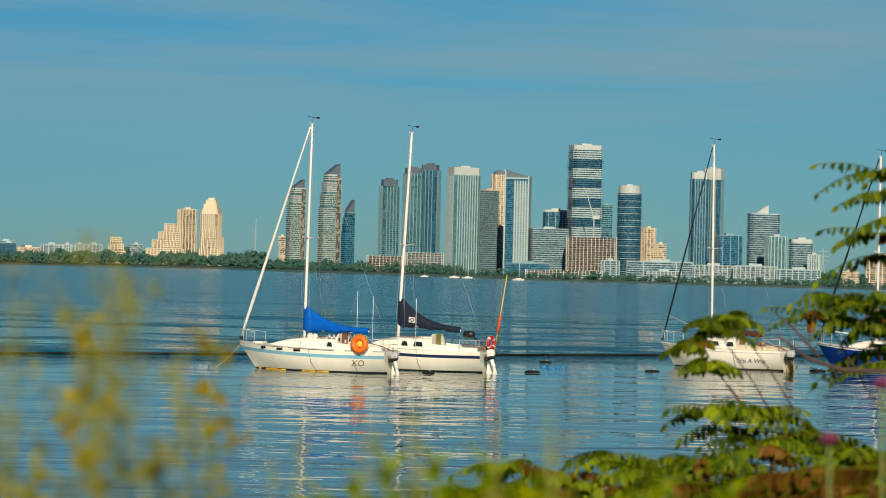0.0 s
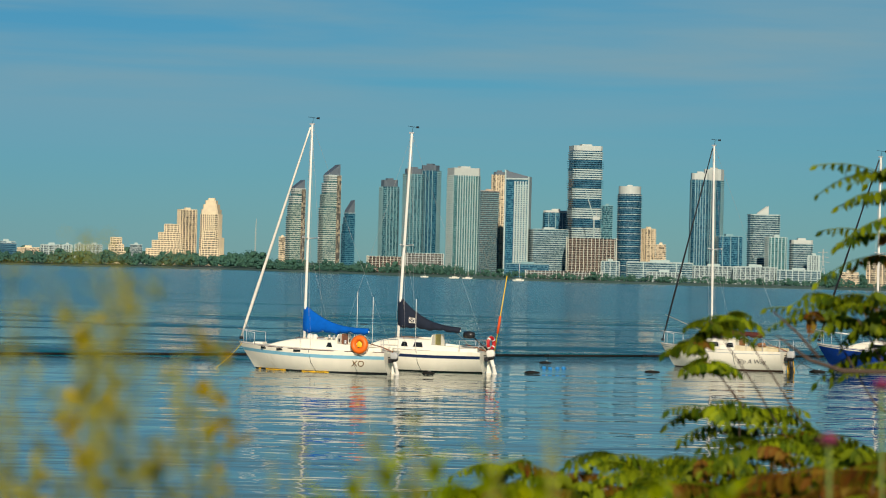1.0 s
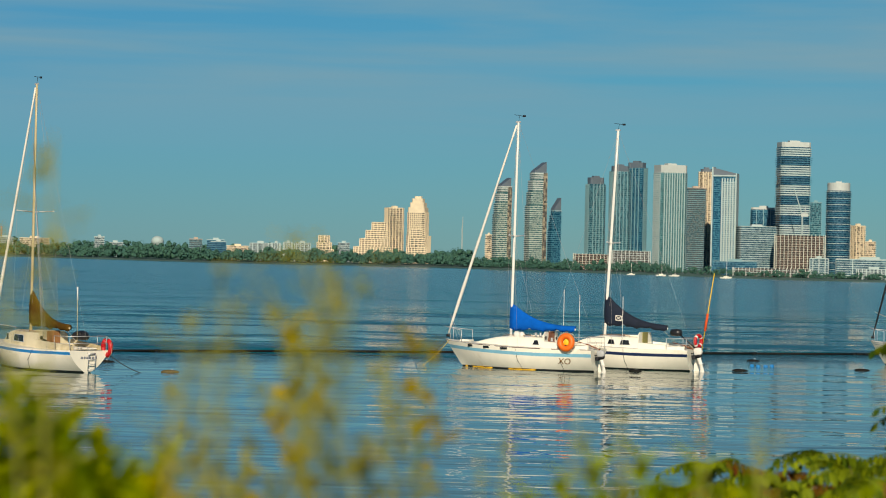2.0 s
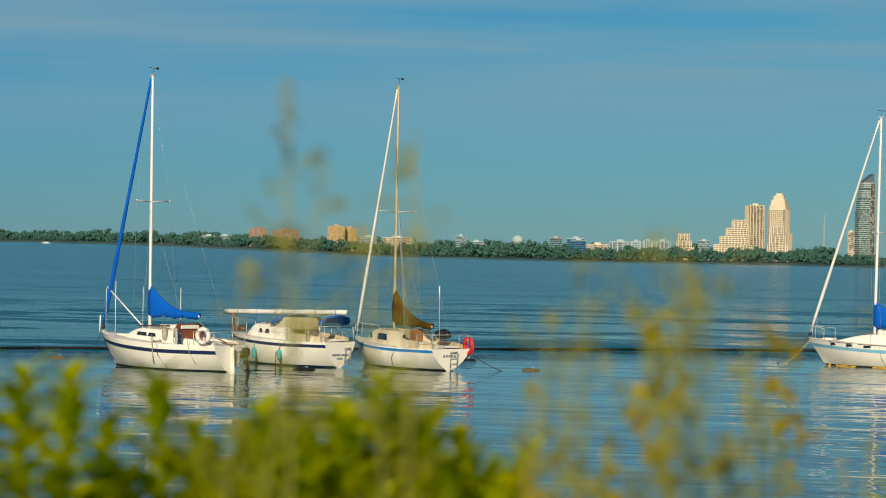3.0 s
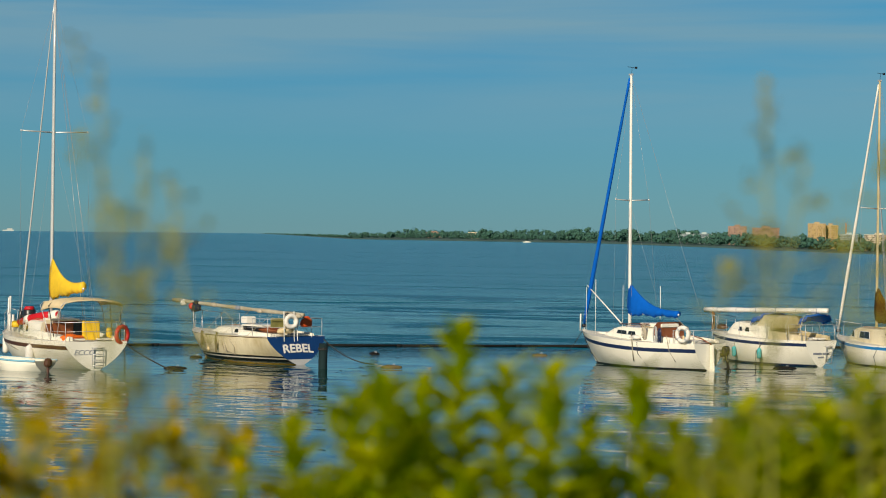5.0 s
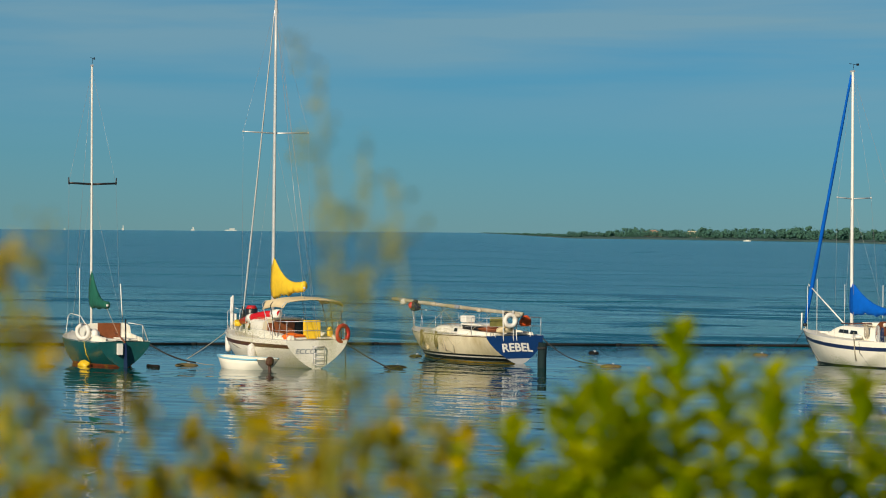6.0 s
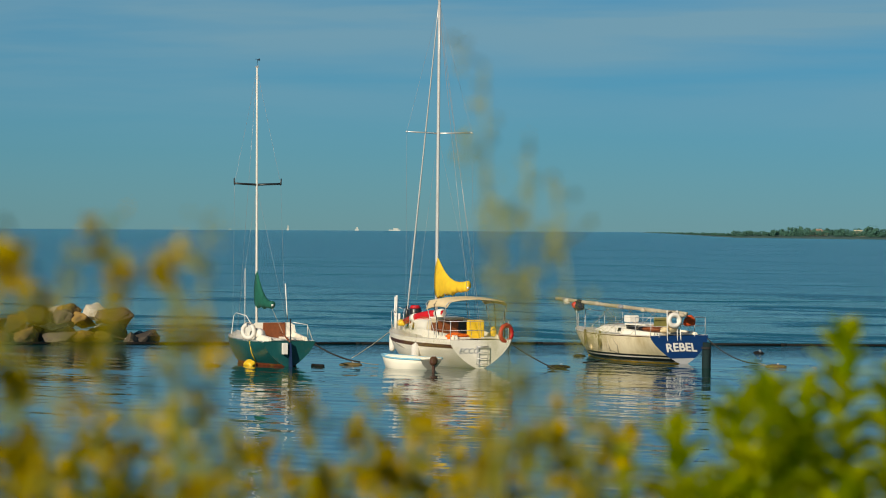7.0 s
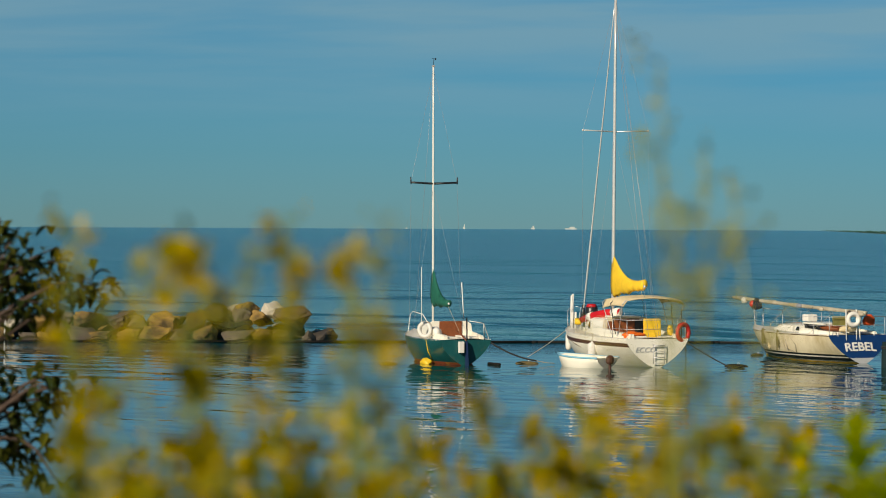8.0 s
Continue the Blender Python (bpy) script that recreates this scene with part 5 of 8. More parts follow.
def rebel_boat():
    b = boat_thing((-43.11, 85.39), 60.5, "weathered white sailboat with blue transom and lowered mast")
    h = Hull(7.31, 3.0, 1.0, tr=0.86, rake=0.8, rise=0.1, stern=-0.3)
    build_hull(h, b, MAT["cream"], [(0.015, 0.05, MAT["brownstripe"])], (0.24, 0.31, MAT["black"]), bottom=MAT["gelcoat"], transom_mat=MAT["transomblue"])
    # pale lower part of the transom
    bm = bmesh.new()
    loft(bm, [[Vector((h.at(0, z).x + o, y * h.at(0, z).y * 0.99, z)) for o, y in ((-0.014, 1), (-0.014, -1))] for z in (0.20, 0.14, 0.06, -0.02, -0.1)])
    part("transom_foot", bm, MAT["motorgrey"], b, "grey worn foot of the transom")
    # lower black band
    for side in (1, -1):
        bm = bmesh.new()
        loft(bm, [[Vector((q.x, side * (q.y + 0.006), q.z)) for q in (h.at(k / 30, 0.19), h.at(k / 30, 0.08))] for k in range(31)])
        part("boot_stripe", bm, MAT["black"], b, smooth=True)
        bm = bmesh.new()
        loft(bm, [[Vector((q.x, side * (q.y + 0.006), q.z)) for q in (h.at(k / 30, 0.035), h.at(k / 30, -0.06))] for k in range(31)])
        part("waterline_scum", bm, MAT["bottomyellow"], b, smooth=True)
    build_cabin(h, b, 0.34, 0.72, 0.34, windows=((0.05, 0.16),), nose=0.5, mat=MAT["gelcoat"], board=MAT["black"])
    bulkhead(h, b, 0.338, 0.9, 0.36, MAT["gelcoat"])
    crate(b, h.L * 0.335, h.L * 0.337, 0.2, 0.5, 1.12, 1.32, MAT["window"], "bulkhead_window")
    build_cockpit(h, b, 0.03, 0.32, 0.22)
    build_pulpit(h, b, 0.68, posts=(0.30, 0.46, 0.62, 0.76))
    bm = bmesh.new()
    n = 14
    tube(bm, [(-0.35 + (h.L + 1.75) * k / n, 0.25 * (k / n) - 0.1, 1.86 + 0.34 * k / n - 0.02 * math.sin(math.pi * k / n)) for k in range(n + 1)], [0.075 * (1 + 0.12 * math.sin(k * 2.1)) for k in range(n + 1)], 10)
    lm = part("lowered_mast", bm, MAT["oldmast"], b, "dull alloy mast laid along the boat", smooth=True)
    for k, (x, mt) in enumerate(((-0.2, "rope"), (0.5, "darkrope"), (2.4, "rope"), (3.9, "faded"), (5.6, "rope"), (6.9, "darkrope"), (8.0, "faded"))):
        bundle(lm, (x, 0.02 + 0.02 * x, 1.82 + 0.045 * x), (0.16, 0.10, 0.09), MAT[mt], "mast_wrap", "", 60 + k)
    bundle(b, (h.L + 0.55, 0.15, 2.10), (0.17, 0.12, 0.14), MAT["whitevinyl"], "mast_fitting", "white block at the masthead", 17)
    bundle(b, (h.L - 0.35, 0.15, 1.94), (0.30, 0.18, 0.22), MAT["canvasnavy"], "bow_bag", "dark blue bag at the bow", 18)
    bundle(b, (h.L - 0.25, 0.28, 1.98), (0.14, 0.1, 0.14), MAT["red"], "bow_cloth", "red cloth at the bow", 19)
    letters("transom_lettering", "REBEL", 0.43, MAT["whitevinyl"], b, h.back(0.60, arc=0.06), wide=1.2, extrude=0.006, bold=0.013)
    life_ring(b, (-0.06, 0.25, 1.62), 0.21, 0.085, MAT["whitevinyl"], (-1, 0.2, 0), "dirty white life ring on the stern rail", bands=False)
    crate(b, 0.20, 0.26, 0.35, 0.98, 1.38, 1.74, MAT["olive"], "rail_board", "olive board tied to the stern rail", 0.02)
    bundle(b, (0.22, 0.30, 1.26), (0.20, 0.40, 0.13), MAT["beige"], "sail_bag", "stained tan sail bag on the stern", 21)
    # solid black boxes stand for the dark row of windows by the cockpit
    for x, y in ((2.25, 0.75), (1.75, 0.85), (1.3, 0.8)):
        crate(b, x, x + 0.26, y - 0.05, y + 0.02, 1.10, 1.36, MAT["black"], "dark_window_box", "black box standing for a dark window beside the cockpit", 0.01)
    crate(b, 1.0, 2.4, -0.9, 0.9, 1.38, 1.44, MAT["gelcoat"], "bridge_deck", "white shelf over the cockpit lockers", 0.02)
    line_hank(b, h.deck(0.44, 0.95) + Vector((0, 0.05, 0.1)), 0.75, MAT["oldrope"], "dirty coiled line hung over the side", 31)
    line_hank(b, h.deck(0.60, 0.97) + Vector((0, 0.05, 0.1)), 0.6, MAT["oldrope"], "dirty coiled line hung over the side", 32)
    bundle(b, (0.13, -0.55, 1.57), (0.14, 0.25, 0.24), MAT["tape"], "red_bag", "bright red bag tied to the stern rail", 25)
    crate(b, 2.6, 3.0, 0.1, 0.55, 1.45, 1.72, MAT["whitevinyl"], "white_locker_box", "white box on the cabin top", 0.05)
    bundle(b, (4.6, 0.2, 1.15), (0.5, 0.35, 0.14), MAT["rope"], "coiled_line", "tan pile of line on the foredeck", 22)
    bundle(b, (1.2, 0.4, 1.25), (0.5, 0.4, 0.14), MAT["wood"], "cockpit_clutter", "brown clutter in the cockpit", 23)
    for y in (0.55, 0.1, -0.05):
        pole(b, (-0.05, y, 0.72), (0.0, y, 2.0 if y > 0 else 1.5), 0.022, MAT["whitemast"], "rail_post")
    pole(b, (-0.02, 0.9, 0.85), (0.02, 0.9, 1.15), 0.022, MAT["whitemast"], "rail_post")
    pole(b, (-0.02, -0.6, 0.82), (0.02, -0.75, 1.15), 0.022, MAT["whitemast"], "rail_post")
    for k in range(7):
        x = 0.6 + k * 0.8
        pole(b, (x, 0.05, 1.88 + 0.04 * x), h.deck(min(0.95, x / h.L), 0.9 if k % 2 else -0.9), 0.008, MAT["rope"], "mast_lashing")
    for s in (0.62, 0.40):
        rope(b, [h.deck(s, 1.0), h.at(s, 0.5) + Vector((0.12, 0.03, 0)), h.at(s, 0.38) + Vector((0, 0.04, 0)), h.at(s, 0.6) + Vector((-0.1, 0.03, 0)), h.deck(s, 1.0) + Vector((-0.15, 0, 0))], 0.014)
    rope(b, [h.deck(0.37, 1.0), h.at(0.40, 0.45) + Vector((0, 0.03, 0)), h.at(0.34, 0.3) + Vector((0, 0.03, 0)), h.at(0.3, 0.6) + Vector((0, 0.04, 0)), h.deck(0.34, 1.0)], 0.012)
    fender(b, tuple(h.at(0.62, 0.35) + Vector((0, 0.08, 0))), MAT["beige"], 0.6, 0.06)
    mooring_line(b, sag((0.05, -1.2, 1.0), (-2.0, -2.2, 0.05), 0.25), 0.022)
    mooring_line(b, sag((-2.0, -2.2, 0.05), (-4.5, -3.0, 0.02), 0.1), 0.014, MAT["rope"])
    mooring_line(b, sag(h.at(0.5, 0.1), (h.L * 0.25, 3.1, 0.02), 0.05), 0.018)


def yellow_boat():
    b = boat_thing((-47.22, 77.82), 53.8, "white sailboat with brown stripe, yellow sail cover, beige canopy")
    h = Hull(8.59, 2.95, 0.98, tr=0.80, rake=0.8, rise=0.2, stern=0.05)
    build_hull(h, b, MAT["gelcoat"], [(0.16, 0.30, MAT["brownstripe"])], (0.0, 0.05, MAT["gelcoat"]))
    build_cabin(h, b, 0.34, 0.80, 0.66, windows=((0.42, 0.5), (0.62, 0.72)), board=MAT["wood"], board_w=0.5, nose=0.45, mat=MAT["gelcoat"])
    bulkhead(h, b, 0.338, 1.0, 0.68, MAT["cream"])
    crate(b, h.L * 0.33, h.L * 0.335, 0.0, 0.78, 1.08, 1.55, MAT["wood"], "companionway_door", "red-brown wooden companionway panel")
    crate(b, h.L * 0.332, h.L * 0.336, -0.95, -0.30, 1.02, 1.60, MAT["motorblack"], "bulkhead_panel", "black instrument panel")
    build_cockpit(h, b, 0.03, 0.34, 0.3)
    build_rig(h, b, 0.503, 13.5, MAT["alloy"], 0.085, tack=0.87, spread=(8.55, 1.3), boom=(3.05, 2.50, -0.36), cover=MAT["canvasyellow"], furl=(MAT["alloy"], 0.038), cover_top=1.5, cover_low=0.26, lean=0.15)
    build_pulpit(h, b, 0.68, posts=(0.2, 0.4, 0.55, 0.7))
    build_ladder(h, b, -0.05, 0.42, 0.82, 4, 0.12, -0.08)
    life_ring(b, h.deck(0.02, -0.85) + Vector((-0.08, 0, 0.22)), 0.29, 0.085, MAT["red"], (-1, -0.45, 0), "red life ring on the stern rail", bands=False)
    # beige canopy on hoops
    X0, X1, W = 0.35, 2.4, 1.18
    bm = bmesh.new()
    secs = []
    for k in range(13):
        u = k / 12
        x = X0 + (X1 - X0) * u
        z = 2.38 + 0.07 * math.sin(math.pi * u)
        top = [(-1, -0.14), (-0.9, 0.0), (-0.5, 0.07), (0, 0.10), (0.5, 0.07), (0.88, -0.01), (1, -0.20 - 0.12 * u)]
        secs.append([Vector((x, y * W, z + dz)) for y, dz in top] + [Vector((x, y * W * 0.98, z + dz - 0.025)) for y, dz in reversed(top)])
    loft(bm, secs, closed=True)
    part("canopy", bm, MAT["beige"], b, "beige canvas sun canopy over the cockpit", smooth=True)
    for x, foot in ((X0 + 0.03, 0.9), (1.55, 1.2), (X1 - 0.03, 1.6)):
        bm = bmesh.new()
        tube(bm, [(foot, W * 0.95, 1.15), (x, W, 2.25), (x, W * 0.9, 2.37), (x, 0, 2.47), (x, -W * 0.9, 2.37), (x, -W, 2.25), (foot, -W * 0.95, 1.15)], 0.018, 6)
        part("canopy_hoop", bm, MAT["motorblack"] if foot == 1.2 else MAT["steel"], b, smooth=True)
    # gear on deck
    crate(b, 0.55, 0.72, -0.38, 0.25, 1.05, 1.72, MAT["canvasyellow"], "yellow_dodger_panel", "bright yellow canvas panel", 0.03)
    bundle(b, (0.7, 0.62, 1.12), (0.3, 0.42, 0.14), MAT["orange"], "life_jackets", "orange life jackets in the cockpit", 31)
    bundle(b, (0.6, -0.75, 1.28), (0.12, 0.12, 0.2), MAT["yellow"], "bait_bucket", "yellow bucket in the cockpit", 32)
    bm = bmesh.new()
    tube(bm, [(5.6, 0.75, 1.50), (4.9, 0.6, 1.66), (4.1, 0.35, 1.80), (3.4, 0.1, 1.86)], [0.11, 0.15, 0.15, 0.12], 12)
    roll = part("rolled_inflatable", bm, MAT["red"], b, "red and white rolled inflatable on the cabin top", smooth=True)
    for x, y, z, x1, y1, z1 in ((5.1, 0.64, 1.62, 4.85, 0.59, 1.67), (3.75, 0.21, 1.83, 3.4, 0.1, 1.87)):
        bm = bmesh.new()
        tube(bm, [(x, y, z), (x1, y1, z1)], 0.165, 12)
        part("white_band", bm, MAT["whitevinyl"], roll, "white band of the rolled inflatable", smooth=True)
    bundle(b, (5.75, 0.85, 1.42), (0.2, 0.16, 0.14), MAT["yellow"], "yellow_bag", "yellow bag on the foredeck", 33)
    bm = bmesh.new()
    tube(bm, [(5.6, 0.35, 1.45), (5.6, 0.35, 1.6), (5.6, 0.35, 1.95), (5.6, 0.35, 2.0)], [0.2, 0.24, 0.24, 0.2], 14)
    part("sail_turtle", bm, MAT["motorblack"], b, "black round bag at the mast", smooth=True)
    bm = bmesh.new()
    tube(bm, [(5.6, 0.35, 1.98), (5.6, 0.35, 2.1)], [0.22, 0.15], 14)
    part("bag_lid", bm, MAT["red"], b, "red lid of the bag", smooth=True)
    for x in (6.9, 7.25):
        pole(b, (x, 0.5, 1.12), (x - 0.02, 0.5, 1.75), 0.05, MAT["whitevinyl"], "dorade_vent", "white ventilator on the foredeck")
    for s, y in ((0.99, 0.3), (0.93, 0.7)):
        pole(b, h.deck(s, y), h.deck(s, y) + Vector((-0.05, 0, 1.2)), 0.04, MAT["whitemast"], "bow_upright", "white upright at the bow rail")
    bm = bmesh.new()
    tube(bm, [h.deck(0.87, 0) + Vector((0, 0, 0.05)), h.deck(0.862, 0) + Vector((0, 0, 0.5)), h.deck(0.857, 0) + Vector((0, 0, 0.85))], [0.10, 0.085, 0.05], 10)
    part("furler_cover", bm, MAT["motorblack"], b, "black furler cover on the forestay", smooth=True)
    letters("transom_lettering", "ECCO", 0.26, MAT["faded"], b, h.back(0.62, y=0.45), italic=0.3, wide=1.1)
    fender(b, (2.6, h.at(0.30, 0.5).y + 0.12, 0.2), MAT["whitevinyl"], 0.6, 0.16)
    fender(b, (7.6, h.at(0.92, 0.7).y + 0.10, 0.25), MAT["whitevinyl"], 0.7, 0.12)
    pole(b, (0.02, -0.95, 0.95), (0.05, -0.95, 2.05), 0.02, MAT["motorblack"], "fishing_rod_holder")
    mooring_line(b, sag((0.1, -1.1, 0.95), (-1.4, -2.4, -0.02), 0.06), 0.025)
    mooring_line(b, [(0.05, -1.1, 0.9), (0.0, -1.12, 0.3), (0.0, -1.1, -0.6)], 0.014)
    mooring_line(b, sag((0.05, 0.4, 0.95), (4.6, 1.6, 0.8), 0.5), 0.012, MAT["rope"])
    mooring_line(b, sag(h.deck(0.97, 0.5), (7.0, 2.4, 0.05), 0.05), 0.014, MAT["rope"])
    for y in (0.3, -0.1):
        pole(b, (0.05, y, 1.0), (h.L * 0.503 - 0.30, 0.0, 12.5), 0.007, MAT["wire"], "split_backstay")


def green_boat():
    b = boat_thing((-53.25, 74.51), 53.3, "small dark green sailboat with green sail cover")
    h = Hull(6.55, 2.28, 0.88, tr=0.84, rake=0.6, rise=0.16, stern=0.05)
    build_hull(h, b, MAT["hullgreen"], [(0.0, 0.035, MAT["gelcoat"])], (0.0, 0.09, MAT["bottomred"]))
    build_cabin(h, b, 0.30, 0.74, 0.5, windows=((0.2, 0.26),), board=MAT["wood"], board_w=0.4, nose=0.4)
    bulkhead(h, b, 0.298, 0.92, 0.62, MAT["gelcoat"], ((0.66, 0.36),))
    crate(b, h.L * 0.29, h.L * 0.294, -0.46, 0.40, 0.92, 1.52, MAT["wood"], "companionway_door", "reddish brown wooden companionway panel")
    build_cockpit(h, b, 0.03, 0.3, 0.28)
    build_rig(h, b, 0.615, 11.0, MAT["whitemast"], 0.06, spread=(6.6, 0.9), boom=(1.95, 2.1, -0.05), cover=MAT["canvasgreen"], cover_top=1.35, lean=-0.1, back=False, arms=MAT["motorblack"])
    bm = bmesh.new()
    tube(bm, [h.deck(0.01, -0.93), h.deck(0.03, -0.75) + Vector((0, 0, 0.58)), h.deck(0.03, -0.2) + Vector((0, 0, 0.64))], 0.018, 6)
    tube(bm, [h.deck(0.14, -0.95), h.deck(0.03, -0.75) + Vector((0, 0, 0.58))], 0.016, 6)
    part("stern_rail", bm, MAT["whitemast"], b, "bent white stern rail", smooth=True)
    bm = bmesh.new()
    tube(bm, [h.deck(0.86, 0.9), h.deck(0.93, 0.8) + Vector((0.1, 0, 0.62)), h.deck(1.0, 0) + Vector((0.14, 0, 0.66)), h.deck(0.93, -0.8) + Vector((0.1, 0, 0.62)), h.deck(0.86, -0.9)], 0.018, 6)
    part("pulpit", bm, MAT["whitemast"], b, smooth=True)
    build_rudder(h, b, MAT["navy"], 0.34)
    crate(b, -0.18, -0.03, 0.1, 0.3, 0.45, 0.86, MAT["whitevinyl"], "motor_bracket", "white motor bracket on the transom", 0.02)
    pole(b, (0.0, -0.05, 0.8), (0.35, -0.15, 1.7), 0.028, MAT["motorblack"], "raised_tiller")
    life_ring(b, h.deck(0.22, 0.95) + Vector((0, 0.05, 0.33)), 0.24, 0.075, MAT["whitevinyl"], (-0.7, 0.8, 0), "white horseshoe buoy on the rail", bands=False, arc=0.88, roll=1.8)
    bundle(b, (1.4, 0.7, 1.15), (0.3, 0.2, 0.2), MAT["whitevinyl"], "cockpit_cushions", "white bundle in the cockpit", 41)
    bundle(b, (1.25, h.at(0.2, 0.3).y + 0.2, 0.06), (0.35, 0.2, 0.16), MAT["yellow"], "yellow_float_bag", "yellow float bag hung at the waterline", 42)
    pole(b, h.deck(0.35, 0.85), h.deck(0.35, 0.85) + Vector((0, 0, 2.6)), 0.014, MAT["whitemast"], "antenna")
    pole(b, h.deck(0.52, -0.93), h.deck(0.5, -0.93) + Vector((0.1, 0.15, 2.0)), 0.02, MAT["whitemast"], "shroud_cover", "white shroud cover")
    rope(b, [h.deck(0.2, 1.0), h.at(0.2, 0.45) + Vector((0, 0.04, 0)), h.at(0.22, 0.1) + Vector((0, 0.05, 0))], 0.018, MAT["yellow"])
    mooring_line(b, sag((0.05, -0.9, 0.85), (-0.3, -2.6, 0.15), 0.12), 0.03)
    mooring_line(b, sag((-0.3, -2.6, 0.15), (-0.3, -3.3, 0.05), 0.02), 0.014, MAT["rope"])
    bm = bmesh.new()
    tube(bm, [(0.4, -1.0, 0.03), (-0.3, -1.2, 0.03)], 0.05, 8)
    part("fender_log", bm, MAT["rubber"], b, smooth=True)


for make in (xo_boat, black_cover_boat, white_boat, blue_hull_boat, blue_mast_boat, canopy_boat, brown_boat, rebel_boat, yellow_boat, green_boat):
    make()

# ---- the far city ----
def land_z(az, r):
    return shore_level(az) + lerp(r - shore_far(az), [0, 20, 300, 1000], [1.2, 3, 6, 8]) * lerp(az, [24.8, 27.4], [1.0, 0.0])


def facade(name, dark, light, share=0.5, rough=0.18, metal=0.0, cell=(1.7, 1.7, 3.0)):
    """Wall of glass or panels, varied window by window, with a pale spandrel to each storey."""
    m = bpy.data.materials.new(name)
    m.use_nodes = True
    n, l = m.node_tree.nodes, m.node_tree.links
    p = n["Principled BSDF"]
    p.inputs["Roughness"].default_value, p.inputs["Metallic"].default_value = rough, metal
    tc = n.new("ShaderNodeTexCoord")
    sn = n.new("ShaderNodeVectorMath")
    sn.operation = "SNAP"
    sn.inputs[1].default_value = cell
    l.new(tc.outputs["Object"], sn.inputs[0])
    white_n = n.new("ShaderNodeTexWhiteNoise")
    l.new(sn.outputs[0], white_n.inputs["Vector"])
    r = n.new("ShaderNodeValToRGB")
    e = r.color_ramp.elements
    e[0].position, e[0].color = max(0.0, share - 0.25), (*dark, 1)
    e[1].position, e[1].color = min(1.0, share + 0.35), (*light, 1)
    l.new(white_n.outputs["Value"], r.inputs[0])
    l.new(r.outputs[0], p.inputs["Base Color"])
    return m


# glass lifted towards teal and bricks dulled: distance haze put into the colours
WALL = {
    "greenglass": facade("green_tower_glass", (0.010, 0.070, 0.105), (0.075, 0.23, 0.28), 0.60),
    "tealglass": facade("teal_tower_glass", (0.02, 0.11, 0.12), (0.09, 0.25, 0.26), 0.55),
    "blueglass": facade("hazed_blue_glass", (0.008, 0.060, 0.115), (0.05, 0.18, 0.26), 0.64),
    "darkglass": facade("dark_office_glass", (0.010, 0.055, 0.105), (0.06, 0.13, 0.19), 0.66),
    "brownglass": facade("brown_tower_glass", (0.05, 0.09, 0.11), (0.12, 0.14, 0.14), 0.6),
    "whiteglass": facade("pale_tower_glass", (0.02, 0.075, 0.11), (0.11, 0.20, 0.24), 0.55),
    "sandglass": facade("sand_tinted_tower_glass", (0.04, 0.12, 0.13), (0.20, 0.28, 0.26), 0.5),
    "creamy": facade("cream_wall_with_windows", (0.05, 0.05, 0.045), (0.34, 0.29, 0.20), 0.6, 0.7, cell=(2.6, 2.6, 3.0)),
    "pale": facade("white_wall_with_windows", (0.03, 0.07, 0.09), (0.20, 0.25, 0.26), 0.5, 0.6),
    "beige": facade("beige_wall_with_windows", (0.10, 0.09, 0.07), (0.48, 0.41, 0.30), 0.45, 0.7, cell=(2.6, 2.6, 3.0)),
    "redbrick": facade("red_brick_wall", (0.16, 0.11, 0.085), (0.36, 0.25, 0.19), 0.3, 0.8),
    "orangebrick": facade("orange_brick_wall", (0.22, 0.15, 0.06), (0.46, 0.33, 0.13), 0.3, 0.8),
    # near-black tones imitate the shade inside unfinished storeys
    "brick": facade("shaded_frame_core", (0.015, 0.018, 0.02), (0.08, 0.06, 0.05), 0.5, 0.8),
    "concrete": facade("shaded_frame_core_grey", (0.03, 0.03, 0.03), (0.14, 0.13, 0.12), 0.5, 0.8),
}
# whites and greys tinted blue-green, bricks paled, for the haze over the city
SLAB = {
    "white": material("hazed_white_concrete", (0.38, 0.48, 0.47), 0.7, vary=0.12, scale=0.2),
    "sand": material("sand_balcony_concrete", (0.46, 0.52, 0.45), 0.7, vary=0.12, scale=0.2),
    "grey": material("hazed_grey_concrete", (0.17, 0.32, 0.35), 0.6, vary=0.15, scale=0.2),
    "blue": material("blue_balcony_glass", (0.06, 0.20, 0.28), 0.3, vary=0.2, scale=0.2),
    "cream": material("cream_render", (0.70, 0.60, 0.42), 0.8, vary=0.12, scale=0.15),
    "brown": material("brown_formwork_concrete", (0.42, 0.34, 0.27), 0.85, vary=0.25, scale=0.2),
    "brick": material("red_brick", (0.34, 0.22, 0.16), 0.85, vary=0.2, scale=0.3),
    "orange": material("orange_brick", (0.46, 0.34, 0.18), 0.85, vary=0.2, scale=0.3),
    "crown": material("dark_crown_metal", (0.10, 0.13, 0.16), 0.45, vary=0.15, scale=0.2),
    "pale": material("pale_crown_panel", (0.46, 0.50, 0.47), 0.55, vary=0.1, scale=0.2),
}
SLAB_OF = {"greenglass": "grey", "tealglass": "grey", "blueglass": "blue", "darkglass": "blue", "brownglass": "grey", "whiteglass": "white", "sandglass": "sand", "creamy": "cream", "pale": "white", "beige": "cream", "redbrick": "brick", "orangebrick": "orange", "brick": "brown", "concrete": "white"}
PIER_OF = {"greenglass": "grey", "tealglass": "white", "blueglass": "grey", "sandglass": "sand", "brick": "sand", "creamy": "cream", "beige": "cream", "redbrick": "brick", "orangebrick": "orange", "brownglass": "brown", "concrete": "pale"}


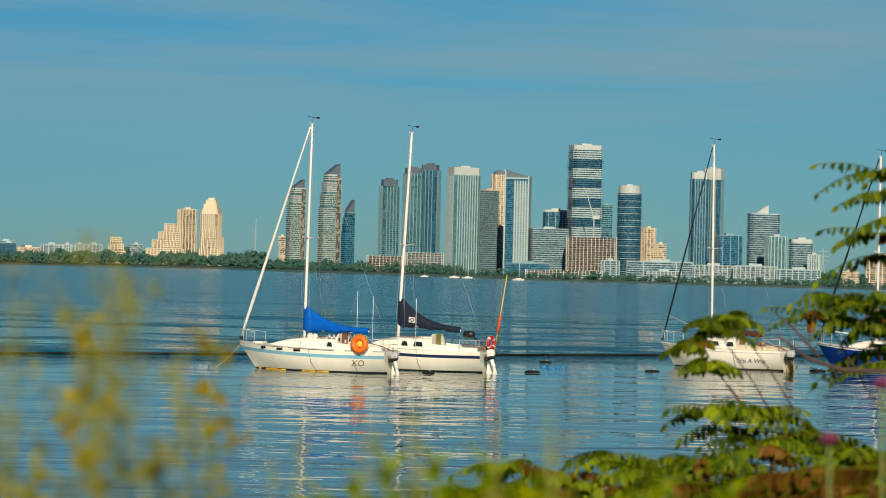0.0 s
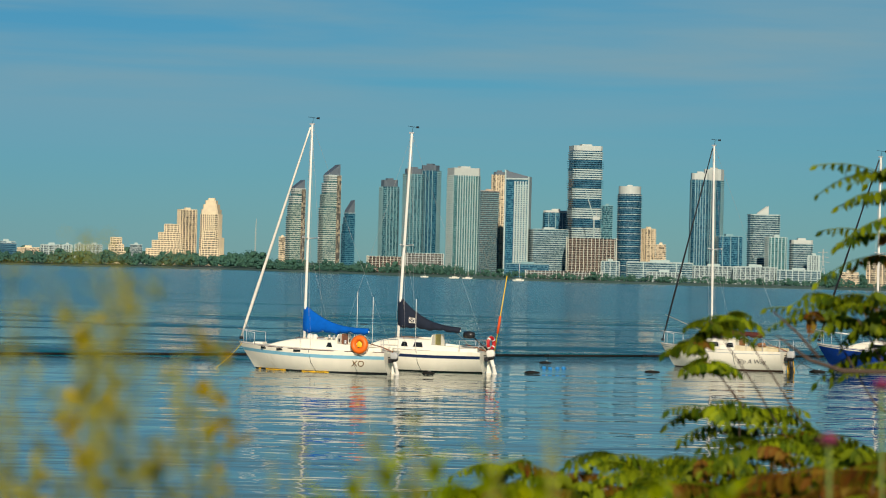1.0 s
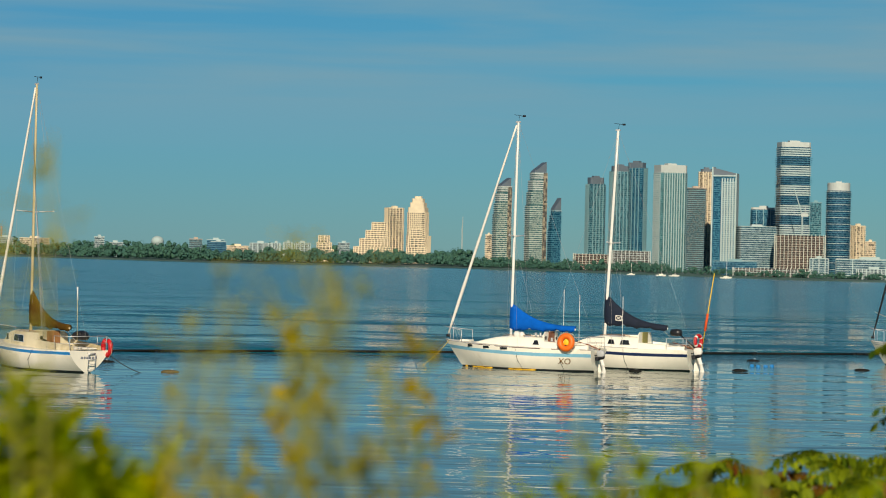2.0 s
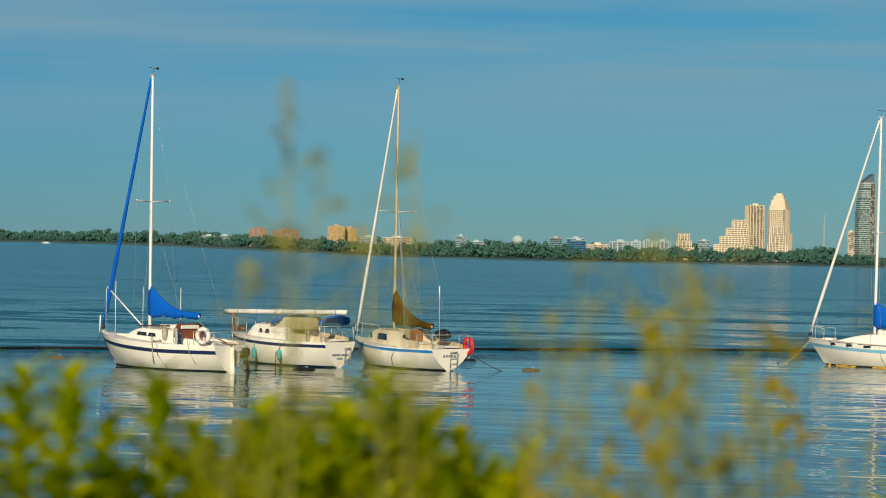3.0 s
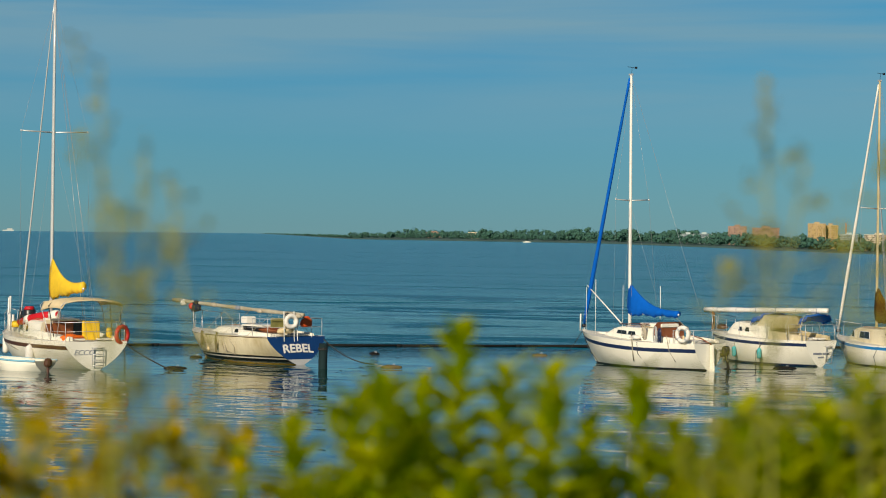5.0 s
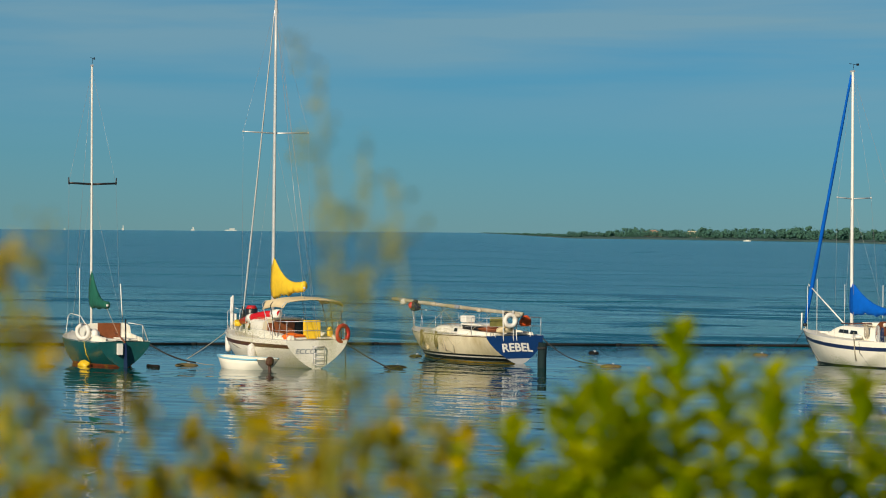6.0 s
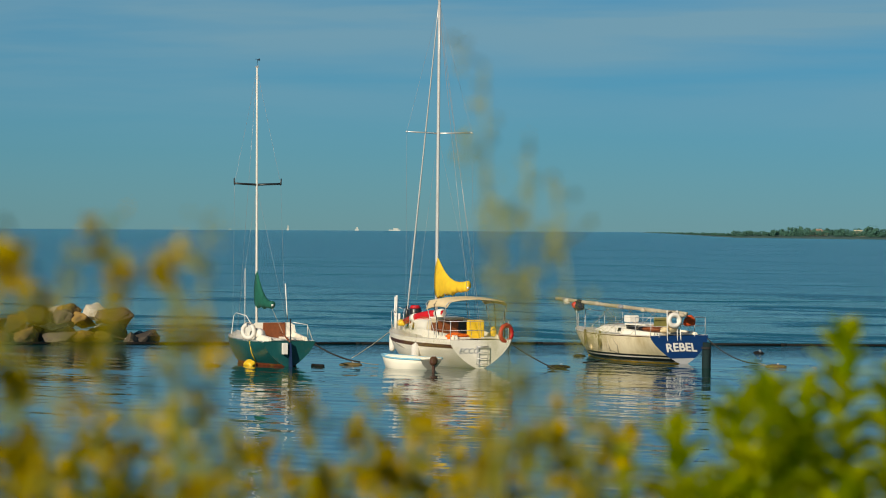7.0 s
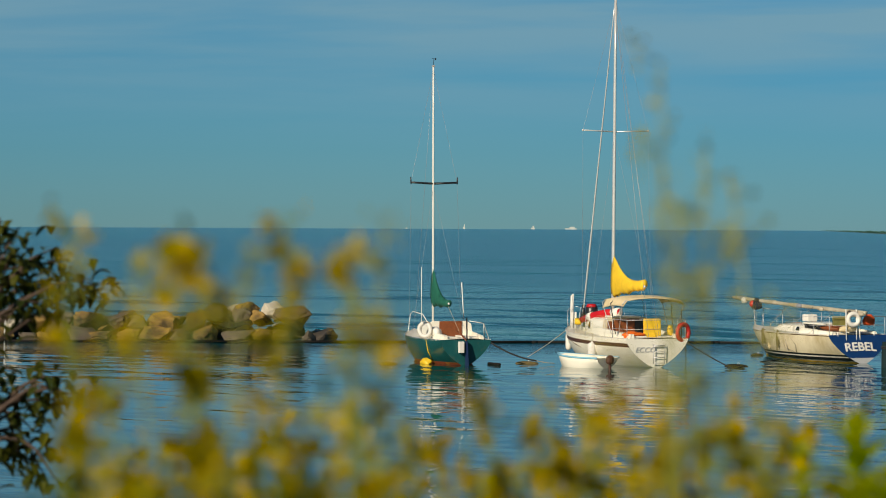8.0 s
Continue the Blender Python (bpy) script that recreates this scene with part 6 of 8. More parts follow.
def prism(bm, pts, z0, z1, tops=None):
    lo = [bm.verts.new((x, y, z0)) for x, y in pts]
    hi = [bm.verts.new((x, y, tops[i] if tops else z1)) for i, (x, y) in enumerate(pts)]
    n = len(pts)
    for k in range(n):
        bm.faces.new((lo[k], lo[(k + 1) % n], hi[(k + 1) % n], hi[k]))
    bm.faces.new(hi)
    bm.faces.new(lo[::-1])


def grow(pts, d):
    cx, cy = sum(p[0] for p in pts) / len(pts), sum(p[1] for p in pts) / len(pts)
    out_ = []
    for x, y in pts:
        r = math.hypot(x - cx, y - cy)
        out_.append((cx + (x - cx) * (1 + d / r), cy + (y - cy) * (1 + d / r)))
    return out_


def rect(w, d, cut=0.0):
    if cut:
        return [(-w / 2 + cut, -d / 2), (w / 2 - cut, -d / 2), (w / 2, -d / 2 + cut), (w / 2, d / 2 - cut), (w / 2 - cut, d / 2), (-w / 2 + cut, d / 2), (-w / 2, d / 2 - cut), (-w / 2, -d / 2 + cut)]
    return [(-w / 2, -d / 2), (w / 2, -d / 2), (w / 2, d / 2), (-w / 2, d / 2)]


def storeys(house, pts, z0, z1, mat, over=0.9, thick=0.9, step=3.0, skip=None):
    """A slab with its parapet at each storey; all share one mesh."""
    bm = bmesh.new()
    prism(bm, grow(pts, over), 0, thick)
    first = None
    z = z0 + step
    k = 0
    while z < z1 - 0.5:
        if not (skip and skip(k)):
            if first is None:
                first = part("floor_slab", bm, mat, house)
                ob = first
            else:
                ob = new("floor_slab", first.data)
                ob.parent = house
            ob.location = (0, 0, z)
        z += step
        k += 1
    if first is None:
        bm.free()


def pier_row(house, pts, count, z0, z1, mat, wide=0.9, deep=0.8):
    """Upright piers along the sides of the plan."""
    n = len(pts)
    bm = bmesh.new()
    box(bm, -wide / 2, wide / 2, -deep, deep, z0, z1)
    first = None
    for k in range(n):
        a, b_ = Vector((*pts[k], 0)), Vector((*pts[(k + 1) % n], 0))
        if (b_ - a).length < 6:
            continue
        ang = math.atan2((b_ - a).y, (b_ - a).x)
        for i in range(count):
            q = a + (b_ - a) * ((i + 0.5) / count)
            if first is None:
                first = part("pier", bm, mat, house)
                ob = first
            else:
                ob = new("pier", first.data)
                ob.parent = house
            ob.location, ob.rotation_euler = q, (0, 0, ang)


def block(az, off, span, height, form, wall, label, turn=0.0, piers=0, crown_h=0.0, pale_crown=False, rise=0.0):
    """A far building: heading, metres behind the water's edge, width across the view, height."""
    r = shore_far(az) + off
    t = radians(turn)
    ratio = 0.75 if height > 60 else 0.5
    w = span / (math.cos(t) + ratio * abs(math.sin(t)))
    if form == "round":
        w = span
    d = w * ratio
    house = thing("tower" if height > 60 else "building", Matrix.Translation(polar(az, r, land_z(az, r) - 1.5)) @ Matrix.Rotation(radians(az + turn), 4, "Z"), label, "tower" if height > 60 else "building", "far city buildings")
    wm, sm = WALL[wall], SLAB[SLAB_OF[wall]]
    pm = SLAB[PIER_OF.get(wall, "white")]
    height += 1.5
    inset = 0.6
    cm = SLAB["pale" if pale_crown else "crown"]
    top = height - crown_h

    def core(pts, z0, z1, tops=None, name="glass_wall"):
        bm = bmesh.new()
        prism(bm, pts, z0, z1, tops)
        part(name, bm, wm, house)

    if form in ("slab", "crown", "banded", "sail"):
        pts = rect(w - 2 * inset, d - 2 * inset, 0 if form == "slab" else 3.0)
        core(pts, 0, top)
        if form == "banded":
            storeys(house, pts, 0, top, SLAB["white"], 1.6, 1.7, 3.1, skip=lambda k: k % 9 > 4)
            storeys(house, pts, 0, top, SLAB["blue"], 3.2, 0.6, 3.1, skip=lambda k: k % 9 < 5)
        elif height > 12:
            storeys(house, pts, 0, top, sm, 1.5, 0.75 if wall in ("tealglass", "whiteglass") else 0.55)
        if piers:
            pier_row(house, grow(pts, 0.6), piers, 0, top, pm, 1.0 if height > 60 else 1.3)
        if form == "slab":
            bm = bmesh.new()
            prism(bm, grow(pts, 0.8), top, top + 0.9)
            prism(bm, rect(w * 0.3, d * 0.4), top + 0.9, top + 3.6)
            part("roof", bm, pm, house)
        elif form == "sail":
            bm = bmesh.new()
            prism(bm, grow(pts, 0.8), top, top + 1.0)
            part("roof", bm, SLAB["white"], house)
            bm = bmesh.new()
            for y in (-d * 0.2, d * 0.2):
                prism(bm, [(-w * 0.2, y - 2), (w * 0.12, y - 2), (w * 0.12, y + 2), (-w * 0.2, y + 2)], top + 1, top + 3, [top + 3, top + 13, top + 13, top + 3])
            part("sail_roof", bm, SLAB["pale"], house)
        else:
            bm = bmesh.new()
            prism(bm, grow(pts, -2.0 if not pale_crown else 0.4), top, height)
            prism(bm, rect(w * 0.35, d * 0.4), height, height + 2.5)
            part("crown", bm, cm, house)
    elif form == "slant":
        side_l = -w / 2
        plan = lambda cut: [(side_l + cut * w - 1.5 * math.sin(math.pi * k / 5) + 1.5, d / 2 - d * k / 5) for k in range(6)] + [(w / 2 - 1.5, -d / 2), (w / 2 - 1.5, d / 2)]
        tiers = ((0.0, 0.66, 0.0), (0.66, 0.80, 0.06), (0.80, 0.92, 0.15), (0.92, 1.0, 0.24)) if rise > 0 else ((0.0, 1.0, 0.0),)
        for f0, f1, cut in tiers:
            pts = plan(cut)
            core(pts, top * f0, top * f1)
            storeys(house, pts, top * f0, top * f1 + 0.6, SLAB["pale"] if wall == "sandglass" and f0 > 0.7 else sm, 1.4, 1.5 if wall == "sandglass" and f0 > 0.7 else 0.8)
        if wall == "sandglass":
            bm = bmesh.new()
            box(bm, w / 2 - 7.0, w / 2 - 1.0, -d / 2 - 1.6, -d / 2 + 2.0, 0, top)
            part("corner_bay", bm, WALL["creamy"], house)
        if piers:
            pier_row(house, grow(pts, 0.6), piers, 0, top, pm, 1.0)
        xs = [p[0] for p in pts]
        lo, hi = min(xs), max(xs)
        bm = bmesh.new()
        tops = [top + 1.0 + abs(rise) * ((x - lo) / (hi - lo) if rise > 0 else 1 - (x - lo) / (hi - lo)) for x in xs]
        prism(bm, grow(pts, -0.6), top, top + 1, tops)
        part("slanted_crown", bm, SLAB["crown"], house)
        bm = bmesh.new()
        prism(bm, grow(pts, 0.9), top - 1.2, top + 0.4)
        part("cornice", bm, SLAB["white"], house)
    elif form == "duo":
        # glass on one half, white bays with dark windows on the other, under a slanted dark crown
        pts = rect(w, d)
        core(pts, 0, top)
        storeys(house, pts, 0, top, SLAB["blue"], 0.4, 0.5)
        xm = -w * 0.08
        n_bay = 5
        bm = bmesh.new()
        box(bm, -(w / 2 - xm) / n_bay * 0.24, (w / 2 - xm) / n_bay * 0.24, -1.3, 1.3, 0, top - 4)
        first = None
        for k in range(n_bay + 1):
            ob = part("white_pier", bm, SLAB["white"], house) if first is None else new("white_pier", first.data)
            first = first or ob
            ob.parent = house
            ob.location = (xm + (w / 2 - xm) * k / n_bay, -d / 2 - 0.6, 0)
        bm = bmesh.new()
        box(bm, xm, w / 2, -d / 2 - 1.5, -d / 2 + 1.0, 0, 1.2)
        first = None
        for k in range(int((top - 6) / 3.0)):
            ob = part("spandrel", bm, SLAB["white"], house) if first is None else new("spandrel", first.data)
            first = first or ob
            ob.parent = house
            ob.location = (0, 0, 3.0 * k + 1.0)
        bm = bmesh.new()
        box(bm, -w / 2 - 1.0, -w / 2 + 1.0, -d / 2 - 1.6, d / 2, 0, top + 12)
        box(bm, w / 2 - 0.4, w / 2 + 1.2, -d / 2 - 1.6, d / 2, 0, top + 3)
        box(bm, -w / 2, w / 2, -d / 2 - 1.5, -d / 2 + 1, top - 1.5, top + 0.5)
        part("white_frame", bm, SLAB["white"], house)
        bm = bmesh.new()
        prism(bm, grow(pts, -0.8), top, top + 1, [top + 11, top + 3, top + 3, top + 11])
        part("slanted_crown", bm, SLAB["crown"], house)
    elif form == "round":
        pts = [(w / 2 * 0.94 * math.cos(2 * math.pi * k / 28), w / 2 * 0.94 * math.sin(2 * math.pi * k / 28)) for k in range(28)]
        core(pts, 0, height)
        storeys(house, pts, 0, height, SLAB["blue"], 1.3, 0.6, skip=lambda k: k % 3 == 0)
        storeys(house, pts, 0, height, SLAB["white"], 0.9, 0.7, skip=lambda k: k % 3 != 0)
        bm = bmesh.new()
        prism(bm, grow(pts, -1.0), height, height + 11)
        prism(bm, rect(8, 6), height + 11, height + 13)
        part("crown", bm, SLAB["pale"], house)
    elif form == "domed":
        pts = rect(w - 2, d, 3.0)
        body = height * 0.76
        core(pts, 0, body)
        storeys(house, pts, 0, body, sm, 0.5, 1.1)
        pier_row(house, grow(pts, 0.3), 7, 0, body, sm, 1.4)
        foot = [(x + 1.5, y) for x, y in rect(w * 1.04, d * 1.25, 3.0)]
        core(foot, 0, height * 0.42, name="lower_wing")
        storeys(house, foot, 0, height * 0.42, sm, 0.5, 1.1)
        pier_row(house, grow(foot, 0.3), 6, 0, height * 0.42, sm, 1.8)
        bm = bmesh.new()
        for k, (f, z) in enumerate(((0.90, 0.0), (0.76, 0.30), (0.58, 0.55), (0.36, 0.76), (0.18, 0.88))):
            prism(bm, rect(w * f, d * f, 2.0), body + (height - body) * z, body + (height - body) * min(1.0, z + 0.31))
        part("domed_roof", bm, SLAB["cream"], house)
    elif form == "stepped":
        n = 5 if w > 45 else 4 if height > 30 else 3
        for k in range(n):
            f = 1 - 0.17 * k
            pts = [(x + w * (0.05 if w > 45 else -0.01) * k, y) for x, y in rect(w * f, d * f)]
            z0, z1 = height * k / n, height * (k + 1) / n
            core(pts, z0 if k else 0, z1, name="terrace_wall")
            storeys(house, pts, z0, z1 + 1.2, sm, 0.5, 1.1)
            pier_row(house, grow(pts, 0.3), max(3, int(w * f / 4.5)), z0, z1, sm, 1.3)
    elif form == "frame":
        pts = rect(w, d)
        # a solid core whose dark colour gives the shade between the slabs
        core([(x * 0.96, y * 0.96) for x, y in pts], 0, height - 1, name="shaded_core")
        storeys(house, pts, 0, height, sm, 0.5, 0.6, 3.3)
        pier_row(house, pts, max(6, int(w / 5)), 0, height, pm, 0.8, 0.7)


block(7.31, 160, 32.2, 40.3, "stepped", "creamy", "cream stepped apartment block with terraces")
block(6.29, 200, 66.6, 61.1, "stepped", "creamy", "cream stepped apartment block with terraces")
block(5.76, 260, 30.3, 83.4, "slab", "creamy", "cream apartment tower with vertical bays", piers=5, turn=18)
block(5.22, 220, 35.9, 101.8, "domed", "creamy", "cream apartment tower with a domed top", piers=5, turn=-22)
block(5.24, 150, 33.6, 52.2, "stepped", "creamy", "cream stepped lower wing of a tower")
block(8.75, 140, 32.2, 26.6, "slab", "pale", "low white apartment slab", piers=4)
block(8.40, 140, 14.4, 27.1, "slab", "pale", "low white apartment slab", piers=4)
block(8.13, 140, 14.4, 28.3, "slab", "pale", "low white apartment slab", piers=4)
block(7.81, 140, 23.7, 27.9, "slab", "pale", "low white apartment slab", piers=4)
block(9.26, 120, 33.7, 21.8, "slab", "beige", "low beige building among trees")
block(9.69, 180, 24.0, 27.5, "slab", "darkglass", "low dark glass office building")
block(6.88, 150, 18.6, 29.0, "slab", "pale", "low white building among trees")
block(3.62, 300, 11.2, 45.0, "slab", "beige", "small beige apartment block")
block(3.34, 180, 30.1, 117.4, "slant", "sandglass", "glass tower with a curved side and slanted roof", turn=20, rise=13)
block(2.58, 140, 33.8, 138.0, "slant", "sandglass", "tall glass tower with a curved side and slanted roof", turn=20, rise=15)
block(2.15, 200, 22.5, 84.0, "slant", "blueglass", "dark blue glass tower with slanted roof", turn=25, rise=18)
block(1.24, 260, 32.9, 134.7, "crown", "greenglass", "tall green glass tower with flat dark crown", turn=25, piers=4, crown_h=10)
block(0.70, 220, 33.2, 151.2, "crown", "greenglass", "tall green glass tower with flat dark crown", turn=20, piers=4, crown_h=8)
block(0.32, 260, 34.3, 157.5, "crown", "blueglass", "tall blue glass tower with flat dark crown", turn=-25, piers=4, crown_h=8)
block(1.26, 90, 56.4, 23.5, "frame", "brick", "low brick and concrete building under construction")
block(0.41, 100, 53.8, 29.0, "frame", "concrete", "low concrete frame under construction")
block(-0.43, 160, 50.3, 152.0, "crown", "tealglass", "wide green glass tower with white balcony grid", turn=24, piers=9, crown_h=11, pale_crown=True)
block(-1.00, 300, 32.0, 121.9, "slab", "brownglass", "brownish glass tower behind its neighbours", turn=10)
block(-1.23, 330, 23.7, 151.9, "crown", "beige", "beige concrete tower with flat top", piers=4, turn=10, crown_h=4)
block(-1.66, 150, 36.3, 139.0, "duo", "blueglass", "half glass, half white tower with slanted dark crown", turn=-8)
block(-2.52, 320, 37.0, 96.7, "crown", "blueglass", "blue glass block with white frame", piers=3, crown_h=3, pale_crown=True)
block(-2.36, 140, 57.7, 67.5, "slab", "whiteglass", "mid-rise white and glass block", turn=12)
block(-1.91, 70, 60.6, 18.5, "slab", "blueglass", "low glass podium with white edge")
block(-3.16, 180, 50.0, 188.6, "banded", "darkglass", "tallest tower with alternating white and dark floors", turn=16, crown_h=7, pale_crown=True)
block(-3.67, 330, 17.6, 105.3, "slab", "greenglass", "slim pale glass tower")
block(-3.34, 90, 69.1, 58.1, "frame", "brick", "brown concrete frame of a building under construction")
block(-2.73, 50, 105.2, 12.0, "frame", "concrete", "low concrete frame under construction")
block(-4.17, 140, 35.7, 120.5, "round", "darkglass", "round dark glass tower with pale drum on top")
block(-4.61, 240, 21.9, 71.9, "slab", "beige", "cream apartment tower with balconies", turn=30, piers=3)
block(-4.89, 260, 15.5, 49.4, "slab", "beige", "small cream apartment block")
block(-3.77, 60, 24.9, 26.1, "slab", "whiteglass", "low white framed pavilion", piers=3)
block(-4.88, 50, 89.3, 26.4, "slab", "whiteglass", "long low white framed glass building", piers=2)
block(-4.98, 30, 45.9, 13.7, "slab", "pale", "low white arcade with columns", piers=9)
block(-5.73, 200, 27.1, 152.9, "crown", "blueglass", "tall glass tower with pale piers", piers=5, turn=8, crown_h=9, pale_crown=True)
block(-6.04, 230, 31.3, 159.5, "crown", "blueglass", "tall glass tower with pale flat crown", piers=3, turn=-20, crown_h=16, pale_crown=True)
block(-6.08, 60, 56.6, 22.8, "slab", "pale", "low white apartment row with bays", piers=9)
block(-7.01, 58, 58.5, 23.5, "slab", "pale", "low white apartment row with bays", piers=9)
block(-6.40, 120, 38.8, 64.0, "slab", "blueglass", "blue glass mid-rise with white edges", piers=3, turn=14)
block(-7.17, 180, 47.1, 95.1, "sail", "whiteglass", "stepped glass block with a pale sail-shaped roof", turn=12)
block(-7.45, 100, 30.6, 63.9, "slab", "tealglass", "pale glass mid-rise with white piers", piers=5, turn=20)
block(-8.01, 130, 33.8, 61.5, "crown", "whiteglass", "stepped glass apartment block", turn=10, crown_h=5, pale_crown=True)
block(-7.97, 60, 58.1, 20.4, "slab", "whiteglass", "low glass and white apartment row", piers=7)
block(-8.30, 90, 15.9, 40.5, "slab", "pale", "small white block with narrow piers", piers=5)
block(-9.09, 80, 25.5, 18.8, "slab", "beige", "low beige building on the far shore")
block(-9.81, 140, 42.5, 39.9, "slab", "creamy", "pale apartment block on the far shore", piers=5)
block(16.90, 200, 31.6, 31.0, "slab", "redbrick", "red brick apartment block above trees")
block(16.27, 220, 45.9, 29.9, "slab", "redbrick", "red brick apartment block above trees")
block(15.14, 200, 28.2, 40.1, "slab", "orangebrick", "orange brick apartment block above trees", piers=3)
block(14.84, 230, 23.6, 37.9, "slab", "orangebrick", "orange brick apartment block above trees", piers=3)
block(18.00, 160, 26.9, 15.3, "slab", "pale", "low white building among trees")
block(17.64, 170, 26.8, 16.4, "slab", "pale", "low white building among trees")
block(22.83, 160, 20.3, 11.6, "stepped", "creamy", "small cream stepped building among trees")
block(23.70, 180, 34.9, 9.1, "slab", "redbrick", "low reddish building among trees")
block(14.43, 160, 29.5, 24.8, "slab", "pale", "low pale building among trees")
block(13.77, 170, 47.7, 25.4, "slab", "beige", "low beige building among trees")
block(12.34, 200, 16.3, 30.0, "slab", "pale", "small white building among trees")
block(11.99, 150, 25.0, 22.0, "slab", "pale", "low white building among trees")
block(10.20, 260, 21.5, 29.8, "slab", "brownglass", "low grey building among trees")
block(9.75, 200, 28.0, 29.9, "slab", "darkglass", "low dark glass office building")
block(18.52, 300, 34.8, 7.4, "slab", "brownglass", "low grey building among trees")

def crane(az, off, z0, mast_h, jib, lean, slim=False):
    r = shore_far(az) + off
    c = thing("tower_crane", Matrix.Translation(polar(az, r, z0)) @ Matrix.Rotation(radians(az), 4, "Z"), "white luffing tower crane over a building site", "crane")
    bm = bmesh.new()
    tube(bm, [(0, 0, 0), (0, 0, mast_h)], 1.1, 4)
    part("crane_mast", bm, SLAB["white"], c)
    bm = bmesh.new()
    tube(bm, [(0, 0, mast_h), (-jib * math.cos(lean), 0, mast_h + jib * math.sin(lean))], [0.9, 0.5], 4)
    part("jib", bm, SLAB["white"], c)
    if slim:
        return
    bm = bmesh.new()
    box(bm, -2, 8, -1.5, 1.5, mast_h - 2, mast_h + 2.5, 0.3)
    tube(bm, [(3, 0, mast_h + 2), (4.5, 0, mast_h + 11)], 0.5, 4)
    part("machinery_deck", bm, SLAB["pale"], c)


crane(-3.38, 90, 20.0, 42.0, 44.0, radians(72))
crane(4.22, 420, 0.0, 40.0, 17.0, radians(93), slim=True)


def pylon(az, off, h):
    r = shore_far(az) + off
    p = thing("power_pylon", Matrix.Translation(polar(az, r, land_z(az, r) - 1)) @ Matrix.Rotation(radians(az), 4, "Z"), "grey steel lattice power pylon on the far shore", "pylon")
    for sx in (1, -1):
        for sy_ in (1, -1):
            bm = bmesh.new()
            tube(bm, [(4 * sx, 4 * sy_, 0), (1 * sx, 1 * sy_, h * 0.6), (0.5 * sx, 0.5 * sy_, h)], 0.35, 4)
            for k in range(6):
                u = k / 6
                x = 4 - 3 * min(1, u / 0.6)
                tube(bm, [(x * sx, 4 * sy_ * x / 4, h * u), (-x * 0.85 * sx, x * 0.85 * sy_, h * (u + 0.15))], 0.2, 4)
            part("leg", bm, SLAB["pale"], p)
    for k, z in enumerate((0.62, 0.76, 0.9)):
        bm = bmesh.new()
        tube(bm, [(-9 + k, 0, h * z), (0, 0, h * z + 1.2), (9 - k, 0, h * z)], 0.4, 4)
        part("crossarm", bm, SLAB["pale"], p)


pylon(-8.5, 320, 50)

# dome, chimney and pillar of the far shore
dm = thing("water_tank", Matrix.Translation(polar(11.05, shore_far(11.05) + 260, land_z(11.05, shore_far(11.05) + 260))), "white domed tank above the far trees", "tank")
bm = bmesh.new()
secs = [[Vector((a * math.cos(t), a * math.sin(t), z)) for t in (2 * math.pi * k / 20 for k in range(20))] for a, z in ((8.0, -2), (8.0, 21), (10, 22), (10, 26), (8.5, 30), (5, 32.5), (1, 33.5))]
loft(bm, secs, closed=True)
part("tank_dome", bm, SLAB["white"], dm, smooth=True)
ch = thing("factory_chimney", Matrix.Translation(polar(14.5, shore_far(14.5) + 200, land_z(14.5, shore_far(14.5) + 200) - 1)), "slim brick chimney above the far trees", "chimney")
bm = bmesh.new()
tube(bm, [(0, 0, 0), (0, 0, 44)], [1.9, 1.3], 12)
part("chimney_shaft", bm, SLAB["brick"], ch, smooth=True)

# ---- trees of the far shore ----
# distance haze is mixed into these leaf greens, bluer and paler than near foliage
leaf_far = leafy("hazed_tree_leaves", (0.068, 0.168, 0.140), (0.082, 0.190, 0.130), 0.2, through=0.3, sheen=0.0)
bark = material("bark", (0.10, 0.08, 0.06), 0.9, vary=0.3, bump=0.5)
rng = random.Random(7)


bm = bmesh.new()
bmesh.ops.create_icosphere(bm, subdivisions=2, radius=1.0)
LUMP = [v.co.copy() for v in bm.verts], [[v.index for v in f.verts] for f in bm.faces]
bm.free()


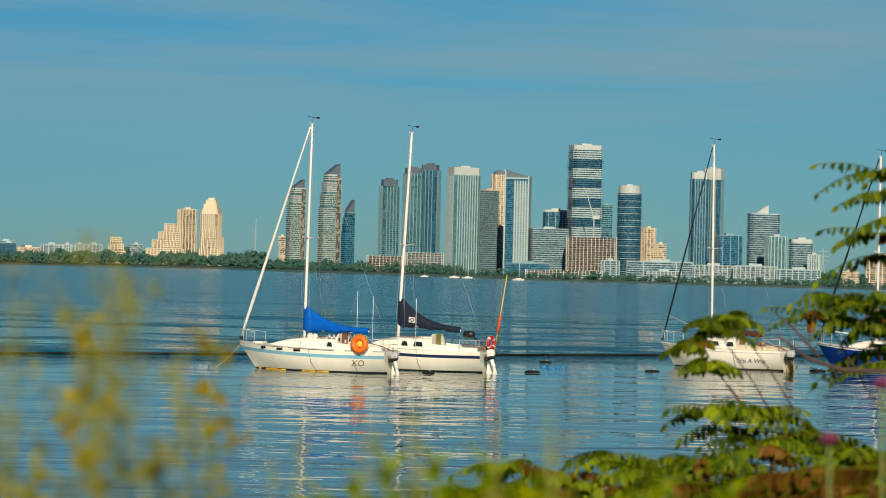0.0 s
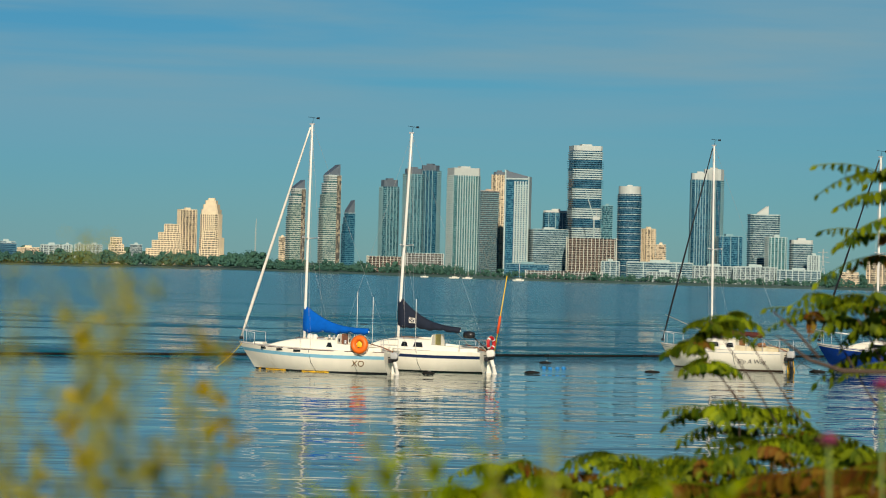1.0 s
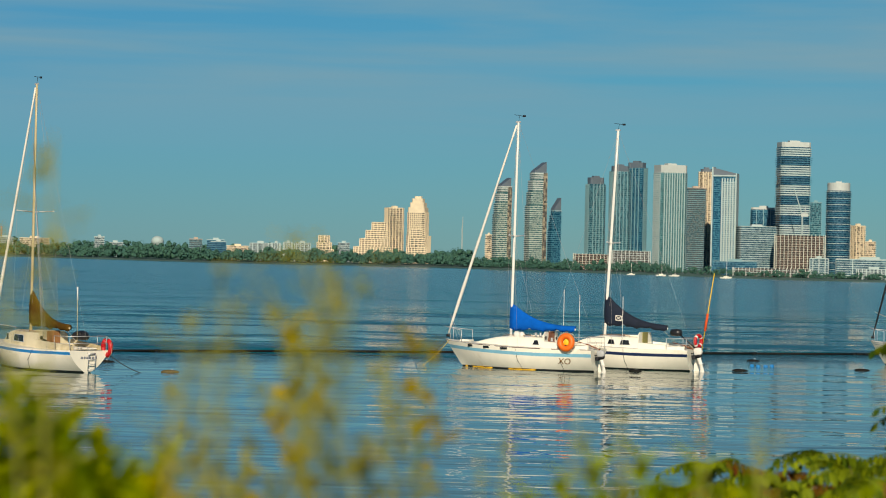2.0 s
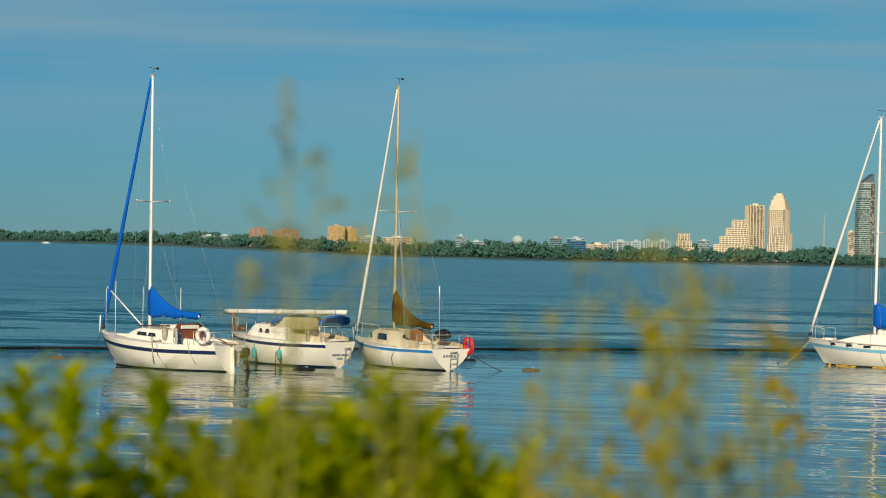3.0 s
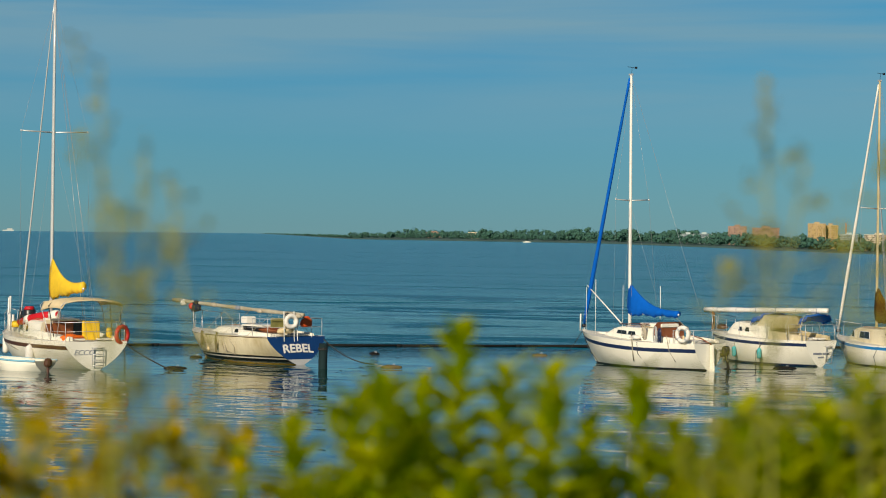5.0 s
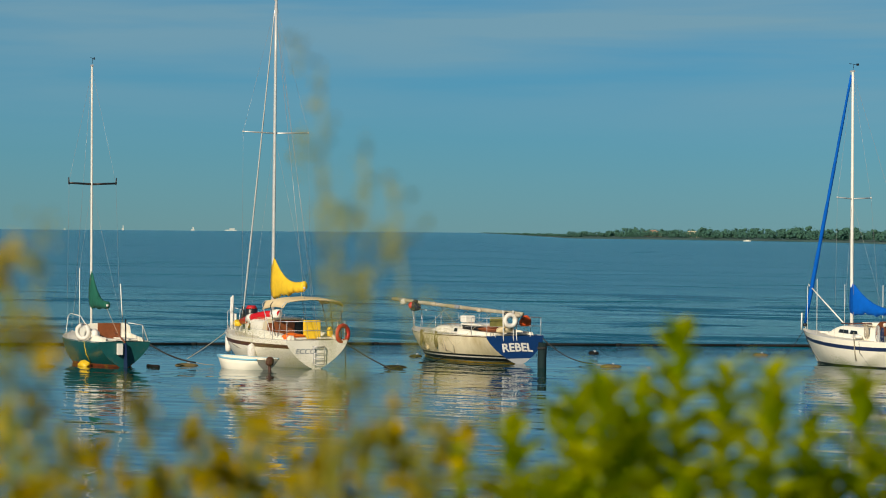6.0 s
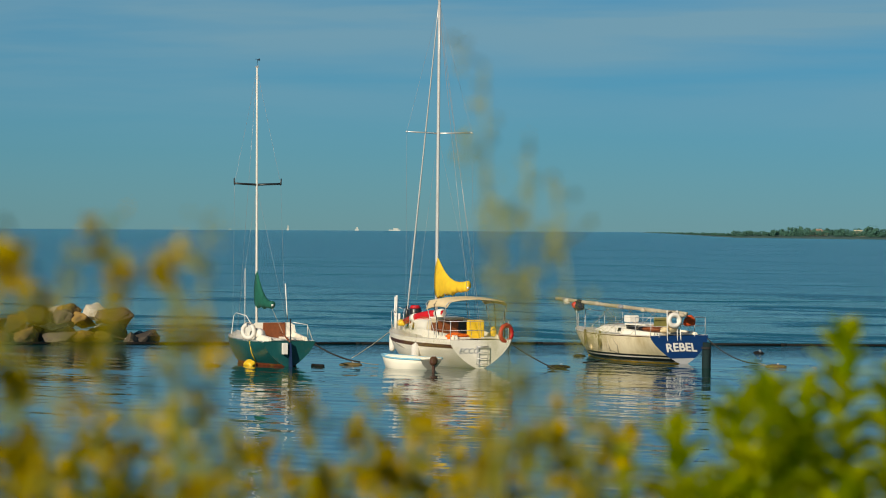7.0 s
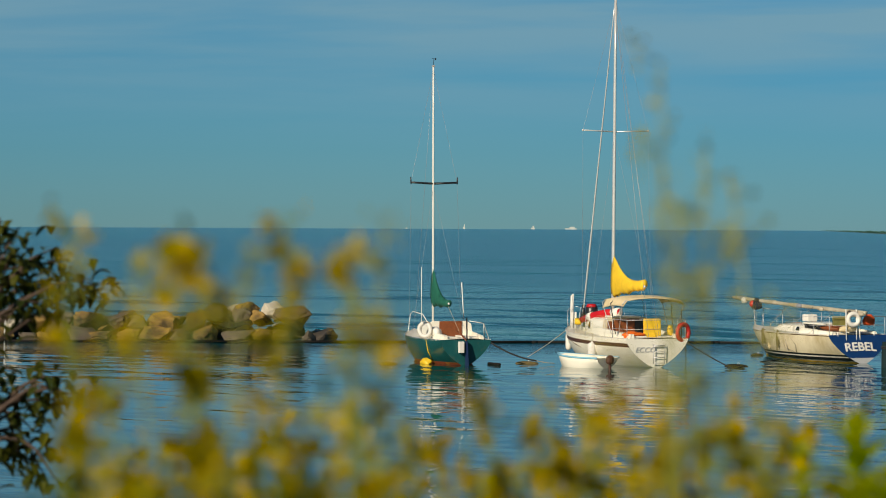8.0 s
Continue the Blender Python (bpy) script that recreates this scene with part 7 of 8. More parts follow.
def far_trees(name, a0, a1, step, depth, h0, h1, label):
    bm = bmesh.new()
    a = a0
    while a < a1:
        a += step * rng.uniform(0.4, 1.6)
        dense = 0.5 + 0.5 * nz(a * 1.1, 3.1)
        r = shore_far(a) + rng.uniform(*depth)
        h = rng.uniform(h0, h1) * rng.choice((0.8, 0.9, 1.0, 1.1)) * (0.75 + 0.5 * dense) * lerp(a, [17, 25.6, 25.7, 27.6], [1.0, 0.55, 1.0, 0.2])
        base = polar(a, r, land_z(a, r) - 0.5)
        tube(bm, [base, base + Vector((0, 0, h * 0.55))], [0.35, 0.15], 5, cap=False)
        wide = h * rng.uniform(0.42, 0.62)
        # leafy masses on the limbs, then loose sprays that break the outline
        for _ in range(11):
            u, v = rng.uniform(0, 6.283), rng.uniform(-0.9, 0.8)
            q = math.sqrt(1 - v * v) * rng.uniform(0.3, 0.95)
            c = base + Vector((wide * q * math.cos(u), wide * q * math.sin(u), h * 0.56 + v * h * 0.36))
            k, lumps = h * rng.uniform(0.09, 0.17), rng.uniform(0, 50)
            vs = [bm.verts.new(c + p * (k * (1 + 0.8 * nz(p.x * 2 + lumps, p.y * 2, p.z * 2)))) for p in LUMP[0]]
            for f in LUMP[1]:
                bm.faces.new([vs[n_] for n_ in f]).smooth = True
        for _ in range(46):
            u, v = rng.uniform(0, 6.283), rng.uniform(-0.8, 1)
            q = math.sqrt(max(0.0, 1 - v * v)) * rng.uniform(0.8, 1.05)
            c = base + Vector((wide * q * math.cos(u), wide * q * math.sin(u), h * 0.58 + v * h * 0.43))
            s = rng.uniform(0.5, 1.1)
            face = (Vector((q * math.cos(u), q * math.sin(u), v)) + Vector((rng.uniform(-1, 1), rng.uniform(-1, 1), rng.uniform(-1, 1))) * 0.4).normalized()
            d1 = face.cross(Vector((rng.uniform(-1, 1), rng.uniform(-1, 1), 0.3))).normalized() * s
            d2 = face.cross(d1).normalized() * s
            bm.faces.new([bm.verts.new(c + o) for o in (d1, d2, -d1, -d2)])
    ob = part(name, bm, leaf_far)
    tagged(ob, label, "trees", kind="stuff")


far_trees("far_woods", 4.0, 25.6, 0.050, (8, 90), 13, 22, "dense green trees along the far shore")
far_trees("far_woods", 4.0, 24.5, 0.075, (150, 420), 16, 26, "dense green trees behind the far shore")
far_trees("far_woods", -14.0, 4.0, 0.10, (4, 30), 6, 12, "small green trees along the city waterfront")
far_trees("far_woods", -14.0, -7.6, 0.07, (100, 300), 12, 20, "green trees beside the far city")
far_trees("far_woods", 25.3, 27.5, 0.03, (5, 60), 5, 6.5, "low distant trees thinning out along the shore")
far_trees("far_woods", -0.5, 4.2, 0.06, (10, 120), 10, 18, "green trees below the far towers")


# ---- small sailboats far off ----
def far_boat(az, r, ln, label, mast=True):
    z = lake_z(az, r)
    b = thing("sailboat", Matrix.Translation(polar(az, r, z)) @ Matrix.Rotation(radians(az + 10), 4, "Z"), label, "sailboat", "far boats")
    h = Hull(ln, ln * 0.32, ln * 0.12)
    bm = bmesh.new()
    secs = []
    for k in range(11):
        s = k / 10
        secs.append([Vector((p.x, y * p.y, p.z)) for y, p in ((1, h.at(s, h.sheer(s))), (1, h.at(s, 0)), (-1, h.at(s, 0)), (-1, h.at(s, h.sheer(s))))])
    loft(bm, secs, closed=True)
    part("hull", bm, MAT["gelcoat"], b)
    bm = bmesh.new()
    box(bm, ln * 0.3, ln * 0.7, -ln * 0.1, ln * 0.1, h.fb, h.fb * 1.6, 0.1)
    part("cabin", bm, MAT["gelcoat"], b)
    if mast:
        bm = bmesh.new()
        tube(bm, [(ln * 0.55, 0, h.fb), (ln * 0.55, 0, ln * 1.4)], 0.14, 6)
        part("mast", bm, MAT["whitemast"], b)


far_boat(-0.15, 2600, 11, "white sailboat moored far out on the lake")
far_boat(-0.45, 2650, 11, "white sailboat moored far out on the lake")
far_boat(-1.58, 2500, 12, "white sailboat moored far out on the lake")
far_boat(0.5, 2700, 9, "white sailboat moored far out on the lake")
far_boat(21.7, 3600, 12, "small white motor boat far out on the lake", mast=False)


# ---- works on the horizon ----
for k, (az, w, hgt) in enumerate(((33.2, 22, 13), (34.05, 7, 16), (35.6, 4, 20), (36.9, 5, 8), (29.3, 14, 4), (31.9, 18, 4))):
    hz_ = thing("industrial_works", Matrix.Translation(polar(az, 4890, -2.0)) @ Matrix.Rotation(radians(az), 4, "Z"), "pale industrial works far off on the horizon", "building", "horizon works")
    bm = bmesh.new()
    hgt *= 0.55
    prism(bm, rect(w, 8), 0, hgt * 0.6)
    prism(bm, [(x + w * 0.12, y) for x, y in rect(w * 0.45, 6)], hgt * 0.6, hgt)
    part("works_hall", bm, SLAB["pale"], hz_)
# ---- floating pipe, floats, pile, dinghy and breakwater ----
pipe = thing("floating_boom", Matrix.Identity(4), "long black floating pipe boom lying on the water", "boom")
line = [(34, 146), (21.5, 138), (10.6, 132), (-10.3, 121.6), (-22.4, 115.1), (-41.5, 103.9), (-55, 95.6), (-61.1, 90.6), (-67, 85.6), (-75.1, 79.2), (-88, 69)]
for (x0, y0), (x1, y1) in zip(line, line[1:]):
    n = max(1, round(math.hypot(x1 - x0, y1 - y0) / 6.0))
    for k in range(n):
        a = Vector((x0 + (x1 - x0) * k / n, y0 + (y1 - y0) * k / n, 0.045))
        b_ = Vector((x0 + (x1 - x0) * (k + 1) / n, y0 + (y1 - y0) * (k + 1) / n, 0.045))
        bm = bmesh.new()
        d = (b_ - a).normalized() * 0.06
        tube(bm, [a + d, (a + b_) / 2 + Vector((0, 0, 0.012 * math.sin(k * 2.7))), b_ - d], 0.06, 10)
        tube(bm, [b_ - d * 2, b_ + d * 2], 0.072, 10)
        part("pipe_length", bm, MAT["rubber"], pipe, smooth=True)


def mooring_float(x, y, ln=0.75, turn=0.0, mat=None, label="dark worn mooring float on the water"):
    f = thing("mooring_float", pose(x, y, 0, 0, 0, turn), label, "float", "mooring floats")
    bm = bmesh.new()
    prof = [(-0.5, 0.1), (-0.46, 0.45), (-0.36, 0.75), (-0.15, 1.0), (0.1, 0.92), (0.34, 0.72), (0.46, 0.4), (0.5, 0.1)]
    tube(bm, [(u * ln, 0.02 * math.sin(u * 9), 0.0) for u, _ in prof], [0.095 * v for _, v in prof], 10, flat=2.2)
    part("float_body", bm, mat or MAT["rubber"], f, smooth=True)
    bm = bmesh.new()
    torus(bm, 0.03, 0.010, Matrix.Translation((ln * 0.1, 0, 0.10)) @ Matrix.Rotation(radians(90), 4, "X"), seg=12, sub=6)
    part("ring", bm, MAT["steel"], f, smooth=True)


worn = material("algae_stained_float", (0.12, 0.09, 0.03), 0.8, vary=0.4, scale=5, bump=0.4)
mooring_float(4.0, 110.6, 0.7, 10)
mooring_float(5.0, 121.1, 0.6, -8)
mooring_float(9.5, 114.0, 0.7, 5)
mooring_float(17.6, 118.7, 0.8, 12)
mooring_float(-0.5, 107.6, 0.55, 0)
mooring_float(-18.4, 97.3, 0.7, 15, worn, "brown algae-stained mooring float on the water")
mooring_float(-37.8, 97.0, 0.65, 10, worn, "brown algae-stained mooring float on the water")
mooring_float(-39.2, 85.5, 0.8, 25, worn, "brown algae-stained mooring float on the water")
mooring_float(-44.1, 94.5, 0.4, 20)
mooring_float(-22.4, 104.0, 0.8, 0)
mooring_float(-26.4, 93.2, 0.9, 18)
mooring_float(-52.2, 76.9, 0.85, 30, worn, "brown algae-stained mooring float on the water")
mooring_float(-45.4, 80.3, 0.85, 33)
mooring_float(-48.6, 87.6, 0.5, 33)
mooring_float(-43.7, 93.7, 0.35, 20)
mooring_float(-55.7, 73.2, 0.6, 40, worn, "brown algae-stained mooring float on the water")
for k, (x, y) in enumerate(((4.7, 115.2), (4.95, 114.6), (5.3, 115.0), (5.6, 115.5))):
    b = thing("pot_buoy", pose(x, y, 0, 0, 0, 40 * k), "small bright blue plastic buoy on the water", "buoy", "blue buoys")
    bm = bmesh.new()
    tube(bm, [(0, 0, -0.06), (0, 0, -0.02), (0, 0, 0.07), (0, 0, 0.11)], [0.05, 0.1, 0.1, 0.04], 10)
    part("buoy_body", bm, MAT["midblue"], b, smooth=True)
mk = thing("marker_buoy", pose(3.5, 54.0, 0), "red and white marker buoy near the bank", "buoy")
bm = bmesh.new()
tube(bm, [(0, 0, -0.1), (0, 0, 0.0), (0, 0, 0.16), (0, 0, 0.2)], [0.05, 0.11, 0.11, 0.07], 12)
part("buoy_body", bm, MAT["whitevinyl"], mk, smooth=True)
bm = bmesh.new()
tube(bm, [(0.04, 0, 0.2), (0.05, 0, 0.26), (0.06, 0, 0.36), (0.06, 0, 0.4)], [0.06, 0.11, 0.09, 0.03], 12)
part("buoy_cap", bm, MAT["tape"], mk, "orange-red cap", smooth=True)

pl = thing("mooring_pile", pose(-40.9, 83.2, 0), "dark wet timber mooring pile", "pile")
bm = bmesh.new()
tube(bm, [(0, 0, -1.5), (0, 0, 0.3), (0.02, 0, 0.92)], [0.17, 0.165, 0.155], 14)
part("pile_shaft", bm, MAT["pile"], pl, smooth=True)
bm = bmesh.new()
torus(bm, 0.17, 0.02, Matrix.Translation((0, 0, 0.75)), seg=18, sub=6)
torus(bm, 0.17, 0.02, Matrix.Translation((0, 0, 0.70)), seg=18, sub=6)
part("rope_turns", bm, MAT["darkrope"], pl, smooth=True)

# dinghy alongside
dg = thing("dinghy", pose(-48.2, 76.1, 0, 0, 0, 168), "small white dinghy with blue gunwale beside a sailboat", "dinghy")
dh = Hull(2.5, 1.25, 0.36, tr=0.85, rake=0.4, rise=0.25, full=0.4)
bm = bmesh.new()
for side in (1, -1):
    secs = []
    for k in range(15):
        s = k / 14
        sh = dh.sheer(s)
        o = [dh.at(s, z) for z in (sh, sh * 0.6, sh * 0.3, 0.0, -0.1)]
        i = [p + Vector((0, -0.04 if p.y > 0.05 else 0, 0.02)) for p in (o[0], o[1], o[2])]
        secs.append([Vector((p.x, p.y * side, p.z)) for p in reversed(o)] + [Vector((p.x, p.y * side, p.z)) for p in i])
    loft(bm, secs)
loft(bm, [[dh.at(s, dh.sheer(s) * 0.3) * 1.0, dh.at(s, dh.sheer(s) * 0.3) * 1.0 - Vector((0, 2 * dh.at(s, dh.sheer(s) * 0.3).y, 0))] for s in (0, 0.3, 0.6, 0.9)])
part("dinghy_hull", bm, MAT["gelcoat"], dg, smooth=True)
for side in (1, -1):
    bm = bmesh.new()
    tube(bm, [Vector((p.x, p.y * side, p.z)) for p in (dh.at(k / 14, dh.sheer(k / 14)) for k in range(15))], 0.035, 8)
    part("gunwale", bm, MAT["lightblue"], dg, "pale blue gunwale", smooth=True)
bm = bmesh.new()
zs = [dh.sheer(0) * v for v in (1, 0.6, 0.3, 0, -0.2)]
lft = [dh.at(0, z) for z in zs]
ring = [bm.verts.new(p) for p in lft] + [bm.verts.new((p.x, -p.y, p.z)) for p in reversed(lft)]
bm.faces.new(ring)
bmesh.ops.solidify(bm, geom=bm.faces[:], thickness=0.03)
part("dinghy_transom", bm, MAT["gelcoat"], dg)
bm = bmesh.new()
box(bm, 0.95, 1.2, -0.52, 0.52, 0.24, 0.27, 0.01)
part("thwart", bm, MAT["teak"], dg)

ob_ = part("dinghy_motor", bmesh.new(), MAT["brownstripe"], dg, "small rusty brown outboard on the dinghy")
bm = bmesh.new()
tube(bm, [(-0.1, 0, -0.2), (-0.1, 0, 0.2)], 0.05, 8)
tube(bm, [(-0.1, 0, 0.16), (-0.1, 0, 0.24), (-0.12, 0, 0.4), (-0.12, 0, 0.47)], [0.10, 0.15, 0.14, 0.06], 10)
bm.to_mesh(ob_.data)
bm.free()

# rock breakwater: every stone a part
STONES = [material("grey_armour_stone", (0.13, 0.105, 0.075), 0.9, vary=0.5, scale=1.6, bump=1.0, bump_scale=6, stain=(0.05, 0.04, 0.025), stain_at=(0.45, 0.62)),
          material("pale_armour_stone", (0.54, 0.49, 0.38), 0.9, vary=0.3, scale=1.6, bump=1.0, bump_scale=6, stain=(0.16, 0.13, 0.08), stain_at=(0.52, 0.7)),
          material("ochre_armour_stone", (0.34, 0.21, 0.05), 0.9, vary=0.5, scale=1.6, bump=1.0, bump_scale=6, stain=(0.06, 0.042, 0.02), stain_at=(0.45, 0.62)),
          material("dark_armour_stone", (0.055, 0.045, 0.035), 0.9, vary=0.4, scale=1.6, bump=1.0, bump_scale=6, stain=(0.14, 0.10, 0.05), stain_at=(0.55, 0.7))]
bw = thing("rock_breakwater", Matrix.Identity(4), "breakwater of heaped grey and ochre armour stones", "breakwater")


def stone(x, y, z, a, b, c, turn, mat, seed):
    """An angular quarried block: a hull of a few corners, its edges broken and its faces roughened."""
    r = random.Random(seed)
    bm = bmesh.new()
    for k in range(13):
        v = Vector((r.gauss(0, 1), r.gauss(0, 1), r.gauss(0, 1))).normalized() * r.uniform(0.85, 1.1)
        bm.verts.new((max(-0.86, min(0.86, v.x)), max(-0.86, min(0.86, v.y)), max(-0.8, min(0.8, v.z))))
    hull = bmesh.ops.convex_hull(bm, input=bm.verts[:])
    bmesh.ops.delete(bm, geom=[g for g in hull["geom_interior"] if isinstance(g, bmesh.types.BMVert)], context="VERTS")
    bmesh.ops.subdivide_edges(bm, edges=bm.edges[:], cuts=4, use_grid_fill=True)
    bmesh.ops.smooth_vert(bm, verts=bm.verts[:], factor=0.45, use_axis_x=True, use_axis_y=True, use_axis_z=True)
    for v in bm.verts:
        p = v.co
        k = 1 + 0.10 * nz(p.x * 2.3 + seed, p.y * 2.3, p.z * 2.3) + 0.09 * nz(p.x * 5 + seed, p.y * 5, p.z * 5)
        v.co = Vector((p.x * a * k, p.y * b * k, p.z * c * k)) * 1.12
    ob = part("stone", bm, mat, bw)
    ob.location, ob.rotation_euler = (x, y, z), (r.uniform(-0.4, 0.4), r.uniform(-0.4, 0.4), turn)


rs = random.Random(21)
end, far_end = Vector((-70.9, 87.9, 0)), Vector((-92.0, 68.6, 0))
along = (far_end - end).normalized()
across = Vector((along.y, -along.x, 0))
for k in range(25):
    u = k * 1.1
    for row in range(4):
        big = rs.uniform(0.48, 0.86)
        # row 0 stands at the water towards the bank, 1 and 2 rise behind it, 3 is the far foot
        out_ = (-0.35, 0.5, 1.3, 2.2)[row] + rs.uniform(-0.2, 0.2)
        zz = (0.18, 0.72, 0.88, 0.2)[row] * (0.88 + 0.3 * nz(k * 0.7, row * 3.0))
        if u < 1.0:
            zz, big = 0.1, big * 0.75
        elif u < 5.5 and row in (1, 2):
            zz += 0.32
        q = end + along * (u + rs.uniform(-0.25, 0.25) + 0.5 * (row % 2)) - across * out_
        stone(q.x, q.y, zz, big * rs.uniform(1.0, 1.35), big, big * rs.uniform(0.6, 0.85), rs.uniform(0, 3.1), STONES[rs.choice((0, 0, 0, 1, 2, 2, 2, 3))], k * 4 + row)
for d, ww, zz, m in ((2.0, 0.72, 1.25, 1), (4.4, 0.75, 1.2, 0), (3.2, 0.62, 1.3, 2)):
    q = end + along * d - across * 0.9
    stone(q.x, q.y, zz, ww, ww * 0.8, ww * 0.6, 0.4 * d, STONES[m], 300 + int(d * 10))
for d, ww in ((5.6, 0.7), (10.9, 0.75), (1.4, 0.6), (16.0, 0.7)):
    q = end + along * d + across * 0.75
    stone(q.x, q.y, 0.35, ww * 1.3, ww, ww * 0.6, 0.7 * d, STONES[1], 340 + int(d * 10))
bt = thing("marker_stake", pose(-77.6, 75.3, 0), "thin white stake standing by the breakwater", "stake")
bm = bmesh.new()
tube(bm, [(0, 0, -0.5), (0.05, 0, 0.6), (0.12, 0, 1.35)], 0.03, 8)
part("stake_rod", bm, MAT["whitevinyl"], bt, smooth=True)

# ---- plants of the near bank ----
def spot(az, el, d):
    a = radians(az)
    return Vector((-math.sin(a) * d, math.cos(a) * d, EYE + d * math.tan(radians(el))))


weed_leaf = leafy("goldenrod_leaf", (0.32, 0.44, 0.0), (0.60, 0.60, 0.0), 0.3, through=0.55, sheen=0.05)
weed_stem = material("green_stem", (0.14, 0.20, 0.04), 0.7, vary=0.2)
dry_stem = material("dry_stem", (0.26, 0.26, 0.04), 0.8, vary=0.3)
flower_leaf = leafy("wildflower_leaf", (0.09, 0.14, 0.0), (0.26, 0.27, 0.0), 0.3, through=0.4)
flower = leafy("yellow_flower", (0.56, 0.37, 0.0), (0.25, 0.25, 0.0), 0.35, through=0.3, sheen=0.0)
dry_flower = leafy("faded_seed_head", (0.42, 0.35, 0.0), (0.20, 0.22, 0.0), 0.3, through=0.3)
sumac_leaf = leafy("sumac_leaf", (0.030, 0.074, 0.005), (0.21, 0.26, 0.004), 0.4, through=0.28, sheen=0.12)
sumac_red = leafy("reddening_leaf", (0.15, 0.05, 0.008), (0.19, 0.13, 0.010), 0.35, sheen=0.12)
shrub_leaf = leafy("shrub_leaf", (0.012, 0.026, 0.005), (0.07, 0.075, 0.006), 0.4, through=0.12, sheen=0.15)
pink = leafy("pink_petal", (0.55, 0.10, 0.22), (0.45, 0.12, 0.25), 0.2)
twig = material("brown_twig", (0.075, 0.048, 0.034), 0.85, vary=0.3, scale=20)


def blade(bm, base, way, up, ln, wid, droop=0.3, fold=0.25):
    """A pointed leaf: two folded strips that bend down towards the tip."""
    way = way.normalized()
    side = way.cross(up)
    side = side.normalized() if side.length > 1e-4 else Vector((1, 0, 0))
    nrm = side.cross(way).normalized()
    mids, lf, rt = [], [], []
    for k, (u, w) in enumerate(((0, 0.12), (0.25, 0.85), (0.5, 1.0), (0.78, 0.62), (1.0, 0.03))):
        c = base + way * (ln * u) - nrm * (ln * droop * u * u)
        mids.append(bm.verts.new(c))
        lf.append(bm.verts.new(c + side * (wid * w / 2) + nrm * (wid * w * fold)))
        rt.append(bm.verts.new(c - side * (wid * w / 2) + nrm * (wid * w * fold)))
    for k in range(4):
        bm.faces.new((mids[k], mids[k + 1], lf[k + 1], lf[k]))
        bm.faces.new((mids[k], rt[k], rt[k + 1], mids[k + 1]))


pr = random.Random(5)
UP = Vector((0, 0, 1))


def goldenrod(az, el, d, leaves=90, size=1.0):
    tip = spot(az, el, d)
    root = Vector((tip.x * 1.0 + pr.uniform(-0.08, 0.08), tip.y + pr.uniform(-0.05, 0.05), 0))
    root.z = bank_z(root.x, root.y) - 0.03
    g = thing("goldenrod_plant", Matrix.Translation(root), "tall leafy green goldenrod plant on the bank", "plant", "goldenrod plants")
    ax = tip - root
    bend = Vector((pr.uniform(-0.05, 0.05), pr.uniform(-0.05, 0.05), 0))
    at = lambda u: ax * u + bend * math.sin(math.pi * u)
    bm = bmesh.new()
    tube(bm, [at(k / 8) for k in range(9)], [0.0055 * (1 - 0.7 * k / 8) for k in range(9)], 6)
    part("stem", bm, weed_stem, g, smooth=True)
    bm = bmesh.new()
    low = 1 - 0.65 / ax.length
    for k in range(leaves):
        f = (k / leaves) ** 0.8
        u = low + (1 - low) * f
        ang = k * 2.4 + pr.uniform(-0.3, 0.3)
        out_ = Vector((math.cos(ang), math.sin(ang), 0))
        rise = 0.05 + 1.3 * f ** 4 + pr.uniform(-0.25, 0.35)
        ln = (0.095 - 0.060 * f ** 2) * pr.uniform(0.7, 1.25) * size
        blade(bm, at(u), out_ + UP * (rise + 0.1), UP, ln, ln * 0.42, pr.uniform(0.15, 0.45))
    lv = part("leaves", bm, weed_leaf, g)
    lv["kind"] = "stuff"
    # a few side shoots
    for s_ in range(pr.choice((1, 2, 3))):
        u0 = low + (1 - low) * pr.uniform(0.25, 0.7)
        ang = pr.uniform(0, 6.28)
        ln = pr.uniform(0.10, 0.2)
        top = at(u0) + Vector((math.cos(ang) * ln * 0.6, math.sin(ang) * ln * 0.6, ln))
        bm = bmesh.new()
        tube(bm, [at(u0), (at(u0) + top) / 2 + Vector((math.cos(ang) * 0.02, math.sin(ang) * 0.02, -0.01)), top], 0.0025, 5)
        for k in range(26):
            f = k / 26
            an = k * 2.4
            p = at(u0).lerp(top, 0.2 + 0.8 * f)
            blade(bm, p, Vector((math.cos(an), math.sin(an), 0.5 + 1.2 * f)), UP, (0.06 - 0.03 * f) * size, 0.014 * size, 0.25)
        sh = part("side_shoot", bm, weed_leaf, g)
        sh["kind"] = "stuff"


GOLDENROD = [
    (26.95, -4.33), (25.45, -3.83), (24.76, -3.43), (23.88, -3.35), (23.08, -2.17), (22.05, -3.13), (21.05, -3.18), (20.25, -4.38), (19.15, -3.28),
    (18.0, -4.6), (17.1, -4.38), (16.25, -3.83), (15.45, -4.83), (14.85, -4.08), (14.15, -3.16), (13.45, -4.03), (12.55, -4.93), (11.36, -5.44)]
for a, e in GOLDENROD:
    goldenrod(a, e - 0.05, 3.0 + 0.4 * pr.random(), 98, 1.4)
for k in range(11):
    goldenrod(pr.uniform(11.0, 27.2), pr.uniform(-6.6, -5.1), 2.9 + 0.6 * pr.random(), 95, 1.35)
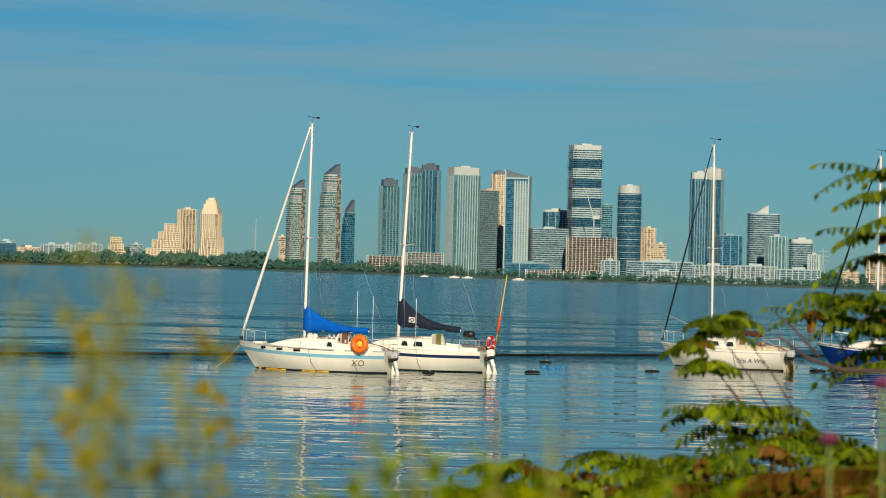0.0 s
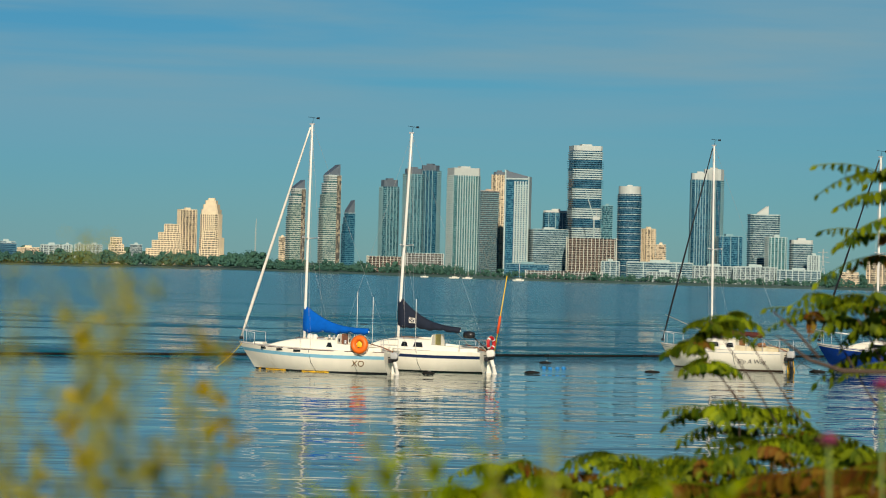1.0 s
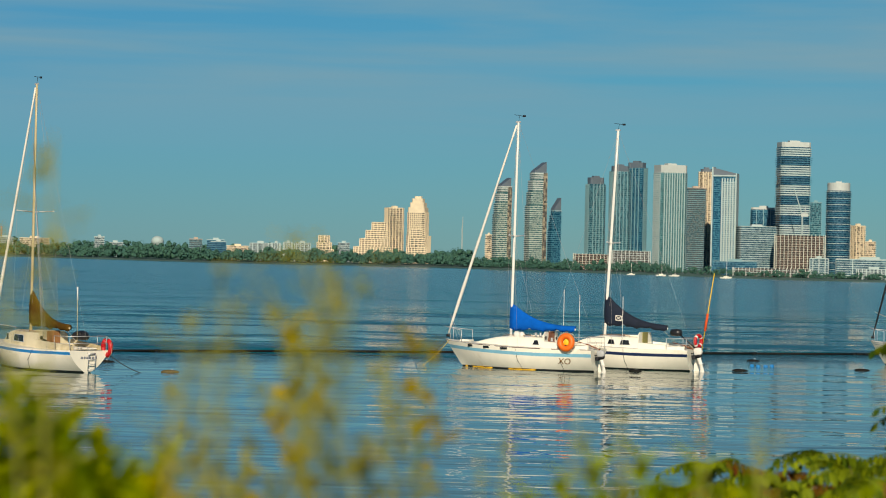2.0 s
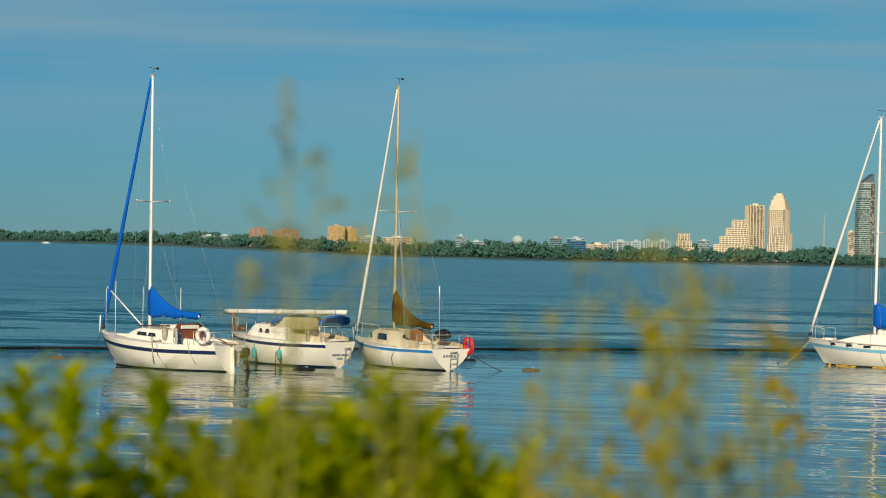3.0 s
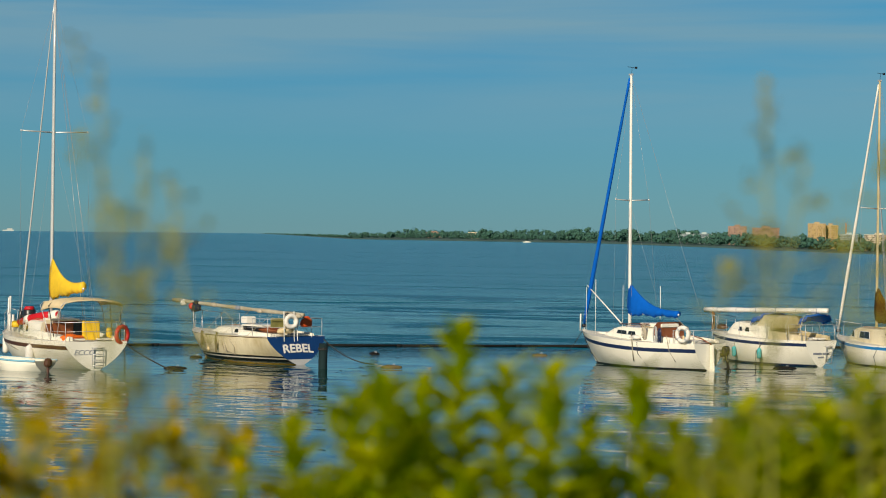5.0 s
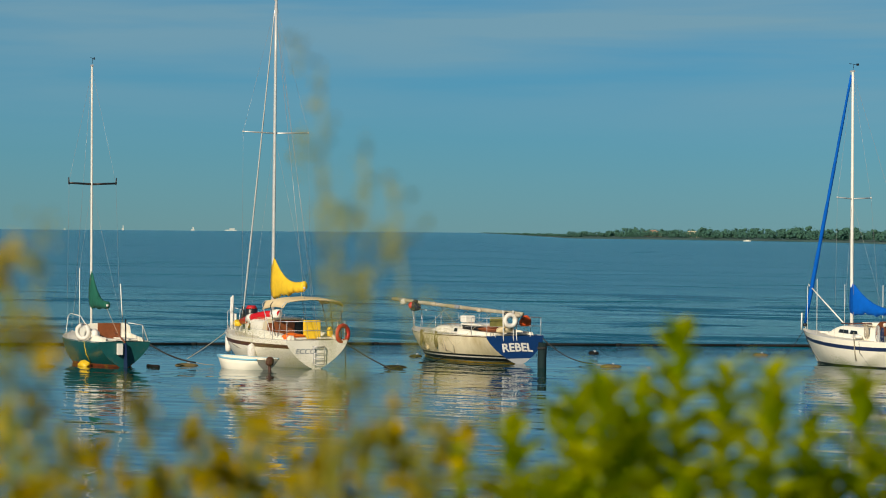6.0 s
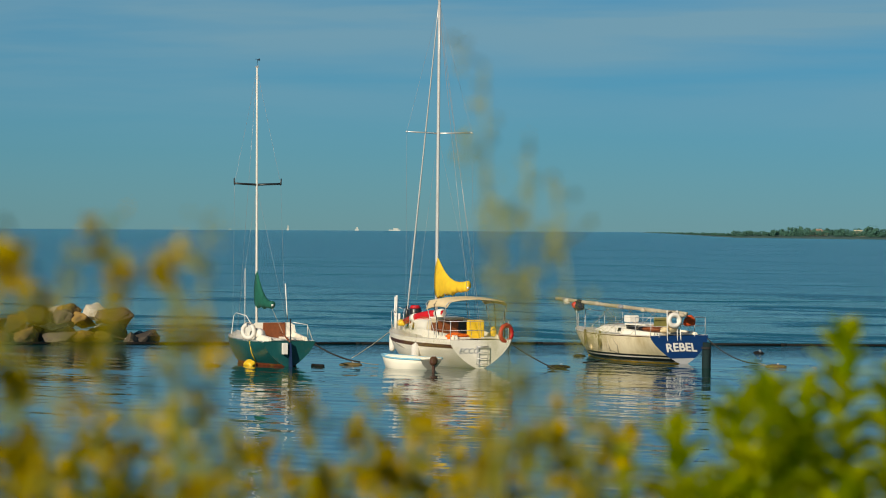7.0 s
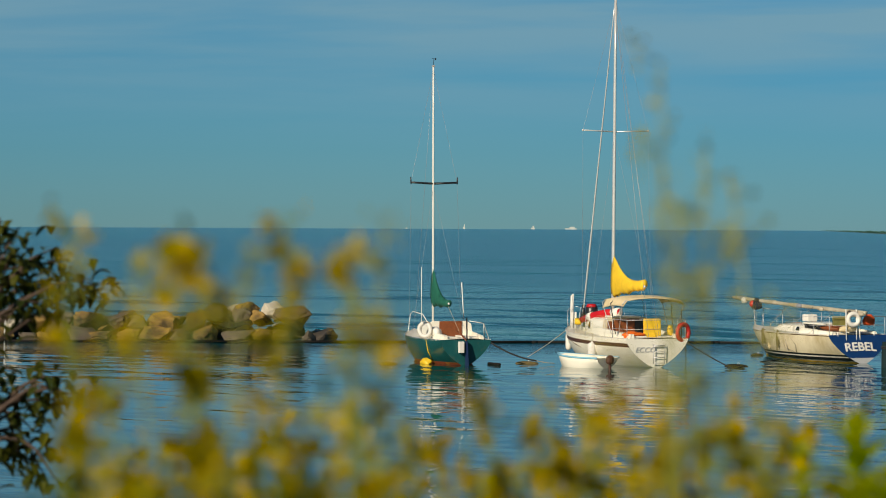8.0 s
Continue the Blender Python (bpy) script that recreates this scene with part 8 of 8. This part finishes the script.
for a, e in ((1.1, -4.75), (0.1, -4.6), (-1.2, -4.75), (-2.5, -5.0), (-5.1, -4.9), (1.8, -5.0), (-4.6, -5.3), (-6.6, -5.0), (-0.6, -5.3), (2.6, -5.4), (-2.2, -5.4), (28.0, -4.9), (28.8, -5.6)):
    goldenrod(a, e + 0.04, 3.0 + 0.5 * pr.random(), 52, 1.2)


def wild_flower(az, el, d, kind, spread=0.10, clusters=9, ln=0.34, label="slender yellow wildflower with small scattered blossoms"):
    """A thin stem with loose side sprays of tiny blossoms."""
    tip = spot(az, el, d)
    root = Vector((tip.x + pr.uniform(-0.15, 0.15), tip.y + pr.uniform(-0.1, 0.1), 0))
    root.z = bank_z(root.x, root.y) - 0.03
    g = thing("wildflower_plant", Matrix.Translation(root), label, "plant", "wildflowers")
    ax = tip - root
    bend = Vector((pr.uniform(-0.1, 0.1), pr.uniform(-0.06, 0.06), 0))
    at = lambda u: ax * u + bend * math.sin(math.pi * u)
    bm = bmesh.new()
    tube(bm, [at(k / 10) for k in range(11)], [0.0042 * (1 - 0.7 * k / 10) for k in range(11)], 5)
    low = 1 - ln / ax.length
    ends = []
    for k in range(clusters):
        u = low + (1 - low) * ((k + pr.random()) / clusters) ** 0.8
        ang = pr.uniform(0, 6.28)
        s = spread * (1.2 - 0.85 * (u - low) / (1 - low)) * pr.uniform(0.3, 1.2)
        e = at(min(1, u)) + Vector((math.cos(ang) * s, math.sin(ang) * s, s * pr.uniform(0.1, 0.9)))
        tube(bm, [at(min(1, u)), e], 0.0011, 4)
        ends.append((at(min(1, u)), e))
    part("stem", bm, dry_stem if kind == "dry" else weed_stem, g, smooth=True)
    bm = bmesh.new()
    for a, e in ends:
        heap = pr.random()
        for j in range(int(2 + 7 * heap) if kind == "dry" else int(3 + 30 * heap ** 3)):
            c = a.lerp(e, pr.uniform(0.5, 1.1)) + Vector((pr.gauss(0, 0.006), pr.gauss(0, 0.006), pr.gauss(0, 0.007)))
            r = pr.uniform(0.0025, 0.0055) if kind == "dry" else pr.uniform(0.0035, 0.009)
            d1 = Vector((pr.uniform(-1, 1), pr.uniform(-1, 1), pr.uniform(-1, 1))).normalized()
            d2 = d1.cross(Vector((pr.uniform(-1, 1), pr.uniform(-1, 1), pr.uniform(-1, 1)))).normalized()
            bm.faces.new([bm.verts.new(c + o * r) for o in (d1, d2, -d1, -d2)])
    bl = part("blossoms", bm, dry_flower if kind == "dry" else flower, g)
    bl["kind"] = "stuff"
    bm = bmesh.new()
    for k in range(10 if kind == "dry" else 75):
        u = low - 0.12 + (1 - low) * pr.uniform(0, 0.8)
        ang = pr.uniform(0, 6.28)
        blade(bm, at(u), Vector((math.cos(ang), math.sin(ang), pr.uniform(0.6, 2.5))), UP, pr.uniform(0.04, 0.08), 0.010, 0.2)
    part("leaves", bm, flower_leaf, g)["kind"] = "stuff"


for k in range(84):
    a = 27.6 + 16.8 * (k + pr.random()) / 84
    wild_flower(a, -3.1 - 3.0 * pr.random() ** 0.7, pr.uniform(2.5, 3.4), "yellow", 0.07, 17, 0.46)
for a, e in ((37.4, 0.2), (38.4, -0.5), (39.6, 0.3), (40.6, -0.9), (41.5, -0.5), (44.4, 0.0), (42.2, -0.3), (38.2, -1.9), (42.9, -0.9), (39.6, -1.8), (43.6, -1.6)):
    wild_flower(a, e, pr.uniform(1.9, 2.4), "yellow" if pr.random() < 0.6 else "dry", 0.045, 14, 0.26)
for k in range(18):
    wild_flower(4.8 + 6.2 * (k + pr.random()) / 18, -1.3 - 4.2 * pr.random() ** 0.8, pr.uniform(2.6, 3.4), "yellow" if k % 4 == 0 else "dry", 0.07, 22, 0.50)
for a, e in ((7.9, 0.15), (7.3, -0.3), (8.5, -0.9), (9.6, -0.7), (6.6, -0.6), (10.2, -1.6), (7.0, -1.5)):
    wild_flower(a, e, pr.uniform(2.2, 2.8), "dry", 0.085, 30, 0.5, label="slender faded wildflower gone to seed")
for k in range(8):
    wild_flower(pr.uniform(-2.5, 4), pr.uniform(-4.9, -3.2), pr.uniform(2.2, 2.8), "dry", 0.04, 5, label="slender faded grass stem with seed heads")
for a, e in ((16.3, 3.2), (15.4, 1.6), (13.4, 2.4), (17.2, -0.6), (14.5, 0.2), (31.2, 3.7), (30.2, 1.7), (29.6, 1.0), (30.8, 0.3)):
    wild_flower(a, e, 2.4, "dry", 0.08, 18, 0.42, label="slender faded wildflower gone to seed")


def compound_leaf(bm, base, way, ln, pairs=7, leaflet=0.075, sag_=0.6):
    """A long arching leaf with two rows of hanging leaflets."""
    way = way.normalized()
    side = way.cross(UP)
    side = side.normalized() if side.length > 0.05 else Vector((1, 0, 0))
    pts = []
    for k in range(pairs + 2):
        u = k / (pairs + 1)
        pts.append(base + way * (ln * u) - UP * (ln * sag_ * u * u))
    tube(bm, pts, 0.003, 4)
    for k in range(1, pairs + 1):
        f = (0.8, 1.0, 1.05, 1.0, 0.92, 0.82, 0.7, 0.6, 0.5)[min(8, k - 1)]
        d = (pts[k + 1] - pts[k]).normalized()
        for s in (1, -1):
            w = side * s * pr.uniform(0.35, 1.0) + d * pr.uniform(0.15, 0.5) - UP * pr.uniform(0.35, 1.1)
            blade(bm, pts[k], w, d * 0.6 + UP * 0.6 + side * s * 0.3, leaflet * f * pr.uniform(0.85, 1.2), leaflet * 0.52 * f, 0.2, 0.08)
    blade(bm, pts[-1], pts[-1] - pts[-2] - UP * 0.02, side, leaflet * 0.8, leaflet * 0.4, 0.2)


def sumac(root_az, d, tips, label, trunk_r=0.05, leaf=0.29, ruddy=0.12, tall=1.4, many=(5, 6)):
    root = spot(root_az, 0, d)
    root.z = bank_z(root.x, root.y) - 0.1
    t = thing("sumac_shrub", Matrix.Translation(root), label, "shrub")
    crown_base = Vector((0, 0, tall))
    ends = [spot(a, e, d + pr.uniform(-0.7, 0.7)) - root for a, e in tips]
    bm = bmesh.new()
    tube(bm, [Vector((0, 0, 0)), Vector((0.03, 0.02, tall * 0.5)), crown_base], [trunk_r, trunk_r * 0.85, trunk_r * 0.6], 8)
    part("trunk", bm, twig, t, smooth=True)
    for k, e in enumerate(ends):
        fork = crown_base * min(1.0, max(0.25, (e.z - 0.45) / tall))
        mid = fork.lerp(e, 0.5) + Vector((pr.uniform(-0.1, 0.1), pr.uniform(-0.1, 0.1), -0.06 * (e - fork).length))
        bm = bmesh.new()
        pts = [fork, fork.lerp(mid, 0.6), mid, mid.lerp(e, 0.6) + Vector((0, 0, 0.03)), e]
        tube(bm, pts, [0.009, 0.007, 0.005, 0.004, 0.002], 6)
        limb = part("limb", bm, twig, t, smooth=True)
        bm, bm2 = bmesh.new(), bmesh.new()
        for j in range(pr.choice(many)):
            ang = 2.4 * j + pr.uniform(-0.4, 0.4)
            w = Vector((math.cos(ang), 0.7 * math.sin(ang), pr.uniform(0.0, 0.45)))
            compound_leaf(bm2 if pr.random() < ruddy else bm, e - (e - mid).normalized() * pr.uniform(0, 0.06), w, leaf * pr.uniform(0.65, 1.1), pr.choice((7, 8, 9)), pr.uniform(0.056, 0.074), pr.uniform(0.25, 0.6))
        for b_, m_ in ((bm, sumac_leaf), (bm2, sumac_red)):
            if b_.faces:
                part("foliage", b_, m_, limb)["kind"] = "stuff"


pr = random.Random(21)
SUMAC_UPPER = [
    (-9.62, 2.16), (-9.9, 1.59), (-9.69, 0.73), (-9.95, 0.25), (-10.39, 1.16), (-10.39, 2.17)]
SUMAC_SIDE = [
    (-8.31, -0.99), (-8.99, -0.76), (-9.43, -1.22), (-9.88, -0.77), (-9.9, -1.72), (-10.39, -1.14), (-10.26, -2.16)]
SUMAC_MIDDLE = [
    (-6.02, -1.3), (-5.5, -1.7), (-6.42, -1.12), (-5.98, -2.1)]
SUMAC_BRANCH = [
    (-6.05, -3.05), (-6.7, -3.16), (-7.3, -3.19), (-6.45, -3.62)]
SUMAC_LOW = [
    (-3.96, -4.34), (-4.53, -4.61), (-5.17, -4.95), (-5.84, -4.37), (-6.57, -4.28), (-7.21, -3.96), (-7.87, -3.84), (-8.54, -3.78), (-9.15, -4.12),
    (-9.78, -4.13), (-3.77, -5.13), (-4.79, -5.24), (-6.08, -4.95), (-6.95, -4.78), (-7.84, -4.63), (-8.73, -4.74), (-9.62, -4.87), (-5.55, -5.38),
    (-6.7, -5.36), (-8.1, -5.26)]
SUMAC_EDGE = [
    (-1.54, -4.62), (-2.22, -5.04), (-2.9, -4.8), (-3.39, -4.99), (-1.22, -5.17), (-2.75, -5.39), (-0.71, -5.2)]
SHRUB_TIPS = [
    (46.1, 0.0), (45.96, 0.16), (45.55, -0.15), (45.68, -0.6), (44.69, -0.49), (44.42, -0.73), (45.34, -0.87), (44.83, -1.04), (45.54, -1.29),
    (45.13, -1.56), (44.38, -1.28), (43.9, -1.21), (43.7, -1.46), (43.32, -1.28), (45.75, -1.7), (44.93, -1.73), (44.45, -1.56)]
SHRUB_LOW = [
    (45.66, -2.98), (45.52, -3.27), (45.95, -3.34), (44.8, -3.7), (44.52, -3.49), (44.27, -3.81), (43.98, -4.14), (45.44, -4.71), (45.23, -4.56),
    (45.94, -5.13), (45.51, -5.21), (45.23, -5.53), (44.94, -5.61), (44.73, -5.65), (46.23, -4.2), (46.23, -4.77)]
sumac(-12.4, 13.0, SUMAC_UPPER, "tall green sumac shrub with long drooping leaves", tall=3.9, ruddy=0.08, many=(6, 7), leaf=0.34)
sumac(-11.6, 12.8, SUMAC_SIDE, "green sumac shrub with long drooping leaves", tall=2.6, ruddy=0.08, many=(6, 7), leaf=0.34, trunk_r=0.03)
sumac(-10.6, 12.6, SUMAC_MIDDLE, "green sumac shrub with leaves at the end of a long limb", tall=1.9, ruddy=0.1, many=(6, 7), leaf=0.155, trunk_r=0.02)
sumac(-7.4, 12.0, SUMAC_BRANCH, "green sumac shrub with shaded drooping leaves", tall=0.8, ruddy=0.08, many=(6, 7), leaf=0.25, trunk_r=0.018)
sumac(-6.6, 11.4, SUMAC_LOW, "green sumac thicket low on the bank", ruddy=0.14, tall=0.8, many=(9, 10), leaf=0.31)
sumac(-2.5, 11.5, SUMAC_EDGE, "low green sumac shrub with reddening leaves", ruddy=0.18, tall=0.7, many=(6, 7), leaf=0.30)
sumac(-8.9, 8.0, [(-7.6, -4.9), (-8.3, -4.5), (-9.2, -4.5), (-9.9, -4.2), (-8.8, -5.2), (-9.6, -5.1), (-8.0, -5.4), (-9.9, -4.7), (-10.2, -5.3)], "reddening sumac shrub low on the bank", ruddy=0.6, tall=0.8, many=(6, 7))


def bare_branch(az, el, az2, el2, d):
    a, b = spot(az, el, d), spot(az2, el2, d)
    root = Vector((a.x + 0.7, a.y, bank_z(a.x + 0.7, a.y) - 0.1))
    t = thing("bare_branch", Matrix.Translation(root), "bare dead branch standing out of the shrubs", "branch")
    bm = bmesh.new()
    a, b = a - root, b - root
    tube(bm, [Vector((0, 0, 0)), Vector((-0.05, 0, a.z * 0.85)), a.lerp(Vector((0, 0, a.z)), 0.5), a, a.lerp(b, 0.5) - UP * 0.03, b], [0.02, 0.016, 0.013, 0.011, 0.008, 0.004], 7)
    c = a.lerp(b, 0.35)
    tube(bm, [c, c.lerp(b, 0.5) + UP * 0.06, b + UP * 0.10 + (b - a) * 0.05], [0.009, 0.007, 0.004], 6)
    part("dead_wood", bm, twig, t, smooth=True)


bare_branch(-9.0, -2.35, -7.5, -1.6, 11.5)


def shrub(root_az, d, tips, label, tall):
    root = spot(root_az, 0, d)
    root.z = bank_z(root.x, root.y) - 0.1
    t = thing("leafy_shrub", Matrix.Translation(root), label, "shrub")
    fork = Vector((0, 0, tall))
    bm = bmesh.new()
    tube(bm, [Vector((0, 0, 0)), Vector((0.02, 0.03, tall * 0.5)), fork], [0.04, 0.033, 0.028], 8)
    part("trunk", bm, twig, t, smooth=True)
    for a, e in tips:
        end_ = spot(a, e, d + pr.uniform(-0.4, 0.4)) - root
        mid = fork.lerp(end_, 0.55) + Vector((pr.uniform(-0.08, 0.08), pr.uniform(-0.08, 0.08), 0.1))
        bm = bmesh.new()
        pts = [fork, fork.lerp(mid, 0.5), mid, mid.lerp(end_, 0.5) + Vector((0, 0, 0.03)), end_]
        tube(bm, pts, [0.016, 0.013, 0.009, 0.006, 0.003], 6)
        limb = part("limb", bm, twig, t, smooth=True)
        bm = bmesh.new()
        for j in range(17):
            u = pr.random() ** 0.7
            c = end_ + (mid - end_) * min(1.0, 0.45 / max(0.01, (mid - end_).length)) * (1 - u) + Vector((pr.gauss(0, 0.06), pr.gauss(0, 0.06), pr.gauss(0, 0.06)))
            ang = pr.uniform(0, 6.28)
            blade(bm, c, Vector((math.cos(ang), math.sin(ang), pr.uniform(-0.9, 0.3))), UP, pr.uniform(0.06, 0.10), 0.042, 0.3)
        part("foliage", bm, shrub_leaf, limb)["kind"] = "stuff"


shrub(47.2, 11.5, SHRUB_TIPS, "dark leafy shrub on the bank", 2.6)
shrub(46.9, 11.0, SHRUB_LOW, "low dark leafy shrub on the bank", 2.3)

# pink thistle heads and a few bright blades low in the view
def thistle(az, el, d):
    tip = spot(az, el, d)
    root = Vector((tip.x + 0.05, tip.y, bank_z(tip.x, tip.y) - 0.03))
    g = thing("thistle_plant", Matrix.Translation(root), "thistle with a pink flower head", "plant")
    ax = tip - root
    bm = bmesh.new()
    tube(bm, [ax * (k / 6) for k in range(7)], 0.004, 6)
    part("stem", bm, weed_stem, g, smooth=True)
    bm = bmesh.new()
    for k in range(60):
        an, q = k * 2.4, (k / 60) ** 0.5
        blade(bm, ax, Vector((math.cos(an) * q, math.sin(an) * q, 1.0 - 0.5 * q)), UP, 0.028, 0.005, 0.1)
    part("flower_head", bm, pink, g, "pink flower head")


thistle(-8.72, -4.05, 4.6)
thistle(-9.85, -2.75, 5.6)

# more goldenrod fills in between the tall stems
for a, e in ((13.7, -3.6), (13.0, -3.95), (12.3, -4.55), (15.1, -3.8), (15.8, -4.15), (16.8, -4.0)):
    goldenrod(a, e, 3.0 + 0.4 * pr.random(), 98, 1.4)
for k in range(12):
    goldenrod(10.6 + 7.2 * (k + pr.random()) / 12, pr.uniform(-5.9, -5.0), 3.0 + 0.6 * pr.random(), 95, 1.4)
